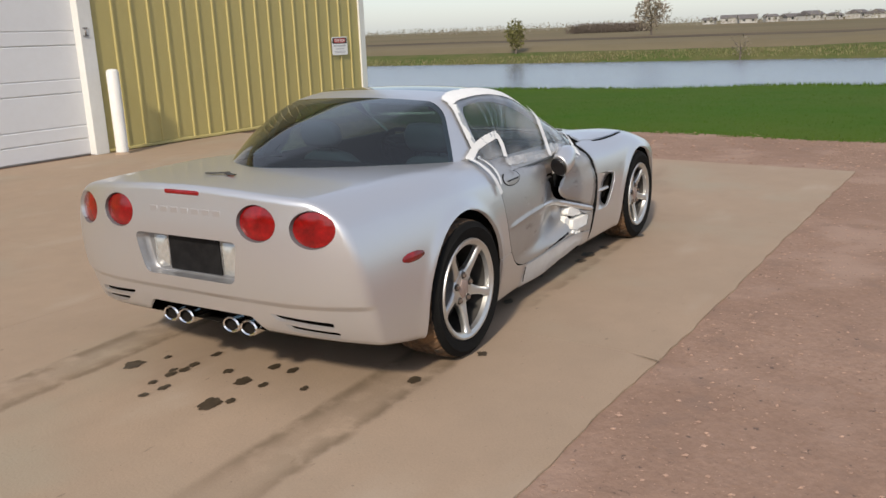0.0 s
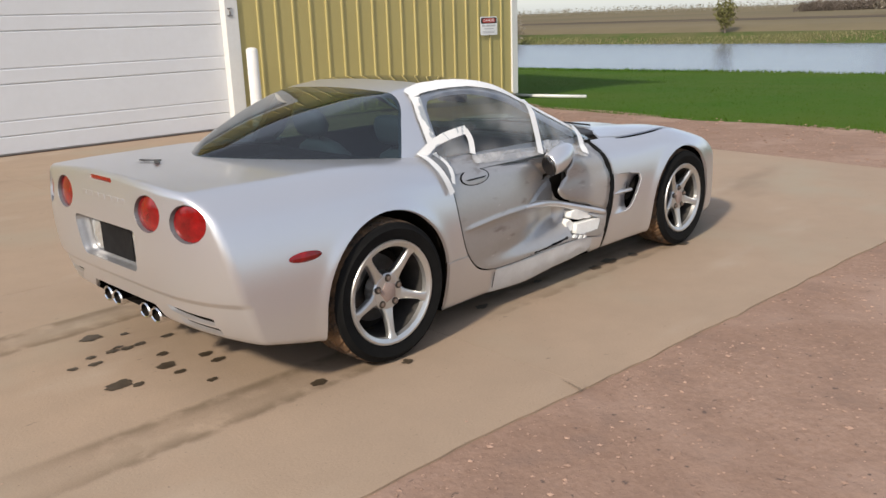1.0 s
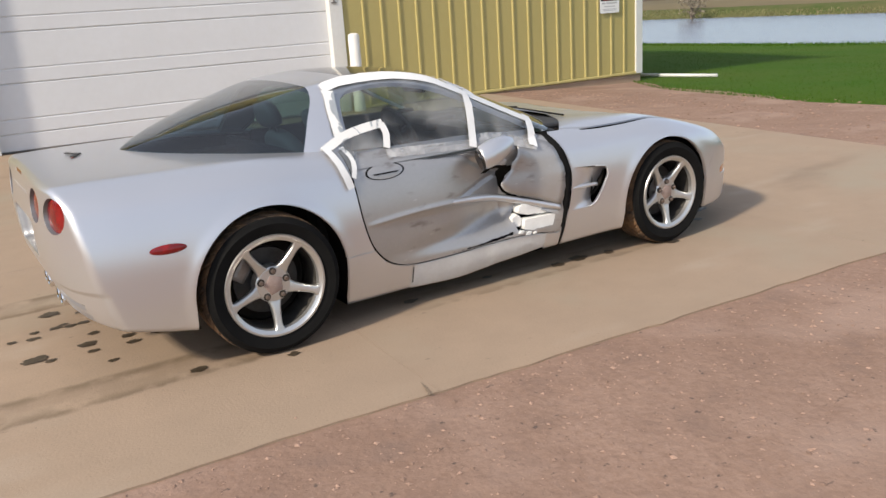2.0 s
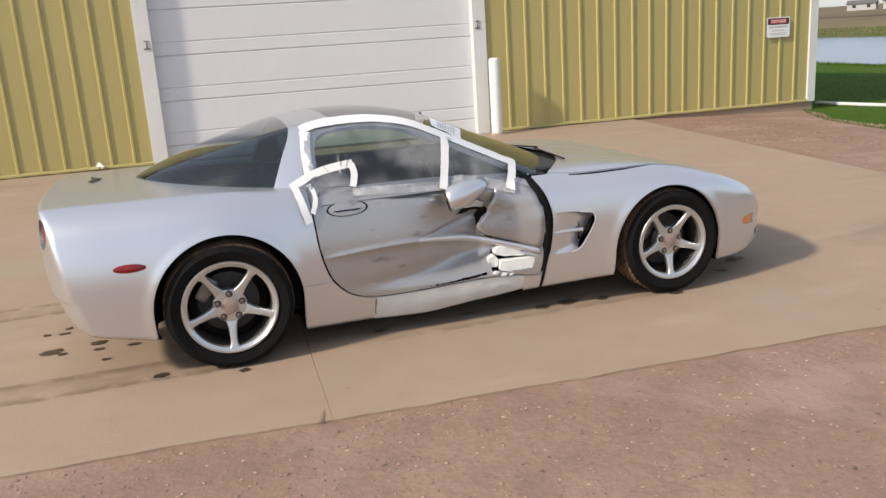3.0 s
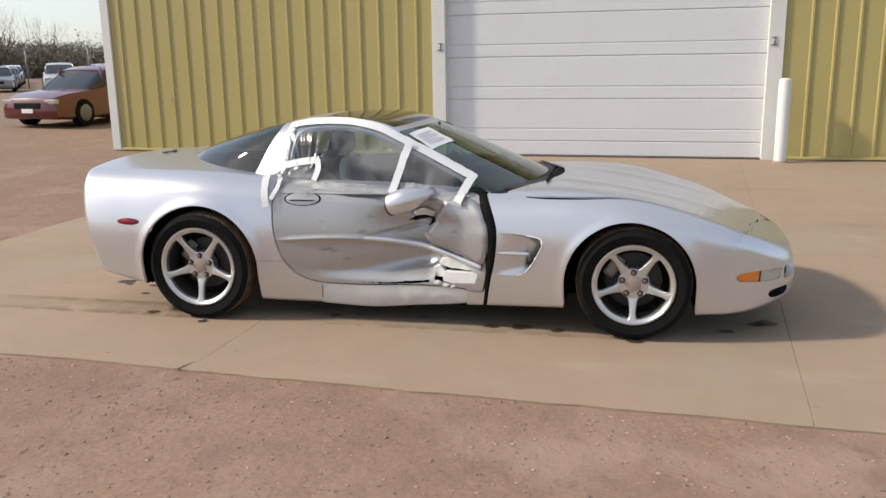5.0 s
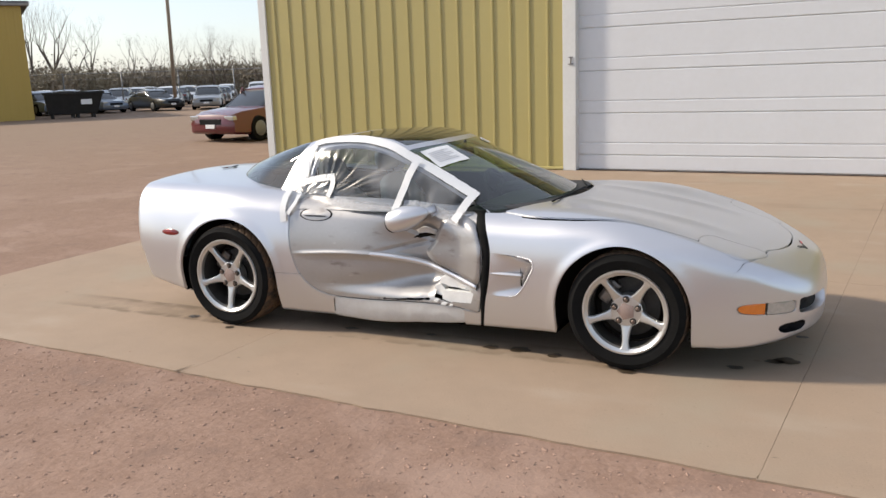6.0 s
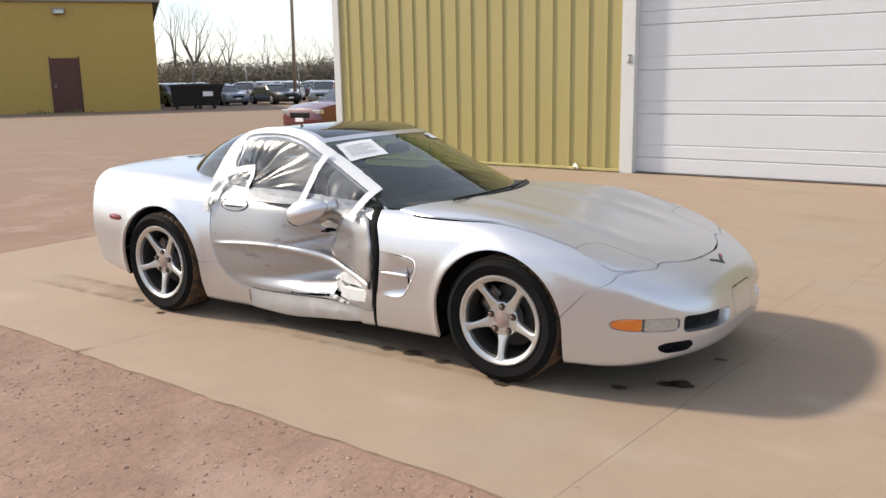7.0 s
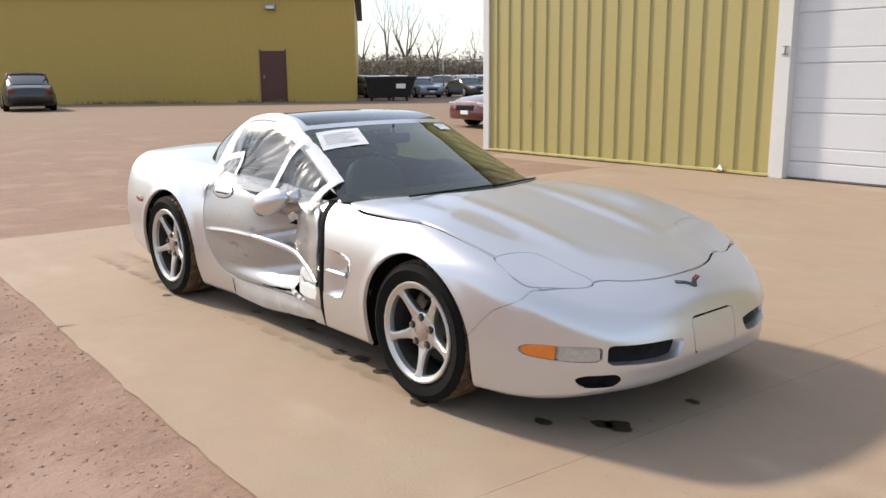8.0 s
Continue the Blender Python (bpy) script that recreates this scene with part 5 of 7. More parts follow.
def spoke_mesh(rim, h):
    """One spoke of the five, pointing up, dished towards its hub."""
    v, f = [], []
    rows = ((.030, .030, .004, .030), (.070, .040, .002, .030), (.088, .031, -.004, .030), (.110, .0245, -.010, .028), (.145, .0205, -.018, .026), (rim - .062, .0190, -.024, .024), (rim - .042, .021, -.028, .024), (rim - .030, .027, -.031, .022), (rim - .020, .040, -.032, .020))
    for r, w, y, t in rows:
        f0 = -h + .040 + y
        v += [(-w, f0 + .010, r), (-w + .008, f0, r), (w - .008, f0, r), (w, f0 + .010, r), (w * .9, f0 + t + .01, r), (-w * .9, f0 + t + .01, r)]
    for k in range(len(rows) - 1):
        for j in range(6):
            a, b = 6 * k + j, 6 * k + (j + 1) % 6
            f.append((a, b, b + 6, a + 6))
    bm = bmesh.new()
    vs = [bm.verts.new(p) for p in v]
    for q in f:
        bm.faces.new([vs[i] for i in q])
    bmesh.ops.recalc_face_normals(bm, faces=bm.faces)
    e = [x for x in bm.edges if len(x.link_faces) == 2 and x.calc_face_angle(0) > .5]
    bmesh.ops.bevel(bm, geom=e, offset=.004, segments=2, affect="EDGES", profile=.6)
    for q in bm.faces:
        q.smooth = True
    me = bpy.data.meshes.new("spoke")
    bm.to_mesh(me)
    bm.free()
    return me


def build_wheel(R, rim, width):
    h = width / 2
    outer, inner, tread, lip, barrel = wheel_mesh_set(R, rim, width)
    wheel = new("wheel")
    wheel.parent = car
    tyre = part("tyre", outer, RUBBER, wheel)
    part("tyre_wall", inner, RUBBER, wheel)
    part("tread", tread, TREAD, wheel, "worn tread caked with brown mud")
    part("rim", lip, ALLOY, wheel, "silver five-spoke alloy rim")
    part("barrel", barrel, SHADEALLOY, wheel)
    sm = spoke_mesh(rim, h)
    for k in range(5):
        part("spoke", sm, ALLOY, wheel).matrix_local = Matrix.Rotation(radians(72 * k), 4, "Y")
    part("hub", spun([(.001, -h + .036), (.060, -h + .036), (.080, -h + .037), (.088, -h + .044), (.090, -h + .10)], 40, "Y"), ALLOY, wheel)
    part("centre_cap", spun([(.001, -h + .029), (.042, -h + .030), (.050, -h + .033), (.052, -h + .040)], 5, "Y"), CAPM, wheel, "tan hub cap")
    for k in range(5):
        t = radians(72 * k + 36)
        pocket = part("nut_pocket", spun([(.001, -h + .0335), (.0175, -h + .0335), (.0185, -h + .036), (.0185, -h + .05)], 20, "Y"), NUTSHADE, wheel)
        pocket.matrix_local = Matrix.Translation((.066 * math.sin(t), 0, .066 * math.cos(t)))
        nut = part("lug_nut", spun([(.001, -h + .022), (.008, -h + .022), (.0110, -h + .025), (.012, -h + .045)], 6, "Y"), NUT, wheel)
        nut.matrix_local = Matrix.Translation((.066 * math.sin(t), 0, .066 * math.cos(t)))
    part("brake_disc", spun([(.07, -h + .135), (.150, -h + .135), (.162, -h + .138), (.162, -h + .160), (.07, -h + .160)], 48, "Y"), SHADEALLOY, wheel)
    part("hub_back", spun([(.001, -h + .13), (.20, -h + .17), (rim - .03, -h + .19)], 40, "Y"), UNDER, wheel)
    bm = bmesh.new()
    add_box(bm, (-.175, -h + .105, -.07), (-.10, -h + .19, .07), .02)
    part("brake_caliper", bm, STEEL, wheel)
    return wheel


front_wheel = build_wheel(.326, .231, .245)
rear_wheel = build_wheel(.338, .247, .275)
front_wheel.matrix_local = Matrix.Translation((WHEEL_F[0], -.745, .326)) @ Matrix.Rotation(radians(36), 4, "Y")
rear_wheel.matrix_local = Matrix.Translation((WHEEL_R[0], -.752, .338)) @ Matrix.Rotation(radians(37), 4, "Y")
copy_thing(front_wheel, Matrix.Translation((WHEEL_F[0], .745, .326)) @ Matrix.Rotation(radians(180), 4, "Z") @ Matrix.Rotation(radians(31), 4, "Y"))
copy_thing(rear_wheel, Matrix.Translation((WHEEL_R[0], .752, .338)) @ Matrix.Rotation(radians(180), 4, "Z") @ Matrix.Rotation(radians(50), 4, "Y"))

# ---------------------------------------------------------------- the crushed passenger door and its wrapping
def grain(x, z, k, seed):
    return np.array([noise.noise((a * k, b * k, seed)) for a, b in zip(x, z)])


def dent(x, z):
    """How far the blow has pushed the door in, smooth part only."""
    along_x = np.where(x < .12, np.exp(-((x - .12) / .27) ** 2), np.clip(1 - (x - .12) / .37, 0, 1))
    up = np.where(z < .58, step(.25, .47, z), step(.84, .60, z))
    d = .130 * along_x * up
    d = d + .040 * np.exp(-((x + .02) / .34) ** 2) * np.exp(-((z - .385 - .10 * (x - .1)) / .055) ** 2)
    return d


def crushed(P):
    x, z = P[:, 0], P[:, 2]
    d = dent(x, z)
    zone = step(-.15, .12, x) * step(.86, .76, z)
    crumple = .008 * (np.abs(grain(x, z, 5, 4)) + .4 * np.abs(grain(x, z, 13, 9)) - .25) * zone
    fold = .016 * np.maximum(0, 1 - np.abs(z - .66 + .5 * (x - .05)) / .03) * step(-.25, .0, x) * step(.30, .15, x)
    fold = fold + .012 * np.maximum(0, 1 - np.abs(z - .575 - .22 * (x + .1)) / .022) * step(-.30, -.1, x) * step(.15, .0, x)
    crease = .009 * np.exp(-((z - CREASE(x)) / .012) ** 2) * step(.02, -.08, x) * step(-.83, -.70, x)
    hollow = .016 * step(.0, -.05, z - CREASE(x)) * step(.27, .34, z) * step(-.83, -.3, x) * step(.1, -.1, x)
    Q = P.copy()
    Q[:, 1] += d + crumple + fold + hollow - crease
    return Q


TEARS = [rounded(q, .008, 60) for q in (
    [(-.012, .634), (.03, .660), (.10, .674), (.172, .662), (.16, .640), (.10, .646), (.03, .634)],
    [(.112, .60), (.128, .640), (.20, .66), (.27, .56), (.25, .475), (.18, .470), (.125, .535)],
    [(-.29, .259), (-.10, .270), (.13, .292), (.16, .280), (.0, .264), (-.15, .258)],
    [(.165, .300), (.165, .358), (.20, .408), (.34, .386), (.43, .345), (.415, .285), (.25, .278)])]
tear_in = [inside2d(q) for q in TEARS]


def torn_zone(x, y, z):
    d = np.min([f(x, z) for f in tear_in], axis=0)
    return d + .006 * grain(x, z, 38, 2) + .004 * grain(x, z, 90, 5)


DV, DT = finer(BV, door_right, 2, body)
DV, _, DT = split(DV, DT, torn_zone, None)
part("door_panel", skin(DV, DT, body, .004, crushed), DOORGREY, car, "crushed and torn silver door skin")




# the bent rub strip that still bridges the tear
v, f = [], []
n = 60
for k in range(n + 1):
    x = -.34 + .795 * k / n
    z = float(CREASE(x))
    rise = float(step(-.34, -.06, x))
    y = on_side(x, z, -1)[0, 1] + (1 - .38 * rise) * float(dent(np.array(x), np.array(z))) + .006 - .010 * rise
    w = .010 + .007 * rise
    for dy, dz in ((.012, -w), (-.004, -w * .6), (-.008, .1 * w), (-.002, w * .8), (.012, w)):
        v.append((x, y + dy, z + dz))
    if k:
        f += [(5 * k - 5 + j, 5 * k - 4 + j, 5 * k + 1 + j, 5 * k + j) for j in range(4)]
strip = part("rub_strip", mesh_of(v, f, smooth=True), PAINT, car, "bent silver crease strip torn loose")
strip.modifiers.new("sheet", "SOLIDIFY").thickness = .004


def shard(name, loop, out, mat, label="", curl=.03, seed=1, thick=.005, ragged=.10, deep=.8):
    """A torn flap over an (x, z) outline, standing off the door and curling."""
    q = rounded(loop, .004, 60)
    c = q.mean(0)
    pts = []
    for s in (1, .8, .6, .4, .2):
        for k, (x, z) in enumerate(c + (q - c) * s):
            jag = 1 + (ragged * noise.noise((k * 1.9, seed, 2)) if s == 1 else 0)
            xx, zz = c[0] + (x - c[0]) * jag, c[1] + (z - c[1]) * jag
            y = on_side(xx, zz, -1)[0, 1] + float(dent(np.array(xx), np.array(zz))) * deep - out - curl * (s ** 2) * noise.noise((xx * 9, zz * 9, seed))
            pts.append((xx, y, zz))
    m = len(q)
    pts.append((c[0], on_side(c[0], c[1], -1)[0, 1] + float(dent(np.array(c[0]), np.array(c[1]))) * deep - out, c[1]))
    f = []
    for r in range(4):
        f += [(r * m + k, r * m + (k + 1) % m, (r + 1) * m + (k + 1) % m, (r + 1) * m + k) for k in range(m)]
    f += [(4 * m + k, 4 * m + (k + 1) % m, 5 * m) for k in range(m)]
    ob = part(name, mesh_of(pts, f, smooth=True), mat, car, label)
    ob.modifiers.new("sheet", "SOLIDIFY").thickness = thick
    return ob


shard("front_skin", [(.098, .562), (.116, .588), (.138, .612), (.165, .64), (.168, .672), (.205, .715), (.225, .785), (.36, .79), (.42, .765), (.462, .71), (.488, .62), (.490, .52), (.478, .43), (.458, .398), (.32, .452), (.21, .485), (.150, .505), (.115, .530)], .006, DOORGREY, "front half of the door skin, torn along its edge", .010, 8, .002, ragged=.07, deep=.60)
shard("torn_flap", [(.03, .690), (.06, .708), (.10, .718), (.168, .692), (.155, .662), (.10, .676), (.045, .673)], .016, BARE, "bare torn flap of door skin", .03, 5, .002, ragged=.26, deep=.95)


def foam(name, loop, depth, seed, label, soft=.004, rough=.002):
    """A broken block of white padding between the skins."""
    bm = extruded([tuple(p) for p in rounded(loop, soft, 30)], 0, depth, soft * .6)
    bmesh.ops.triangulate(bm, faces=bm.faces)
    bmesh.ops.subdivide_edges(bm, edges=bm.edges, cuts=1)
    for q in bm.verts:
        q.co += Vector(noise.noise_vector(q.co * 22 + Vector((seed, 0, 0)))) * rough
    return part(name, bm, PADDING, car, label)


lab = "broken white foam padding"
LEAN_IN = Matrix(((1, 0, 0, 0), (-.17, 1, 0, .17 * .43), (0, 0, 1, 0), (0, 0, 0, 1)))   # its rear end pushed in behind the skin
foam("door_padding", [(.190, .380), (.192, .420), (.23, .434), (.353, .398), (.405, .372), (.368, .353), (.26, .366)], .06, 3, lab, .010, .004).matrix_local = Matrix.Translation((0, -.826, 0)) @ LEAN_IN
foam("door_padding", [(.222, .346), (.368, .348), (.442, .352), (.392, .243), (.212, .290)], .05, 7, lab, .002, .0012).matrix_local = Matrix.Translation((0, -.846, 0)) @ LEAN_IN
foam("door_padding", [(.150, .362), (.19, .380), (.222, .348), (.207, .302), (.159, .312)], .05, 11, lab, .006, .004).matrix_local = Matrix.Translation((0, -.822, 0)) @ LEAN_IN
for k, (x, z, s) in enumerate(((.185, .282, .022), (.235, .268, .024), (.28, .262, .016))):
    foam("door_splinter", [(x - s, z - s * .3), (x + s * .3, z - s * .5), (x + s, z + s * .3), (x - s * .2, z + s * .5)], .014, 20 + k, "splinter of white composite").matrix_local = Matrix.Translation((0, -.812, 0))


# the right rocker: its front length pushed out of true, with a seam where it begins
def sagged(P):
    x, z = P[:, 0], P[:, 2]
    Q = P.copy()
    low = step(.24, .15, z)
    Q[:, 2] += low * (-.024 * np.exp(-((x + .22) / .26) ** 2) + .012 * np.exp(-((x - .40) / .12) ** 2))
    Q[:, 1] -= .010 * np.exp(-((x + .05) / .30) ** 2) * np.exp(-((z - .19) / .04) ** 2)
    Q[:, 1] += .014 * np.abs(grain(x, z, 6, 3)) * step(-.25, .05, x) * step(.27, .20, z)
    return Q


SV, front_sill, rear_sill = split(BV, sills[-1], lambda x, y, z: -.538 + .02 * np.sin(z * 30) - x, body)
part("rocker_panel", skin(SV, rear_sill, body, .015), PAINT, car)
FV, FTRI = finer(SV, front_sill, 1, body)
part("rocker_panel", skin(FV, FTRI, body, .012, sagged), PALESILVER, car, "dented silver rocker panel below the crushed door")
part("rocker_seam", tube((-.538, -.8125, .236), (-.545, -.797, .15), .0022, .0022, 6), PLASTIC, car)
# weather strip hanging in the gap ahead of the door
v, f = [], []
for k in range(31):
    z = .15 + .67 * k / 30
    x = float(FRONT_GAP(z)) + .018
    y = on_side(x, min(z, .80), -1)[0, 1] + .003
    wob = .006 * noise.noise((z * 9, 3, 3))
    w = .42 + .58 * float(step(.2, .55, z))
    v += [(x - .044 * w, y + .016, z), (x - .016 * w, y - .006 + wob, z), (x + .018 * w, y - .004 + wob, z), (x + .044 * w, y + .018, z)]
    if k:
        f += [(4 * k - 4 + j, 4 * k - 3 + j, 4 * k + 1 + j, 4 * k + j) for j in range(3)]
part("door_seal", mesh_of(v, f, smooth=True), RUBBER, car, "black rubber seal showing in the door gap")
part("door_edge", tube((.452, -.79, .24), (.470, -.80, .60), .009, .009, 8), BARE, car)

# door handle: an oval recess with its flap
for s in (-1, 1):
    for k, mat, name, sink in ((1.0, PLASTIC, "handle_recess", -.0015), (.90, DOORGREY if s < 0 else PAINT, "door_handle", -.004)):
        q = scaled(HANDLE, k)
        part(name, pillow(on_side(q[:, 0], q[:, 1], s), .006 if k < 1 else .001, (0, -s, 0), sink=sink), mat, car)
    q = rounded([(-.735, .762), (-.565, .762), (-.585, .755), (-.715, .755)], .003, 30)
    part("handle_slot", pillow(on_side(q[:, 0], q[:, 1], s), .001, (0, -s, 0), sink=-.0105), PLASTIC, car)

# the passenger mirror, knocked out of true: a plump housing cut off blunt at its glass
CUT_N, CUT_D = Vector((-.93, .368, 0)), .086
bm = bmesh.new()
bmesh.ops.create_uvsphere(bm, u_segments=36, v_segments=30, radius=1)
for q in bm.verts:
    x, y, s = q.co
    r = max(1e-6, math.hypot(x, y))
    fat = (max(0.0, 1 - abs(s) ** 2.6)) ** .46 * (1 - .30 * max(0, s))
    p = Vector((.152 * s, .066 * y / r * fat * (1 if y < 0 else .85), .076 * x / r * fat * (1 if x > 0 else .90)))
    over = p.dot(CUT_N) - CUT_D
    q.co = p - CUT_N * max(0, over) * .96
for q in bm.faces:
    q.smooth = True
mirror_body = part("side_mirror", bm, PAINT, car, "silver door mirror knocked loose")
mirror_body.matrix_local = Matrix.Translation((.005, -.820, .772)) @ Matrix.Rotation(radians(-17), 4, "Y") @ Matrix.Rotation(radians(6), 4, "Z")
mg = part("mirror_glass", spun([(.0005, -.0035), (.050, -.0035), (.055, .0), (.057, .004)], 32, "Z"), GLOSSBLACK, mirror_body, "black mirror glass face")
mg.matrix_local = Matrix.Translation(Vector((-.090, .004, -.004)) + CUT_N * .012) @ (-CUT_N).to_track_quat("Z", "Y").to_matrix().to_4x4()
part("mirror_stalk", tube((.06, -.79, .79), (.15, -.72, .815), .028, .035, 12), PAINT, car)

# the belt along the foot of the window
v, f = [], []
bx = np.linspace(-.80, .35, 70)
for k, x in enumerate(bx):
    lo = .795
    p = root(lambda x, y, z: np.minimum(body(x, y, z), cabin(x, y, z)), np.array([[x, -.02, z] for z in np.linspace(lo, .872 - .03 * step(-.2, .35, x), 6)]), np.tile([0, -1., 0], (6, 1)), 1.2)
    p[:, 1] += (crushed(p) - p)[:, 1] * step(.875, .845, p[:, 2])
    v += list(p + np.array([0, -.004, .002]))
    if k:
        f += [(6 * k - 6 + j, 6 * k - 5 + j, 6 * k + 1 + j, 6 * k + j) for j in range(5)]
part("door_belt", mesh_of(v, f, smooth=True), DOORGREY, car)


# ---- wrapping: clear film over the window, held by white tape
def outer(x, y, z):
    return np.minimum(body(x, y, z), cabin(x, y, z))


def on_wrap(x, z, lift):
    x, z = np.atleast_1d(np.asarray(x, float)), np.atleast_1d(np.asarray(z, float))
    o = np.stack([x, np.full(len(x), -.02), z], 1)
    p = root(outer, o, np.tile([0, -1., 0], (len(x), 1)), 1.2)
    return p + gradient(outer, p) * lift


def tape(path, width=.05, lift=.010, label="white masking tape", mat=None):
    """A strip of tape along an (x, z) path on the car's right side."""
    p = np.array(path, float)
    t = np.linspace(0, len(p) - 1, 10 * (len(p) - 1) + 1)
    i = np.clip(t.astype(int), 0, len(p) - 2)
    s = (t - i)[:, None]
    a, b, c, d = p[np.maximum(i - 1, 0)], p[i], p[i + 1], p[np.minimum(i + 2, len(p) - 1)]
    q = .5 * (2 * b + (c - a) * s + (2 * a - 5 * b + 4 * c - d) * s ** 2 + (3 * b - a - 3 * c + d) * s ** 3)
    tan = np.gradient(q, axis=0)
    tan /= np.linalg.norm(tan, axis=1, keepdims=True)
    nor = np.stack([-tan[:, 1], tan[:, 0]], 1)
    cols = []
    for w in (-1, -.5, 0, .5, 1):
        jag = np.array([1 + .10 * noise.noise((k * .6, w * 3, path[0][0] * 9)) for k in range(len(q))])[:, None]
        r = q + nor * w * width / 2 * jag
        wrinkle = np.array([.002 * noise.noise((k * 1.1, w * 2, path[0][1] * 7)) for k in range(len(q))])
        cols.append(on_wrap(r[:, 0], r[:, 1], lift) - np.array([0, 1, 0]) * wrinkle[:, None])
    v = np.stack(cols, 1).reshape(-1, 3)
    f = []
    for k in range(len(q) - 1):
        f += [(5 * k + j, 5 * k + j + 1, 5 * k + j + 6, 5 * k + j + 5) for j in range(4)]
    return part("tape_strip", mesh_of(v, f, smooth=True), mat or TAPE, wrap, label)


wrap = tagged(new("window_wrap"), "clear plastic film taped over the broken side window", "plastic film")
wrap.matrix_world = CAR_M
FILM_LOOP = loop2d([(-.83, .90), (-.84, 1.05), (-.81, 1.17), (-.72, 1.205), (-.5, 1.21), (-.34, 1.198), (-.18, 1.158), (-.04, 1.088), (.12, 1.005), (.27, .935), (.37, .885), (.36, .83), (.20, .815), (.0, .825), (-.25, .835), (-.5, .85), (-.62, .87)], 120)
film_in = inside2d(FILM_LOOP)
gx, gz = np.meshgrid(np.linspace(-.86, .40, 180), np.linspace(.79, 1.22, 64), indexing="ij")
wx, wz = gx.ravel(), gz.ravel()
FP = on_wrap(wx, np.minimum(wz, 1.218), .006)
ang = np.arctan2(wz - .86, wx + .66)
rad = np.hypot(wz - .86, wx + .66)
warp = np.array([noise.noise((a * 2.6, b * 5.0, 8)) for a, b in zip(wx, wz)])
fan = np.array([abs(noise.noise((a * 4.4 + .9 * w, r * 1.1, 1))) + .5 * abs(noise.noise((a * 12 + 1.6 * w, r * 2.4, 4))) for a, r, w in zip(ang, rad, warp)])
loose = np.array([noise.noise((a * 24 + b * 9 + 2 * c, b * 3.5 - a * 2.5, 6)) for a, b, c in zip(wx, wz, warp)])
inner = np.clip(-film_in(wx, wz) / .05, 0, 1)
billow = .020 * np.exp(-((wx + .58) / .20) ** 2 - ((wz - 1.11) / .075) ** 2)
FP[:, 1] -= inner * np.where(wx < -.05, fan * .014 * (1 + .8 * warp) + billow, np.abs(loose) * .016)
m = 64
i, j = np.meshgrid(np.arange(179), np.arange(63), indexing="ij")
a = (i * m + j).ravel()
FT = np.vstack([np.stack([a, a + m, a + 1], 1), np.stack([a + 1, a + m, a + m + 1], 1)])
FP, FT, _ = split(FP, FT, lambda x, y, z: film_in(x, z), None)
part("film", skin(FP, FT, None), FILM, wrap, "wrinkled clear plastic film")
tape([(-.815, .93), (-.815, 1.05), (-.80, 1.165)], .055)
tape([(-.82, 1.175), (-.72, 1.197), (-.55, 1.208), (-.38, 1.200), (-.22, 1.168), (-.08, 1.107), (.06, 1.040), (.22, .962), (.385, .880)], .034)
tape([(-.025, 1.075), (-.045, .98), (-.065, .90), (-.095, .80)], .046, .022)
tape([(.375, .895), (.345, .84), (.305, .75)], .050, .022)
tape([(-.05, .838), (.06, .832), (.16, .808), (.26, .778), (.335, .76)], .055, .009, "milky clear packing tape", CLEARTAPE)
tape([(-.60, .838), (-.42, .832), (-.25, .826), (-.08, .818)], .045, .012, "milky clear packing tape", CLEARTAPE)
tape([(-.925, .885), (-.80, .945), (-.68, .972), (-.575, .985)], .040, .016)
tape([(-.585, .985), (-.575, .93), (-.595, .865)], .036, .017)
tape([(-.915, .90), (-.895, .82), (-.87, .715)], .040, .016)
tape([(-.83, .895), (-.815, .83), (-.845, .76)], .026, .018)
# the small clear patch between the tapes
q = rounded([(-.895, .89), (-.80, .935), (-.60, .965), (-.605, .875), (-.75, .865), (-.84, .80), (-.87, .74)], .01, 60)
c = q.mean(0)
pts = np.vstack([on_wrap(*(c + (q - c) * s).T, .012 + .006 * (1 - s)) for s in (1, .9, .8, .7, .6, .5, .4, .3, .15)])
pts[:, 1] -= np.array([.013 * abs(noise.noise((p[0] * 22, p[2] * 22, 2))) for p in pts])
k = len(q)
f = [(r * k + t, r * k + (t + 1) % k, (r + 1) * k + (t + 1) % k, (r + 1) * k + t) for r in range(8) for t in range(k)] + [tuple(range(8 * k, 9 * k))]
part("film", mesh_of(pts, f, smooth=True), FILM, wrap, "crumpled patch of clear film")


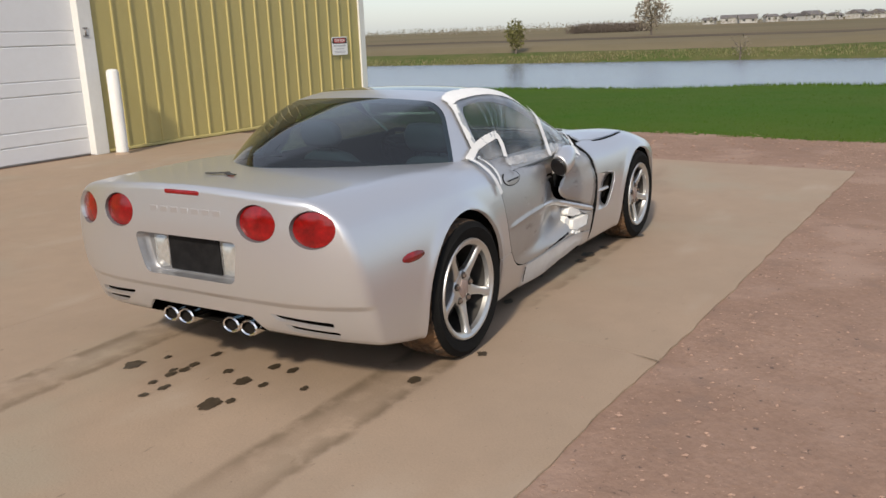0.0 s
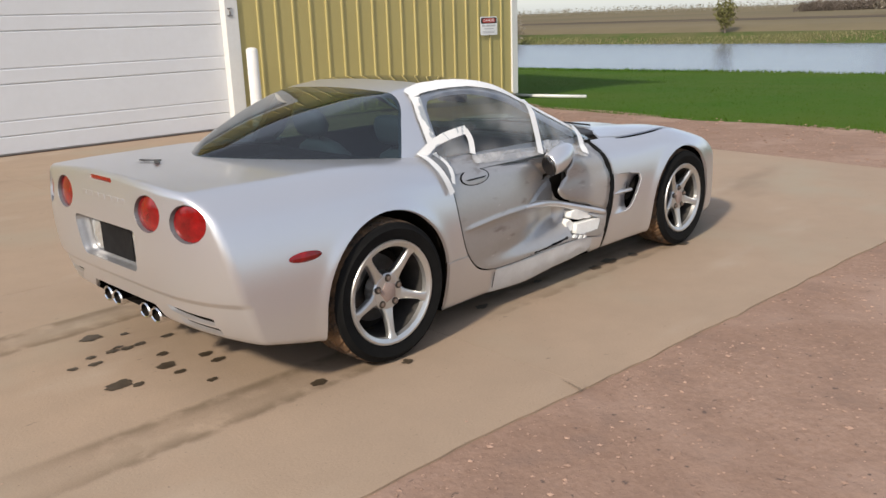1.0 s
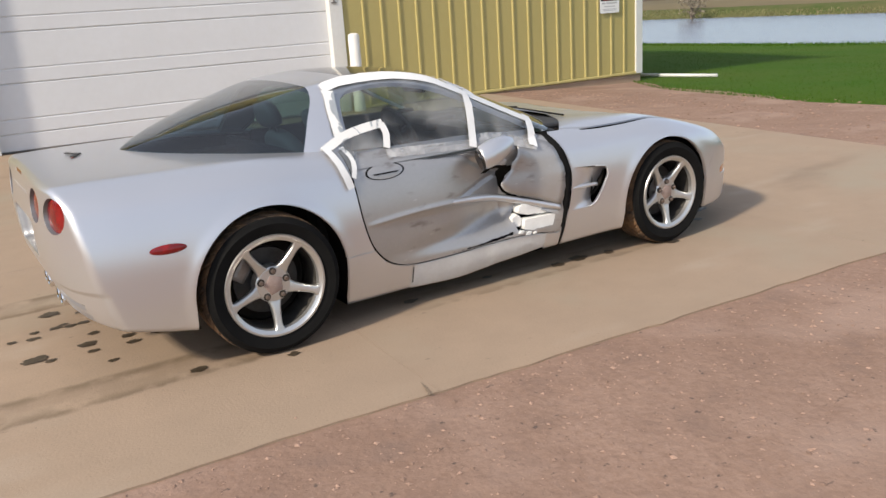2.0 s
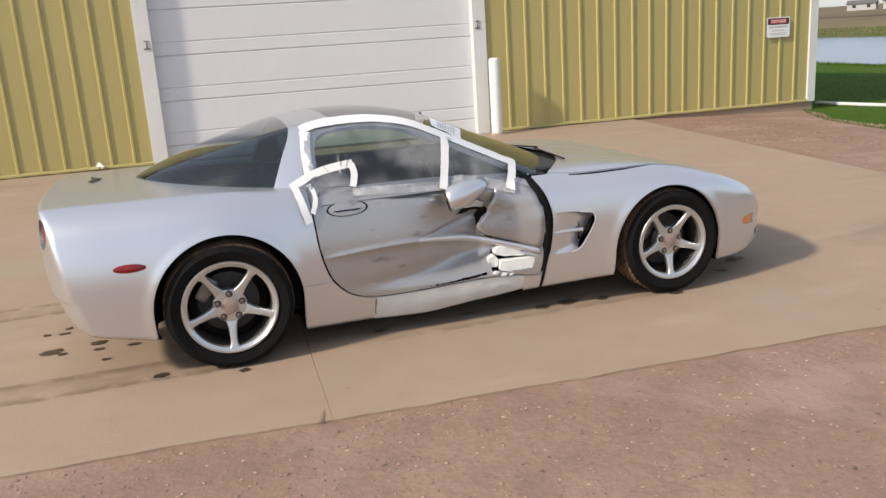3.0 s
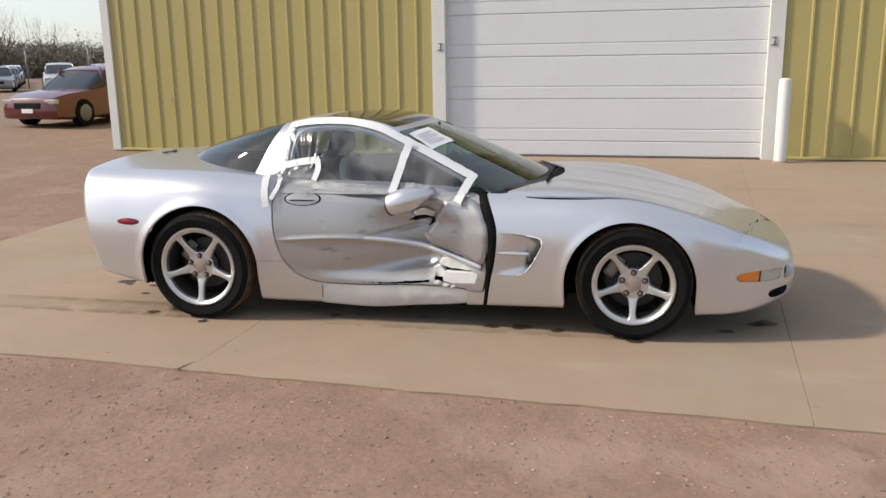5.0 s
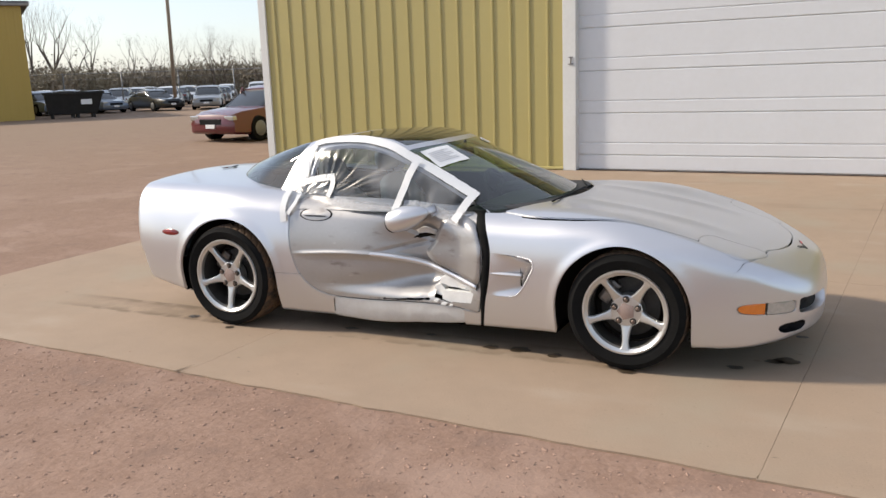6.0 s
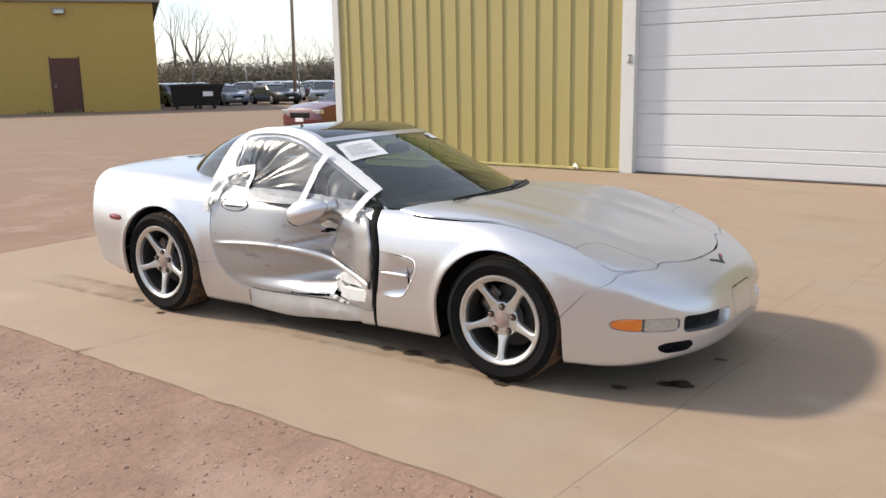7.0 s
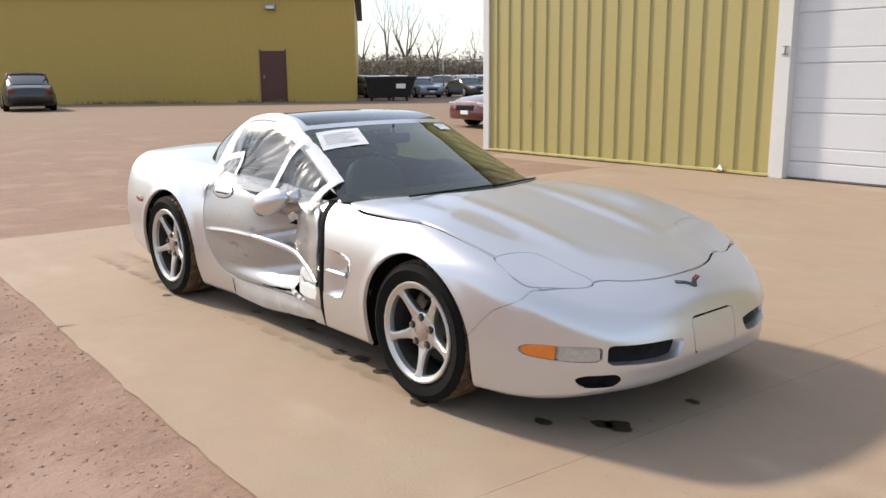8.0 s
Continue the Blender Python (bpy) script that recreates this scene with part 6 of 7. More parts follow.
# papers lying against the windscreen's head
def sheet(name, corners, label, mat=PAPER, bars=0):
    c = np.array(corners, float)
    n = 12
    v = []
    for i in range(n + 1):
        for j in range(n + 1):
            u, w = i / n, j / n
            p = (c[0] * (1 - u) + c[1] * u) * (1 - w) + (c[3] * (1 - u) + c[2] * u) * w
            z = on_top(p[0], p[1], cabin)[0]
            z = z + gradient(cabin, z[None])[0] * (.006 + .004 * noise.noise((u * 3, w * 3, 2)))
            v.append(z)
    f = [(i * (n + 1) + j, i * (n + 1) + j + 1, (i + 1) * (n + 1) + j + 1, (i + 1) * (n + 1) + j) for i in range(n) for j in range(n)]
    ob = part(name, mesh_of(v, f, smooth=True), mat)
    tagged(ob, label, "paper")
    ob.matrix_world = CAR_M
    v = np.array(v).reshape(n + 1, n + 1, 3)
    for b in range(bars):
        w = .22 + .62 * b / bars
        pts, ff = [], []
        for k in range(9):
            u = .12 + (.70 - .2 * (b % 3 == 1)) * k / 8
            for ww in (w, w + .035):
                i0, j0 = u * n, ww * n
                a, d = int(i0), int(j0)
                fu, fw = i0 - a, j0 - d
                p = (v[a, d] * (1 - fu) + v[a + 1, d] * fu) * (1 - fw) + (v[a, d + 1] * (1 - fu) + v[a + 1, d + 1] * fu) * fw
                pts.append(p + gradient(cabin, p[None])[0] * .0025)
            if k:
                ff.append((2 * k - 2, 2 * k - 1, 2 * k + 1, 2 * k))
        part("text_bar", mesh_of(pts, ff), INK, ob)
    return ob


sheet("inspection_sheet", [(-.055, -.490), (.010, -.245), (.19, -.290), (.105, -.540)], "white printed sheet on the windscreen", bars=7)
sheet("windscreen_sticker", [(-.02, .345), (-.06, .46), (.005, .475), (.05, .355)], "small white sticker on the windscreen", bars=2)

# ---------------------------------------------------------------- stains, cracks, stones, grass
rng = np.random.default_rng(7)


def blob(x, y, r, stretch, turn, z, seed):
    pts = []
    for k in range(26):
        t = 2 * math.pi * k / 26
        q = r * (1 + .45 * noise.noise((math.cos(t) * 1.7, math.sin(t) * 1.7, seed)) + .2 * noise.noise((math.cos(t) * 5, math.sin(t) * 5, seed)))
        u, w = q * stretch * math.cos(t), q * math.sin(t)
        pts.append((x + u * math.cos(turn) - w * math.sin(turn), y + u * math.sin(turn) + w * math.cos(turn), z))
    return pts


DRIPS = ((-2.16, .57, .055), (-2.33, -.13, .060), (-2.10, .28, .03), (-2.08, -.08, .045), (-1.88, -.21, .035), (-1.88, -.10, .035), (-2.02, .07, .03), (-1.88, .29, .03), (-2.40, .22, .025), (-2.30, .20, .03), (-2.28, .30, .025), (-2.02, -.40, .025), (-1.72, -.80, .038), (-2.02, .49, .022), (-2.03, .29, .03), (-2.27, -.19, .025),
         (-2.07, -.20, .028), (-2.17, .30, .03), (1.87, -.61, .04), (2.11, -.41, .065), (2.17, .06, .035), (.50, -.73, .045), (.67, -.72, .06), (.90, -.75, .04), (-.50, -.68, .04), (.05, -.63, .03), (1.35, -.87, .045), (-1.30, -.93, .03), (2.06, -.44, .05), (-2.13, .33, .022))
v, f = [], []
for k, (x, y, r) in enumerate(DRIPS):
    p = blob(x, y, r * .72, 1.5 + .7 * noise.noise((k, 1, 1)), .25 + .5 * noise.noise((k, 2, 1)) - .12, .004, k)
    f.append(tuple(range(len(v), len(v) + 26)))
    v += p
tagged(part("oil_drips", mesh_of(v, f), STAIN), "dark wet oil drips on the concrete", "stain", kind="stuff")

CRACKLINES = (((-1.03, -1.73), (-1.01, -1.66), (-1.0, -1.60)),
              ((1.30, 2.15), (1.45, 2.28), (1.66, 2.42), (1.97, 2.64), (2.28, 2.78), (2.7, 2.95)), ((2.13, 1.0), (2.15, 1.25), (2.19, 1.71), (2.24, 2.2)))
v, f = [], []
for c, line in enumerate(CRACKLINES):
    p = np.array(line)
    t = np.linspace(0, len(p) - 1, 10 * len(p))
    x, y = np.interp(t, np.arange(len(p)), p[:, 0]), np.interp(t, np.arange(len(p)), p[:, 1])
    for k in range(len(t)):
        w = (.0013 if c else .008 * (1.1 - k / len(t))) * (1 + .8 * noise.noise((k * .7, c, 3)))
        jx, jy = .012 * noise.noise((k * .5, c, 7)), .006 * noise.noise((k * .8, c, 9))
        if k:
            f.append((len(v) - 2, len(v) - 1, len(v) + 1, len(v)))
        v += [(x[k] + jx - w, y[k] + jy, .0042), (x[k] + jx + w, y[k] + jy, .0042)]
tagged(part("slab_cracks", mesh_of(v, f), CRACK), "thin dark cracks in the concrete slab", "crack", kind="stuff")


def chip_set(count, place, lo, hi, mat, name, label, category):
    """Many small angular stones as one mesh."""
    base = np.array([(1, 0, 0), (-.9, .1, 0), (0, 1, .1), (.1, -1, 0), (0, 0, .8), (.1, .1, -.6)], float)
    tri = np.array([(0, 2, 4), (2, 1, 4), (1, 3, 4), (3, 0, 4), (2, 0, 5), (1, 2, 5), (3, 1, 5), (0, 3, 5)])
    V, F = [], []
    for k in range(count):
        x, y, z = place()
        s = lo + (hi - lo) * rng.random() ** 4
        t = rng.random() * 6.28
        q = base * (s * (.6 + .8 * rng.random((6, 1)))) * np.array([1, .85, .42])
        q = q @ np.array([(math.cos(t), math.sin(t), 0), (-math.sin(t), math.cos(t), 0), (0, 0, 1)])
        V.append(q + np.array([x, y, z + s * .12]))
        F.append(tri + 6 * k)
    tagged(part(name, mesh_of(np.vstack(V), np.vstack(F)), mat), label, category, kind="stuff")


def gravel_spot():
    while True:
        x, y = rng.uniform(-7, 9), -1.6 - 5.2 * rng.random() ** 1.6
        edge = -1.77 - .051 * x if -4.33 < x < 4.86 else 9
        if y < edge - .01:
            return x, y, -.010


def yard_spot():
    x = 5.0 + 2.9 * rng.random()
    y = rng.uniform(-6, 7.6)
    if x < 4.9 + .13 * (y + 2.0):
        x += 1.4
    return x, y, float(ground_height(x, y))


chip_set(26000, gravel_spot, .003, .015, STONE, "loose_gravel", "loose pink quartzite chips on the yard", "gravel")
chip_set(3500, yard_spot, .006, .035, STONE, "roadside_gravel", "coarser pink stones between slab and lawn", "gravel")
chip_set(170, lambda: (rng.uniform(-4.2, 4.7), rng.uniform(-1.7, 5), .0), .002, .009, STONE, "scattered_chips", "stray stone chips on the slab", "gravel")


def tufts(count, place, height, width, mat, name, label):
    V, F = [], []
    for k in range(count):
        x, y, z = place()
        h, t, lean = height * (.5 + rng.random()), rng.random() * 6.28, rng.normal(0, .35, 2)
        w = width * (.6 + .8 * rng.random())
        dx, dy = w * math.cos(t), w * math.sin(t)
        i = len(V)
        V += [(x - dx, y - dy, z - .01), (x + dx, y + dy, z - .01), (x + lean[0] * h, y + lean[1] * h, z + h)]
        F.append((i, i + 1, i + 2))
    tagged(part(name, mesh_of(V, F), mat), label, "grass", kind="stuff")


def lawn_spot():
    x = 7.5 + 19 * rng.random() ** 1.8
    y = rng.uniform(-14, 24)
    x += .25 * math.sin(y * .8) + (.45 * (y - 3) if y > 3 else 0)
    return x, y, float(ground_height(x, y))


tufts(60000, lawn_spot, .030, .010, BLADE, "lawn_grass", "short mown green lawn grass")


def shore_spot():
    y = rng.uniform(-30, 60)
    x = 26.3 + 1.0 * rng.random() + .8 * math.sin(y * .23)
    return x, y, float(ground_height(x, y))


tufts(9000, shore_spot, .10, .02, BLADE, "shore_grass", "taller rough green grass along the pond")


def bank_spot():
    y = rng.uniform(-60, 110)
    x = 57.0 + 2.2 * rng.random() + .8 * math.sin(y * .13)
    return x, y, float(ground_height(x, y))


tufts(12000, bank_spot, .15, .04, DRYGRASS, "far_bank_reeds", "dry tan reeds on the pond's far bank")

# ---------------------------------------------------------------- beyond: second building, dumpster, parked cars, trees, fields
YARD = .29


def ribbed_wall(length, z0, z1, pitch=.30):
    v, f = [], []
    prof = []
    n = int(length / pitch)
    for k in range(n + 1):
        x = k * pitch
        prof += [(x, 0), (x + .03, -.008), (x + .07, -.008), (x + .10, 0)]
    prof = [p for p in prof if p[0] <= length] + [(length, 0)]
    for x, y in prof:
        v += [(x, y, z0), (x, y, z1)]
    f = [(2 * k, 2 * k + 2, 2 * k + 3, 2 * k + 1) for k in range(len(prof) - 1)]
    return mesh_of(v, f)


barn = tagged(new("storage_building"), "ochre steel building with a brown door and a wall lamp", "building")
way = Vector((-.583, -.812, 0))
barn.matrix_world = Matrix.Translation((-29.76, 20.64, YARD - .03)) @ Matrix.Rotation(math.atan2(.812, .583), 4, "Z") @ Matrix.Scale(1.12, 4) @ Matrix.Translation((-42, 0, 0))
part("wall", ribbed_wall(42, 0, 4.35), OCHRE, barn)
part("wall", box((0, .012, 0), (42, .2, 4.35)), OCHRE, barn)
part("wall", box((41.8, .2, 0), (42, 16, 4.35)), OCHRE, barn)
part("wall", box((0, 15.8, 0), (41.8, 16, 4.35)), OCHRE, barn)
part("wall", box((0, .2, 0), (.2, 15.8, 4.35)), OCHRE, barn)
part("roof", box((-.3, -.08, 4.36), (42.3, 16.2, 4.50), .02), SHINGLE, barn)
part("gutter", box((-.3, -.14, 4.31), (42.3, -.02, 4.43), .02), STEEL, barn)
dx = 42 - 3.48
bd = part("door", box((dx - .50, -.045, .05), (dx + .50, -.021, 2.16), .004), BROWNDOOR, barn)
part("door_frame", box((dx - .56, -.032, 0), (dx - .50, -.018, 2.22)), BROWNDOOR, bd)
part("door_frame", box((dx + .50, -.032, 0), (dx + .56, -.018, 2.22)), BROWNDOOR, bd)
part("door_handle", box((dx - .42, -.09, 1.0), (dx - .36, -.045, 1.16), .01), GALV, bd)
lamp = tagged(new("wall_lamp"), "small grey wall lamp under the eave", "lamp")
lamp.matrix_world = barn.matrix_world @ Matrix.Translation((42 - 3.48, -.02, 3.93))
part("housing", box((-.22, -.20, -.10), (.22, 0, .12), .03), STEEL, lamp)
part("lens", box((-.17, -.215, -.07), (.17, -.20, .05), .006), CLEARLENS, lamp)
v, f = [], []
for k in range(90):
    x = 6 + 34 * rng.random()
    for _ in range(7):
        h = .12 + .25 * rng.random()
        i = len(v)
        px, py = x + rng.normal(0, .2), -.12 - .2 * rng.random()
        v += [(px - .03, py, 0), (px + .03, py, 0), (px + rng.normal(0, .1), py, h * .6)]
        f.append((i, i + 1, i + 2))
ob = part("wall_weeds", mesh_of(v, f), DRYGRASS)
ob.matrix_world = barn.matrix_world
tagged(ob, "sparse dry weeds along the ochre wall", "weeds", kind="stuff")

# black tipping dumpster on feet
dump = tagged(new("dumpster"), "black steel tipping dumpster with a white label", "dumpster")
dump.matrix_world = Matrix.Translation((-29.13, 22.2, YARD - .03)) @ Matrix.Rotation(math.atan2(21.18 - 19.35, -25.07 + 26.49), 4, "Z")
bm = bmesh.new()
lo = [(-1.05, -.55), (.95, -.55), (.95, .55), (-1.05, .55)]
hi = [(-1.15, -.75), (1.25, -.75), (1.25, .75), (-1.15, .75)]
a = [bm.verts.new((x, y, .22)) for x, y in lo]
b = [bm.verts.new((x, y, 1.12)) for x, y in hi]
bm.faces.new(list(reversed(a)))
for k in range(4):
    bm.faces.new((a[k], a[(k + 1) % 4], b[(k + 1) % 4], b[k]))
bmesh.ops.recalc_face_normals(bm, faces=bm.faces)
bin_ = part("bin", bm, DUMPSTER, dump)
bin_.modifiers.new("steel", "SOLIDIFY").thickness = .05
for y in (-.76, .76):
    part("top_rail", box((-1.20, y - .04, 1.08), (1.30, y + .04, 1.18), .01), DUMPSTER, dump)
for x in (-1.17, 1.27):
    part("top_rail", box((x - .04, -.72, 1.08), (x + .04, .72, 1.18), .01), DUMPSTER, dump)
for x in (-.9, -.05, .15, .8):
    part("foot", box((x - .06, -.5, 0), (x + .06, .5, .23), .01), DUMPSTER, dump)
part("label", box((.30, -.735, .62), (.75, -.70, .84), .002), PAPER, dump).matrix_local = Matrix.Translation((0, .005, 0))


# plain parked cars
def loft(stations, mat, name, parent):
    """A rounded hull from (x, half width, low z, high z, upper half width) stations."""
    v, f = [], []
    n = 12
    for x, w, z0, z1, wt in stations:
        zm = z0 + (z1 - z0) * .55
        ring = [(-w * .9, z0), (-w, z0 + .1 * (z1 - z0)), (-w, zm), (-wt, z1 - .02), (-wt * .8, z1), (-.01, z1 + .012), (.01, z1 + .012), (wt * .8, z1), (wt, z1 - .02), (w, zm), (w, z0 + .1 * (z1 - z0)), (w * .9, z0)]
        v += [(x, y, z) for y, z in ring]
    for k in range(len(stations) - 1):
        for j in range(n):
            a, b = n * k + j, n * k + (j + 1) % n
            f.append((a, b, b + n, a + n))
    f += [tuple(range(n)), tuple(range(n * (len(stations) - 1), n * len(stations)))]
    bm = bmesh.new()
    vs = [bm.verts.new(p) for p in v]
    for q in f:
        bm.faces.new([vs[i] for i in q]).smooth = True
    bmesh.ops.recalc_face_normals(bm, faces=bm.faces)
    me = bpy.data.meshes.new(name)
    bm.to_mesh(me)
    bm.free()
    me.set_sharp_from_angle(angle=radians(40))
    return part(name, me, mat, parent)


def parked_car(mat, label, van=False, low=False, m=None):
    c = tagged(new("parked_car"), label, "car", "parked cars")
    top = 1.72 if van else 1.30 if low else 1.43
    hood, deck = (.98, 1.05) if van else (.80, .88) if low else (.86, .96)
    L = 2.3
    loft([(L, .60, .28, .55, .50), (L - .08, .78, .22, .70, .62), (L - .45, .86, .18, hood - .06, .74), (L - 1.15, .89, .17, hood, .80), (.5, .90, .17, hood + .06, .82), (-.8, .90, .17, deck, .82), (-1.5, .89, .18, deck, .80), (-2.05, .84, .22, deck - .03, .74), (-2.25, .76, .30, deck - .12, .64), (-2.32, .60, .36, .62, .50)], mat, "body", c)
    back = -2.15 if van else -1.75
    cab = [(1.05, .72, hood - .02, hood + .03, .66), (.35, .74, hood, top - .10, .62), (.05, .74, hood, top - .02, .60), (-.6, .74, hood, top, .60), (back + .75, .74, deck - .02, top - .05, .58), (back, .70, deck - .02, deck + (.5 if van else .05), .60)]
    loft([(x, w, z0, z1 - .03, wt) for x, w, z0, z1, wt in cab], CARGLASS, "glasshouse", c)
    loft([(x, wt * 1.02, z1 - .07, z1, wt * .97) for x, w, z0, z1, wt in cab[1:-1]], mat, "roof", c)
    for x in (.42, -.55, back + .55):
        for s in (-1, 1):
            part("pillar", tube((x + .06, s * .745, hood), (x - .05, s * .615, top - .05), .035, .03, 6), mat, c)
    for x in (1.40, -1.35):
        for s in (-1, 1):
            w = part("wheel", spun([(.001, -.11), (.20, -.11), (.23, -.10), (.31, -.10), (.325, -.07), (.325, .1)], 24, "Y"), RUBBER, c)
            w.matrix_local = Matrix.Translation((x, s * .80, .325)) @ Matrix.Rotation(0 if s < 0 else math.pi, 4, "Z")
            part("rim", spun([(.001, -.118), (.06, -.122), (.19, -.116), (.205, -.108)], 20, "Y"), GALV, w)
    for s in (-1, 1):
        part("headlamp", box((2.12, s * .62 - .16, .56), (2.26, s * .62 + .16, .68), .03), CLEARLENS, c)
        part("tail_lamp", box((-2.31, s * .62 - .12, .66), (-2.20, s * .62 + .12, .80), .02), REDLENS, c)
    part("grille", box((2.20, -.38, .46), (2.315, .38, .60), .02), PLASTIC, c)
    part("number_plate", box((2.30, -.16, .36), (2.325, .16, .46), .004), PAPER, c)
    if m is not None:
        c.matrix_world = m
    return c


def spot(x, y, deg):
    return Matrix.Translation((x, y, float(ground_height(x, y)) + .005)) @ Matrix.Rotation(radians(deg), 4, "Z")


parked_car(MAROON, "maroon sedan parked beside the workshop", m=spot(-12.42, 14.4, -95))
parked_car(CARPAINTS[3], "black sedan parked by the ochre wall", m=spot(-31.45, 6.3, 168))
row = {n: parked_car(CARPAINTS[k], f"{n} car in the parked row behind the yard", v, l, spot(-200 - 9 * k, -60, 0)) for k, (n, v, l) in enumerate((("white", False, False), ("silver", False, False), ("slate", False, True), ("black", False, True), ("grey", False, False)))}
base, line = Vector((-34.5, 25.6, 0)), Vector((.80, .60, 0)).normalized()
across = Vector((-line.y, line.x, 0))
kinds = ("black", "slate", "white", "silver", "white", "silver", "grey", "white", "black", "silver")
placed = set()
for r in range(4):
    for k in range(11):
        n = kinds[(k + 3 * r) % len(kinds)] if r else ("grey", "black", "slate", "slate", "black", "grey", "silver", "white", "silver", "grey", "white")[k]
        p = base + line * (2.75 * k - 6 + .3 * noise.noise((k, r, 1))) + across * (6.2 * r + .5 * noise.noise((k, r, 5)))
        turn = math.degrees(math.atan2(-across.y, -across.x)) + (35 if r == 0 and 1 <= k <= 4 else 0) + 6 * noise.noise((k, r, 9)) + (180 if (k + r) % 3 == 0 and r else 0)
        m = spot(p.x, p.y, turn) @ Matrix.Scale(.92, 4)
        if n not in placed:
            row[n].matrix_world = m
            placed.add(n)
        else:
            copy_thing(row[n], m)

pole = tagged(new("utility_pole"), "tall brown wooden utility pole by the parked row", "pole")
pole.location = (-31.6, 31.3, YARD - .05)
part("post", tube((0, 0, 0), (.14, .05, 11.0), .105, .085, 14), WOODPOLE, pole)
part("crossarm", box((-.9, -.05, 10.3), (1.1, .05, 10.42), .01), WOODPOLE, pole)

# chain-link fence behind the cars
fence = tagged(new("chain_link_fence"), "galvanised chain-link fence with steel posts", "fence")
fence.location = base + across * 2.9 + Vector((0, 0, YARD - .05))
bm = bmesh.new()
for k in range(-8, 18):
    p = line * (3.0 * k)
    part("post", tube(p, p + Vector((0, 0, 2.15)), .035, .035, 8), GALV, fence)
part("top_rail", tube(line * -24 + Vector((0, 0, 2.1)), line * 51 + Vector((0, 0, 2.1)), .022, .022, 6), GALV, fence)
for z in (.5, 1.2, 1.8):
    part("wire", tube(line * -24 + Vector((0, 0, z)), line * 51 + Vector((0, 0, z)), .008, .008, 5), GALV, fence)


# bare spring trees
def bare_tree(x, y, height, seed, spread=1.0, stems=3):
    r = random.Random(seed)
    t = tagged(new("bare_tree"), "tall bare tree with forked grey limbs", "tree", "bare trees")
    t.location = (x, y, float(ground_height(x, y)) - .1)
    twigs = bmesh.new()

    def grow(p, d, length, rad, depth):
        n = 3
        for _ in range(n):
            q = p + d * (length / n)
            add_tube(trunk if depth < 2 else twigs, p, q, rad, rad * .86, 6 if depth < 2 else 3, False)
            p, rad = q, rad * .86
            d = (d + Vector((r.gauss(0, .10), r.gauss(0, .10), .04))).normalized()
        if depth >= 5 or length < .25:
            return
        for _ in range(r.choice((2, 3, 3)) if depth else 3):
            k = Vector((r.gauss(0, .55 * spread), r.gauss(0, .55 * spread), r.uniform(.2, .9))).normalized()
            grow(p, (d * .75 + k * .7).normalized(), length * r.uniform(.55, .80), rad * .62, depth + 1)

    for s in range(stems):
        trunk = bmesh.new()
        lean = Vector((r.gauss(0, .22), r.gauss(0, .22), 1)).normalized()
        grow(Vector((r.gauss(0, .35) * (stems > 1), r.gauss(0, .35) * (stems > 1), 0)), lean, height * .34, height * .024, 0)
        part("trunk", trunk, BARK, t)
    part("crown", twigs, BARK, t)
    return t


bare_tree(-62.9, 49.0, 9.6, 3, .8, 3)
bare_tree(-66.5, 46.5, 8.5, 9, .9, 2)
bare_tree(-60.4, 51.9, 7.6, 5, 1.2, 2)
bare_tree(-57.8, 54.5, 6.4, 8, 1.1, 2)
bare_tree(-52.2, 60.0, 6.6, 11, 1.1, 3)
bare_tree(-48.5, 62.0, 6.0, 14, 1.1, 2)
bare_tree(-70.0, 43.0, 8.5, 17, 1.0, 2)
bare_tree(-55.0, 57.5, 6.0, 21, 1.2, 2)


def brush(name, count, place, height, label, mat, size=.5, clumps=4):
    """A thicket far off: many upright twigs and small leaf clumps."""
    V, F = [], []
    for _ in range(count):
        x, y = place()
        z = float(ground_height(x, y))
        h = height * (.35 + .65 * rng.random()) * (1 + .25 * noise.noise((x * .12, y * .12, 2)))
        t, w = rng.random() * 6.28, .03 + .04 * rng.random()
        lean = rng.normal(0, .18, 2) * h
        i = len(V)
        dx, dy = w * math.cos(t), w * math.sin(t)
        V += [(x - dx, y - dy, z), (x + dx, y + dy, z), (x + lean[0], y + lean[1], z + h)]
        F.append((i, i + 1, i + 2))
        for _ in range(clumps):
            k = .25 + .7 * rng.random()
            cx, cy, cz = x + lean[0] * k + rng.normal(0, .25), y + lean[1] * k + rng.normal(0, .25), z + h * k
            i = len(V)
            q = rng.normal(0, size * .4, (3, 3))
            V += [(cx + a, cy + b, max(z, cz + c)) for a, b, c in q]
            F.append((i, i + 1, i + 2))
    tagged(part(name, mesh_of(V, F), mat), label, "brush", kind="stuff")


def thicket_spot():
    k = rng.uniform(-40, 62)
    p = base + line * k + across * (34 + 9 * rng.random() + 4 * math.sin(k * .2))
    return p.x, p.y


brush("thicket", 22000, thicket_spot, 3.4, "brown spring thicket behind the parked cars", TWIG, .26, 7)
# wide belt of far woods that closes the horizon behind the yard
brush("far_woods", 11000, lambda: (lambda t, d: (d * math.cos(t), d * math.sin(t)))(radians(rng.uniform(95, 275)), rng.uniform(150, 240)), 7.5, "hazy line of far woods", FARWOOD, .34, 12)


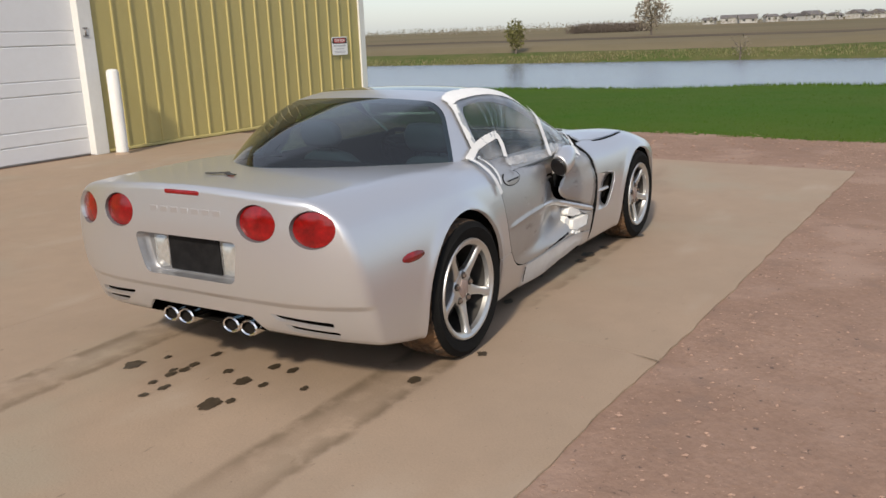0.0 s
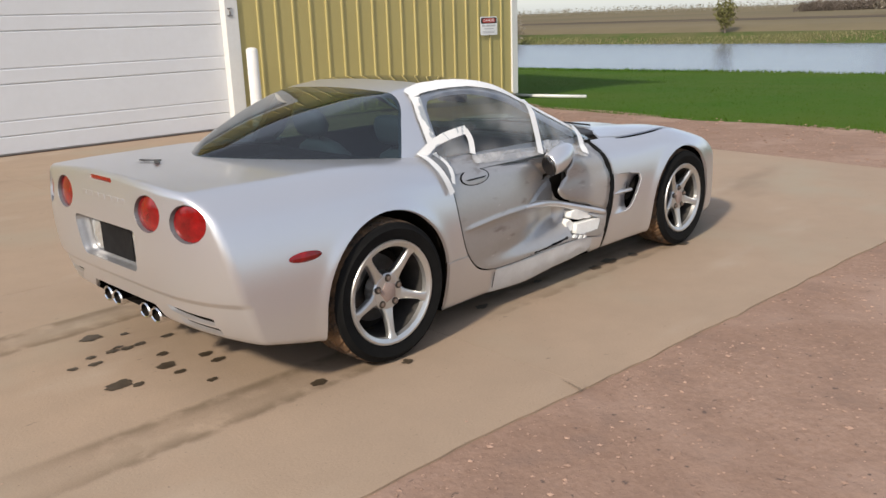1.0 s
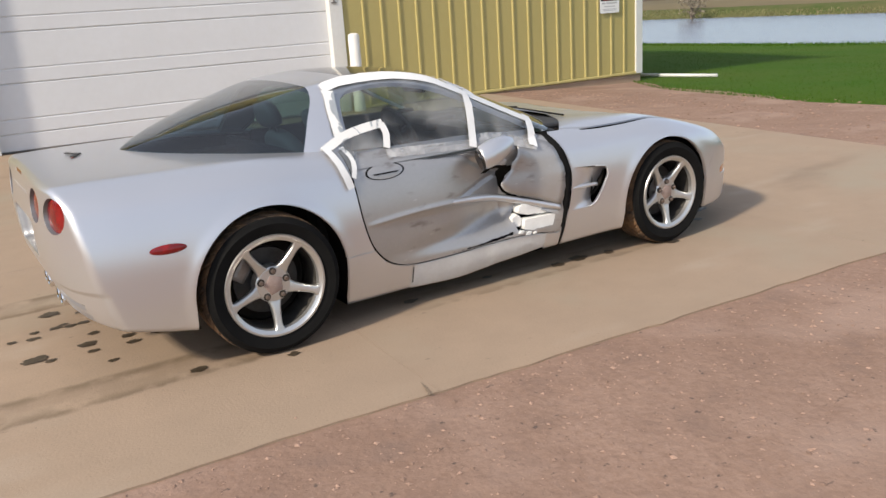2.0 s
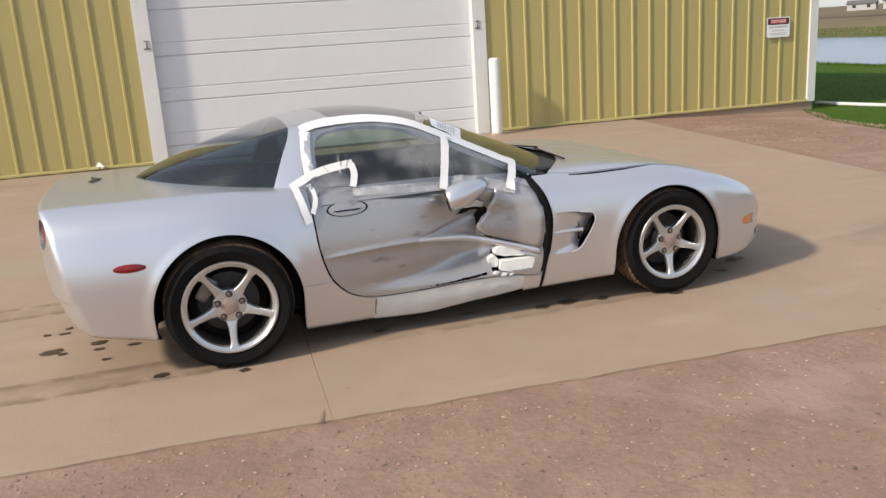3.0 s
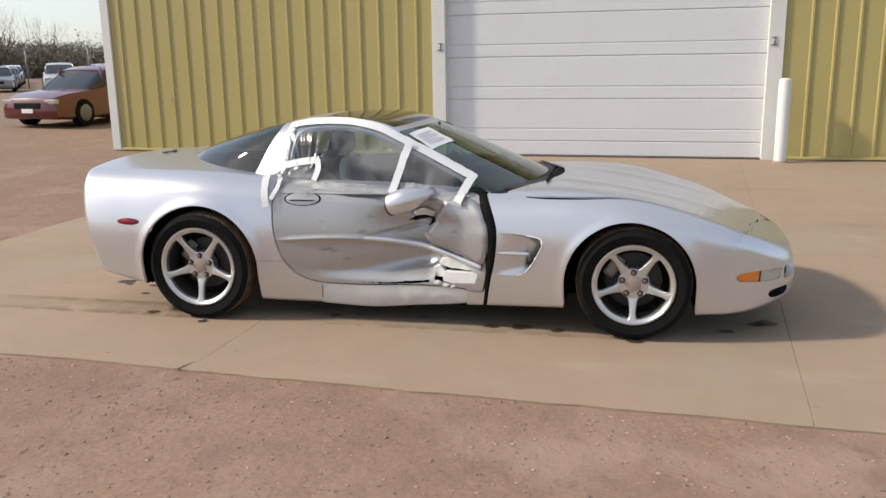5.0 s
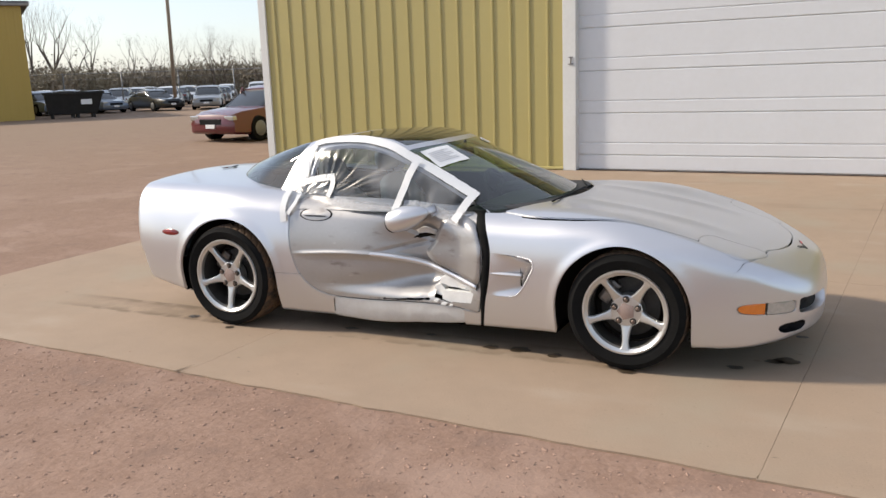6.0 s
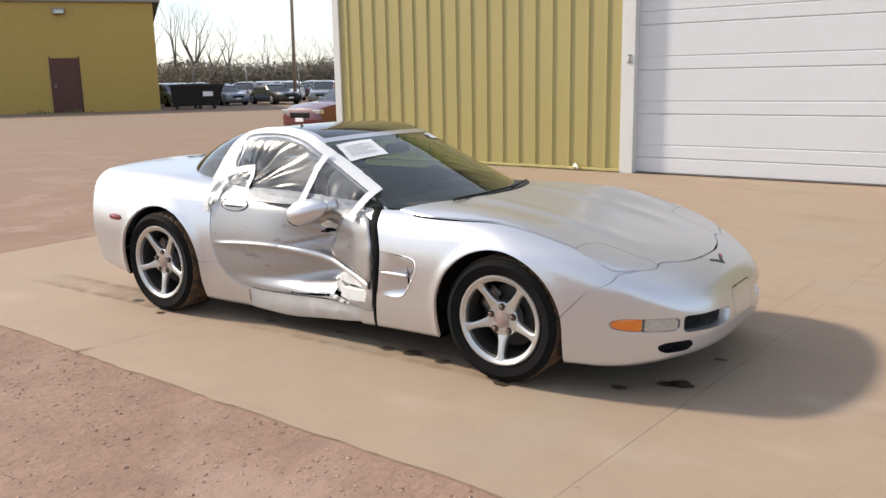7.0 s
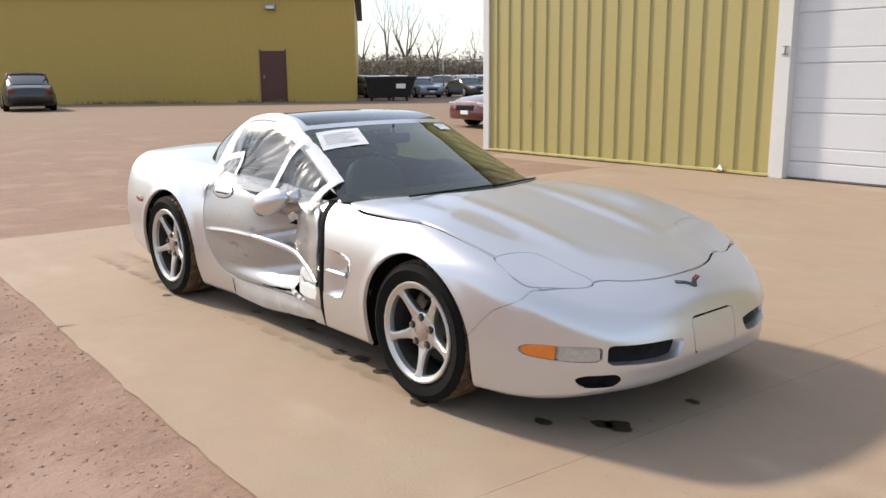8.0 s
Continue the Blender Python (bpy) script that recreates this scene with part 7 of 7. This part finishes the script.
def leafy(x, y, h, w, seed, label, count=900, mat=LEAF):
    r = np.random.default_rng(seed)
    t = tagged(new("field_tree"), label, "tree", "field trees")
    z = float(ground_height(x, y))
    t.location = (x, y, z - .05)
    bm = bmesh.new()
    add_tube(bm, (0, 0, 0), (.05, 0, h * .5), h * .03, h * .015, 7, False)
    for k in range(7):
        a = k * 2.4
        add_tube(bm, (.02, 0, h * (.2 + .04 * k)), (w * .4 * math.cos(a), w * .4 * math.sin(a), h * (.5 + .06 * k)), h * .012, h * .005, 5, False)
    part("trunk", bm, BARK, t)
    V, F = [], []
    for k in range(count):
        d = r.normal(0, 1, 3)
        d /= np.linalg.norm(d)
        q = d * r.random() ** .4 * np.array([w / 2, w / 2, h * .42]) * (1 + .3 * noise.noise((d[0] * 2, d[1] * 2, d[2] * 2 + seed)))
        c = q + np.array([0, 0, h * .56])
        i = len(V)
        V += [tuple(c + e) for e in r.normal(0, h * .028, (3, 3))]
        F.append((i, i + 1, i + 2))
    part("crown", mesh_of(V, F), mat, t)


leafy(60.0, 28.6, 2.9, 1.7, 1, "small dense tree on the pond's far bank", 1100)
leafy(119.5, 35.6, 5.6, 5.0, 2, "pale budding tree in the field", 1300, TWIG)
leafy(46.4 + 9, 40.5 + 6, 3.2, 2.4, 3, "thin bare shrub on the pond's far bank", 300, TWIG)
leafy(57.5, 48.5, 3.4, 2.6, 5, "thin bare shrub on the pond's far bank", 320, TWIG)
leafy(57.0, 10.0, 1.9, 1.6, 4, "thin bare shrub on the pond's far bank", 120, TWIG)
brush("hedgerow", 2000, lambda: (lambda k: (189 + 9.5 * k + rng.normal(0, 1.5), 78.2 - 28.3 * k + rng.normal(0, 1.2)))(.08 + .52 * rng.random()), 2.4, "dark hedgerow across the field", BARK, .3, 8)
brush("skyline_trees", 2600, lambda: (rng.uniform(300, 420), rng.uniform(-160, 320)), 3.6, "broken line of trees on the skyline", FARWOOD, .6)


def far_house(x, y, w, d, h, deg):
    c = tagged(new("far_house"), "small pale house on the skyline", "house", "far houses")
    c.matrix_world = Matrix.Translation((x, y, float(ground_height(x, y)))) @ Matrix.Rotation(radians(deg), 4, "Z")
    part("wall", box((-w / 2, -d / 2, 0), (w / 2, d / 2, h)), HOUSE, c)
    part("roof", extruded([(-w / 2 - .3, h), (0, h + w * .22), (w / 2 + .3, h), (w / 2 + .3, h - .15), (-w / 2 - .3, h - .15)], -d / 2 - .3, d / 2 + .3), SHINGLE, c)
    for k in (-.25, .25):
        part("window", box((-w / 2 - .04, d * k - .5, h * .4), (-w / 2 - .002, d * k + .5, h * .8)), CARGLASS, c)


for k in range(9):
    far_house(345 + 1.3 * k + 6 * math.sin(k * 2.1), 82 - 7.4 * k, 4 + 1.5 * (k % 3), 4.5 + 2 * ((k * 2) % 3), 1.7 + .4 * (k % 2), 10 * k)
far_house(212, 203, 7, 9, 2.4, 20)
far_house(205, 212, 5, 8, 2.0, 40)
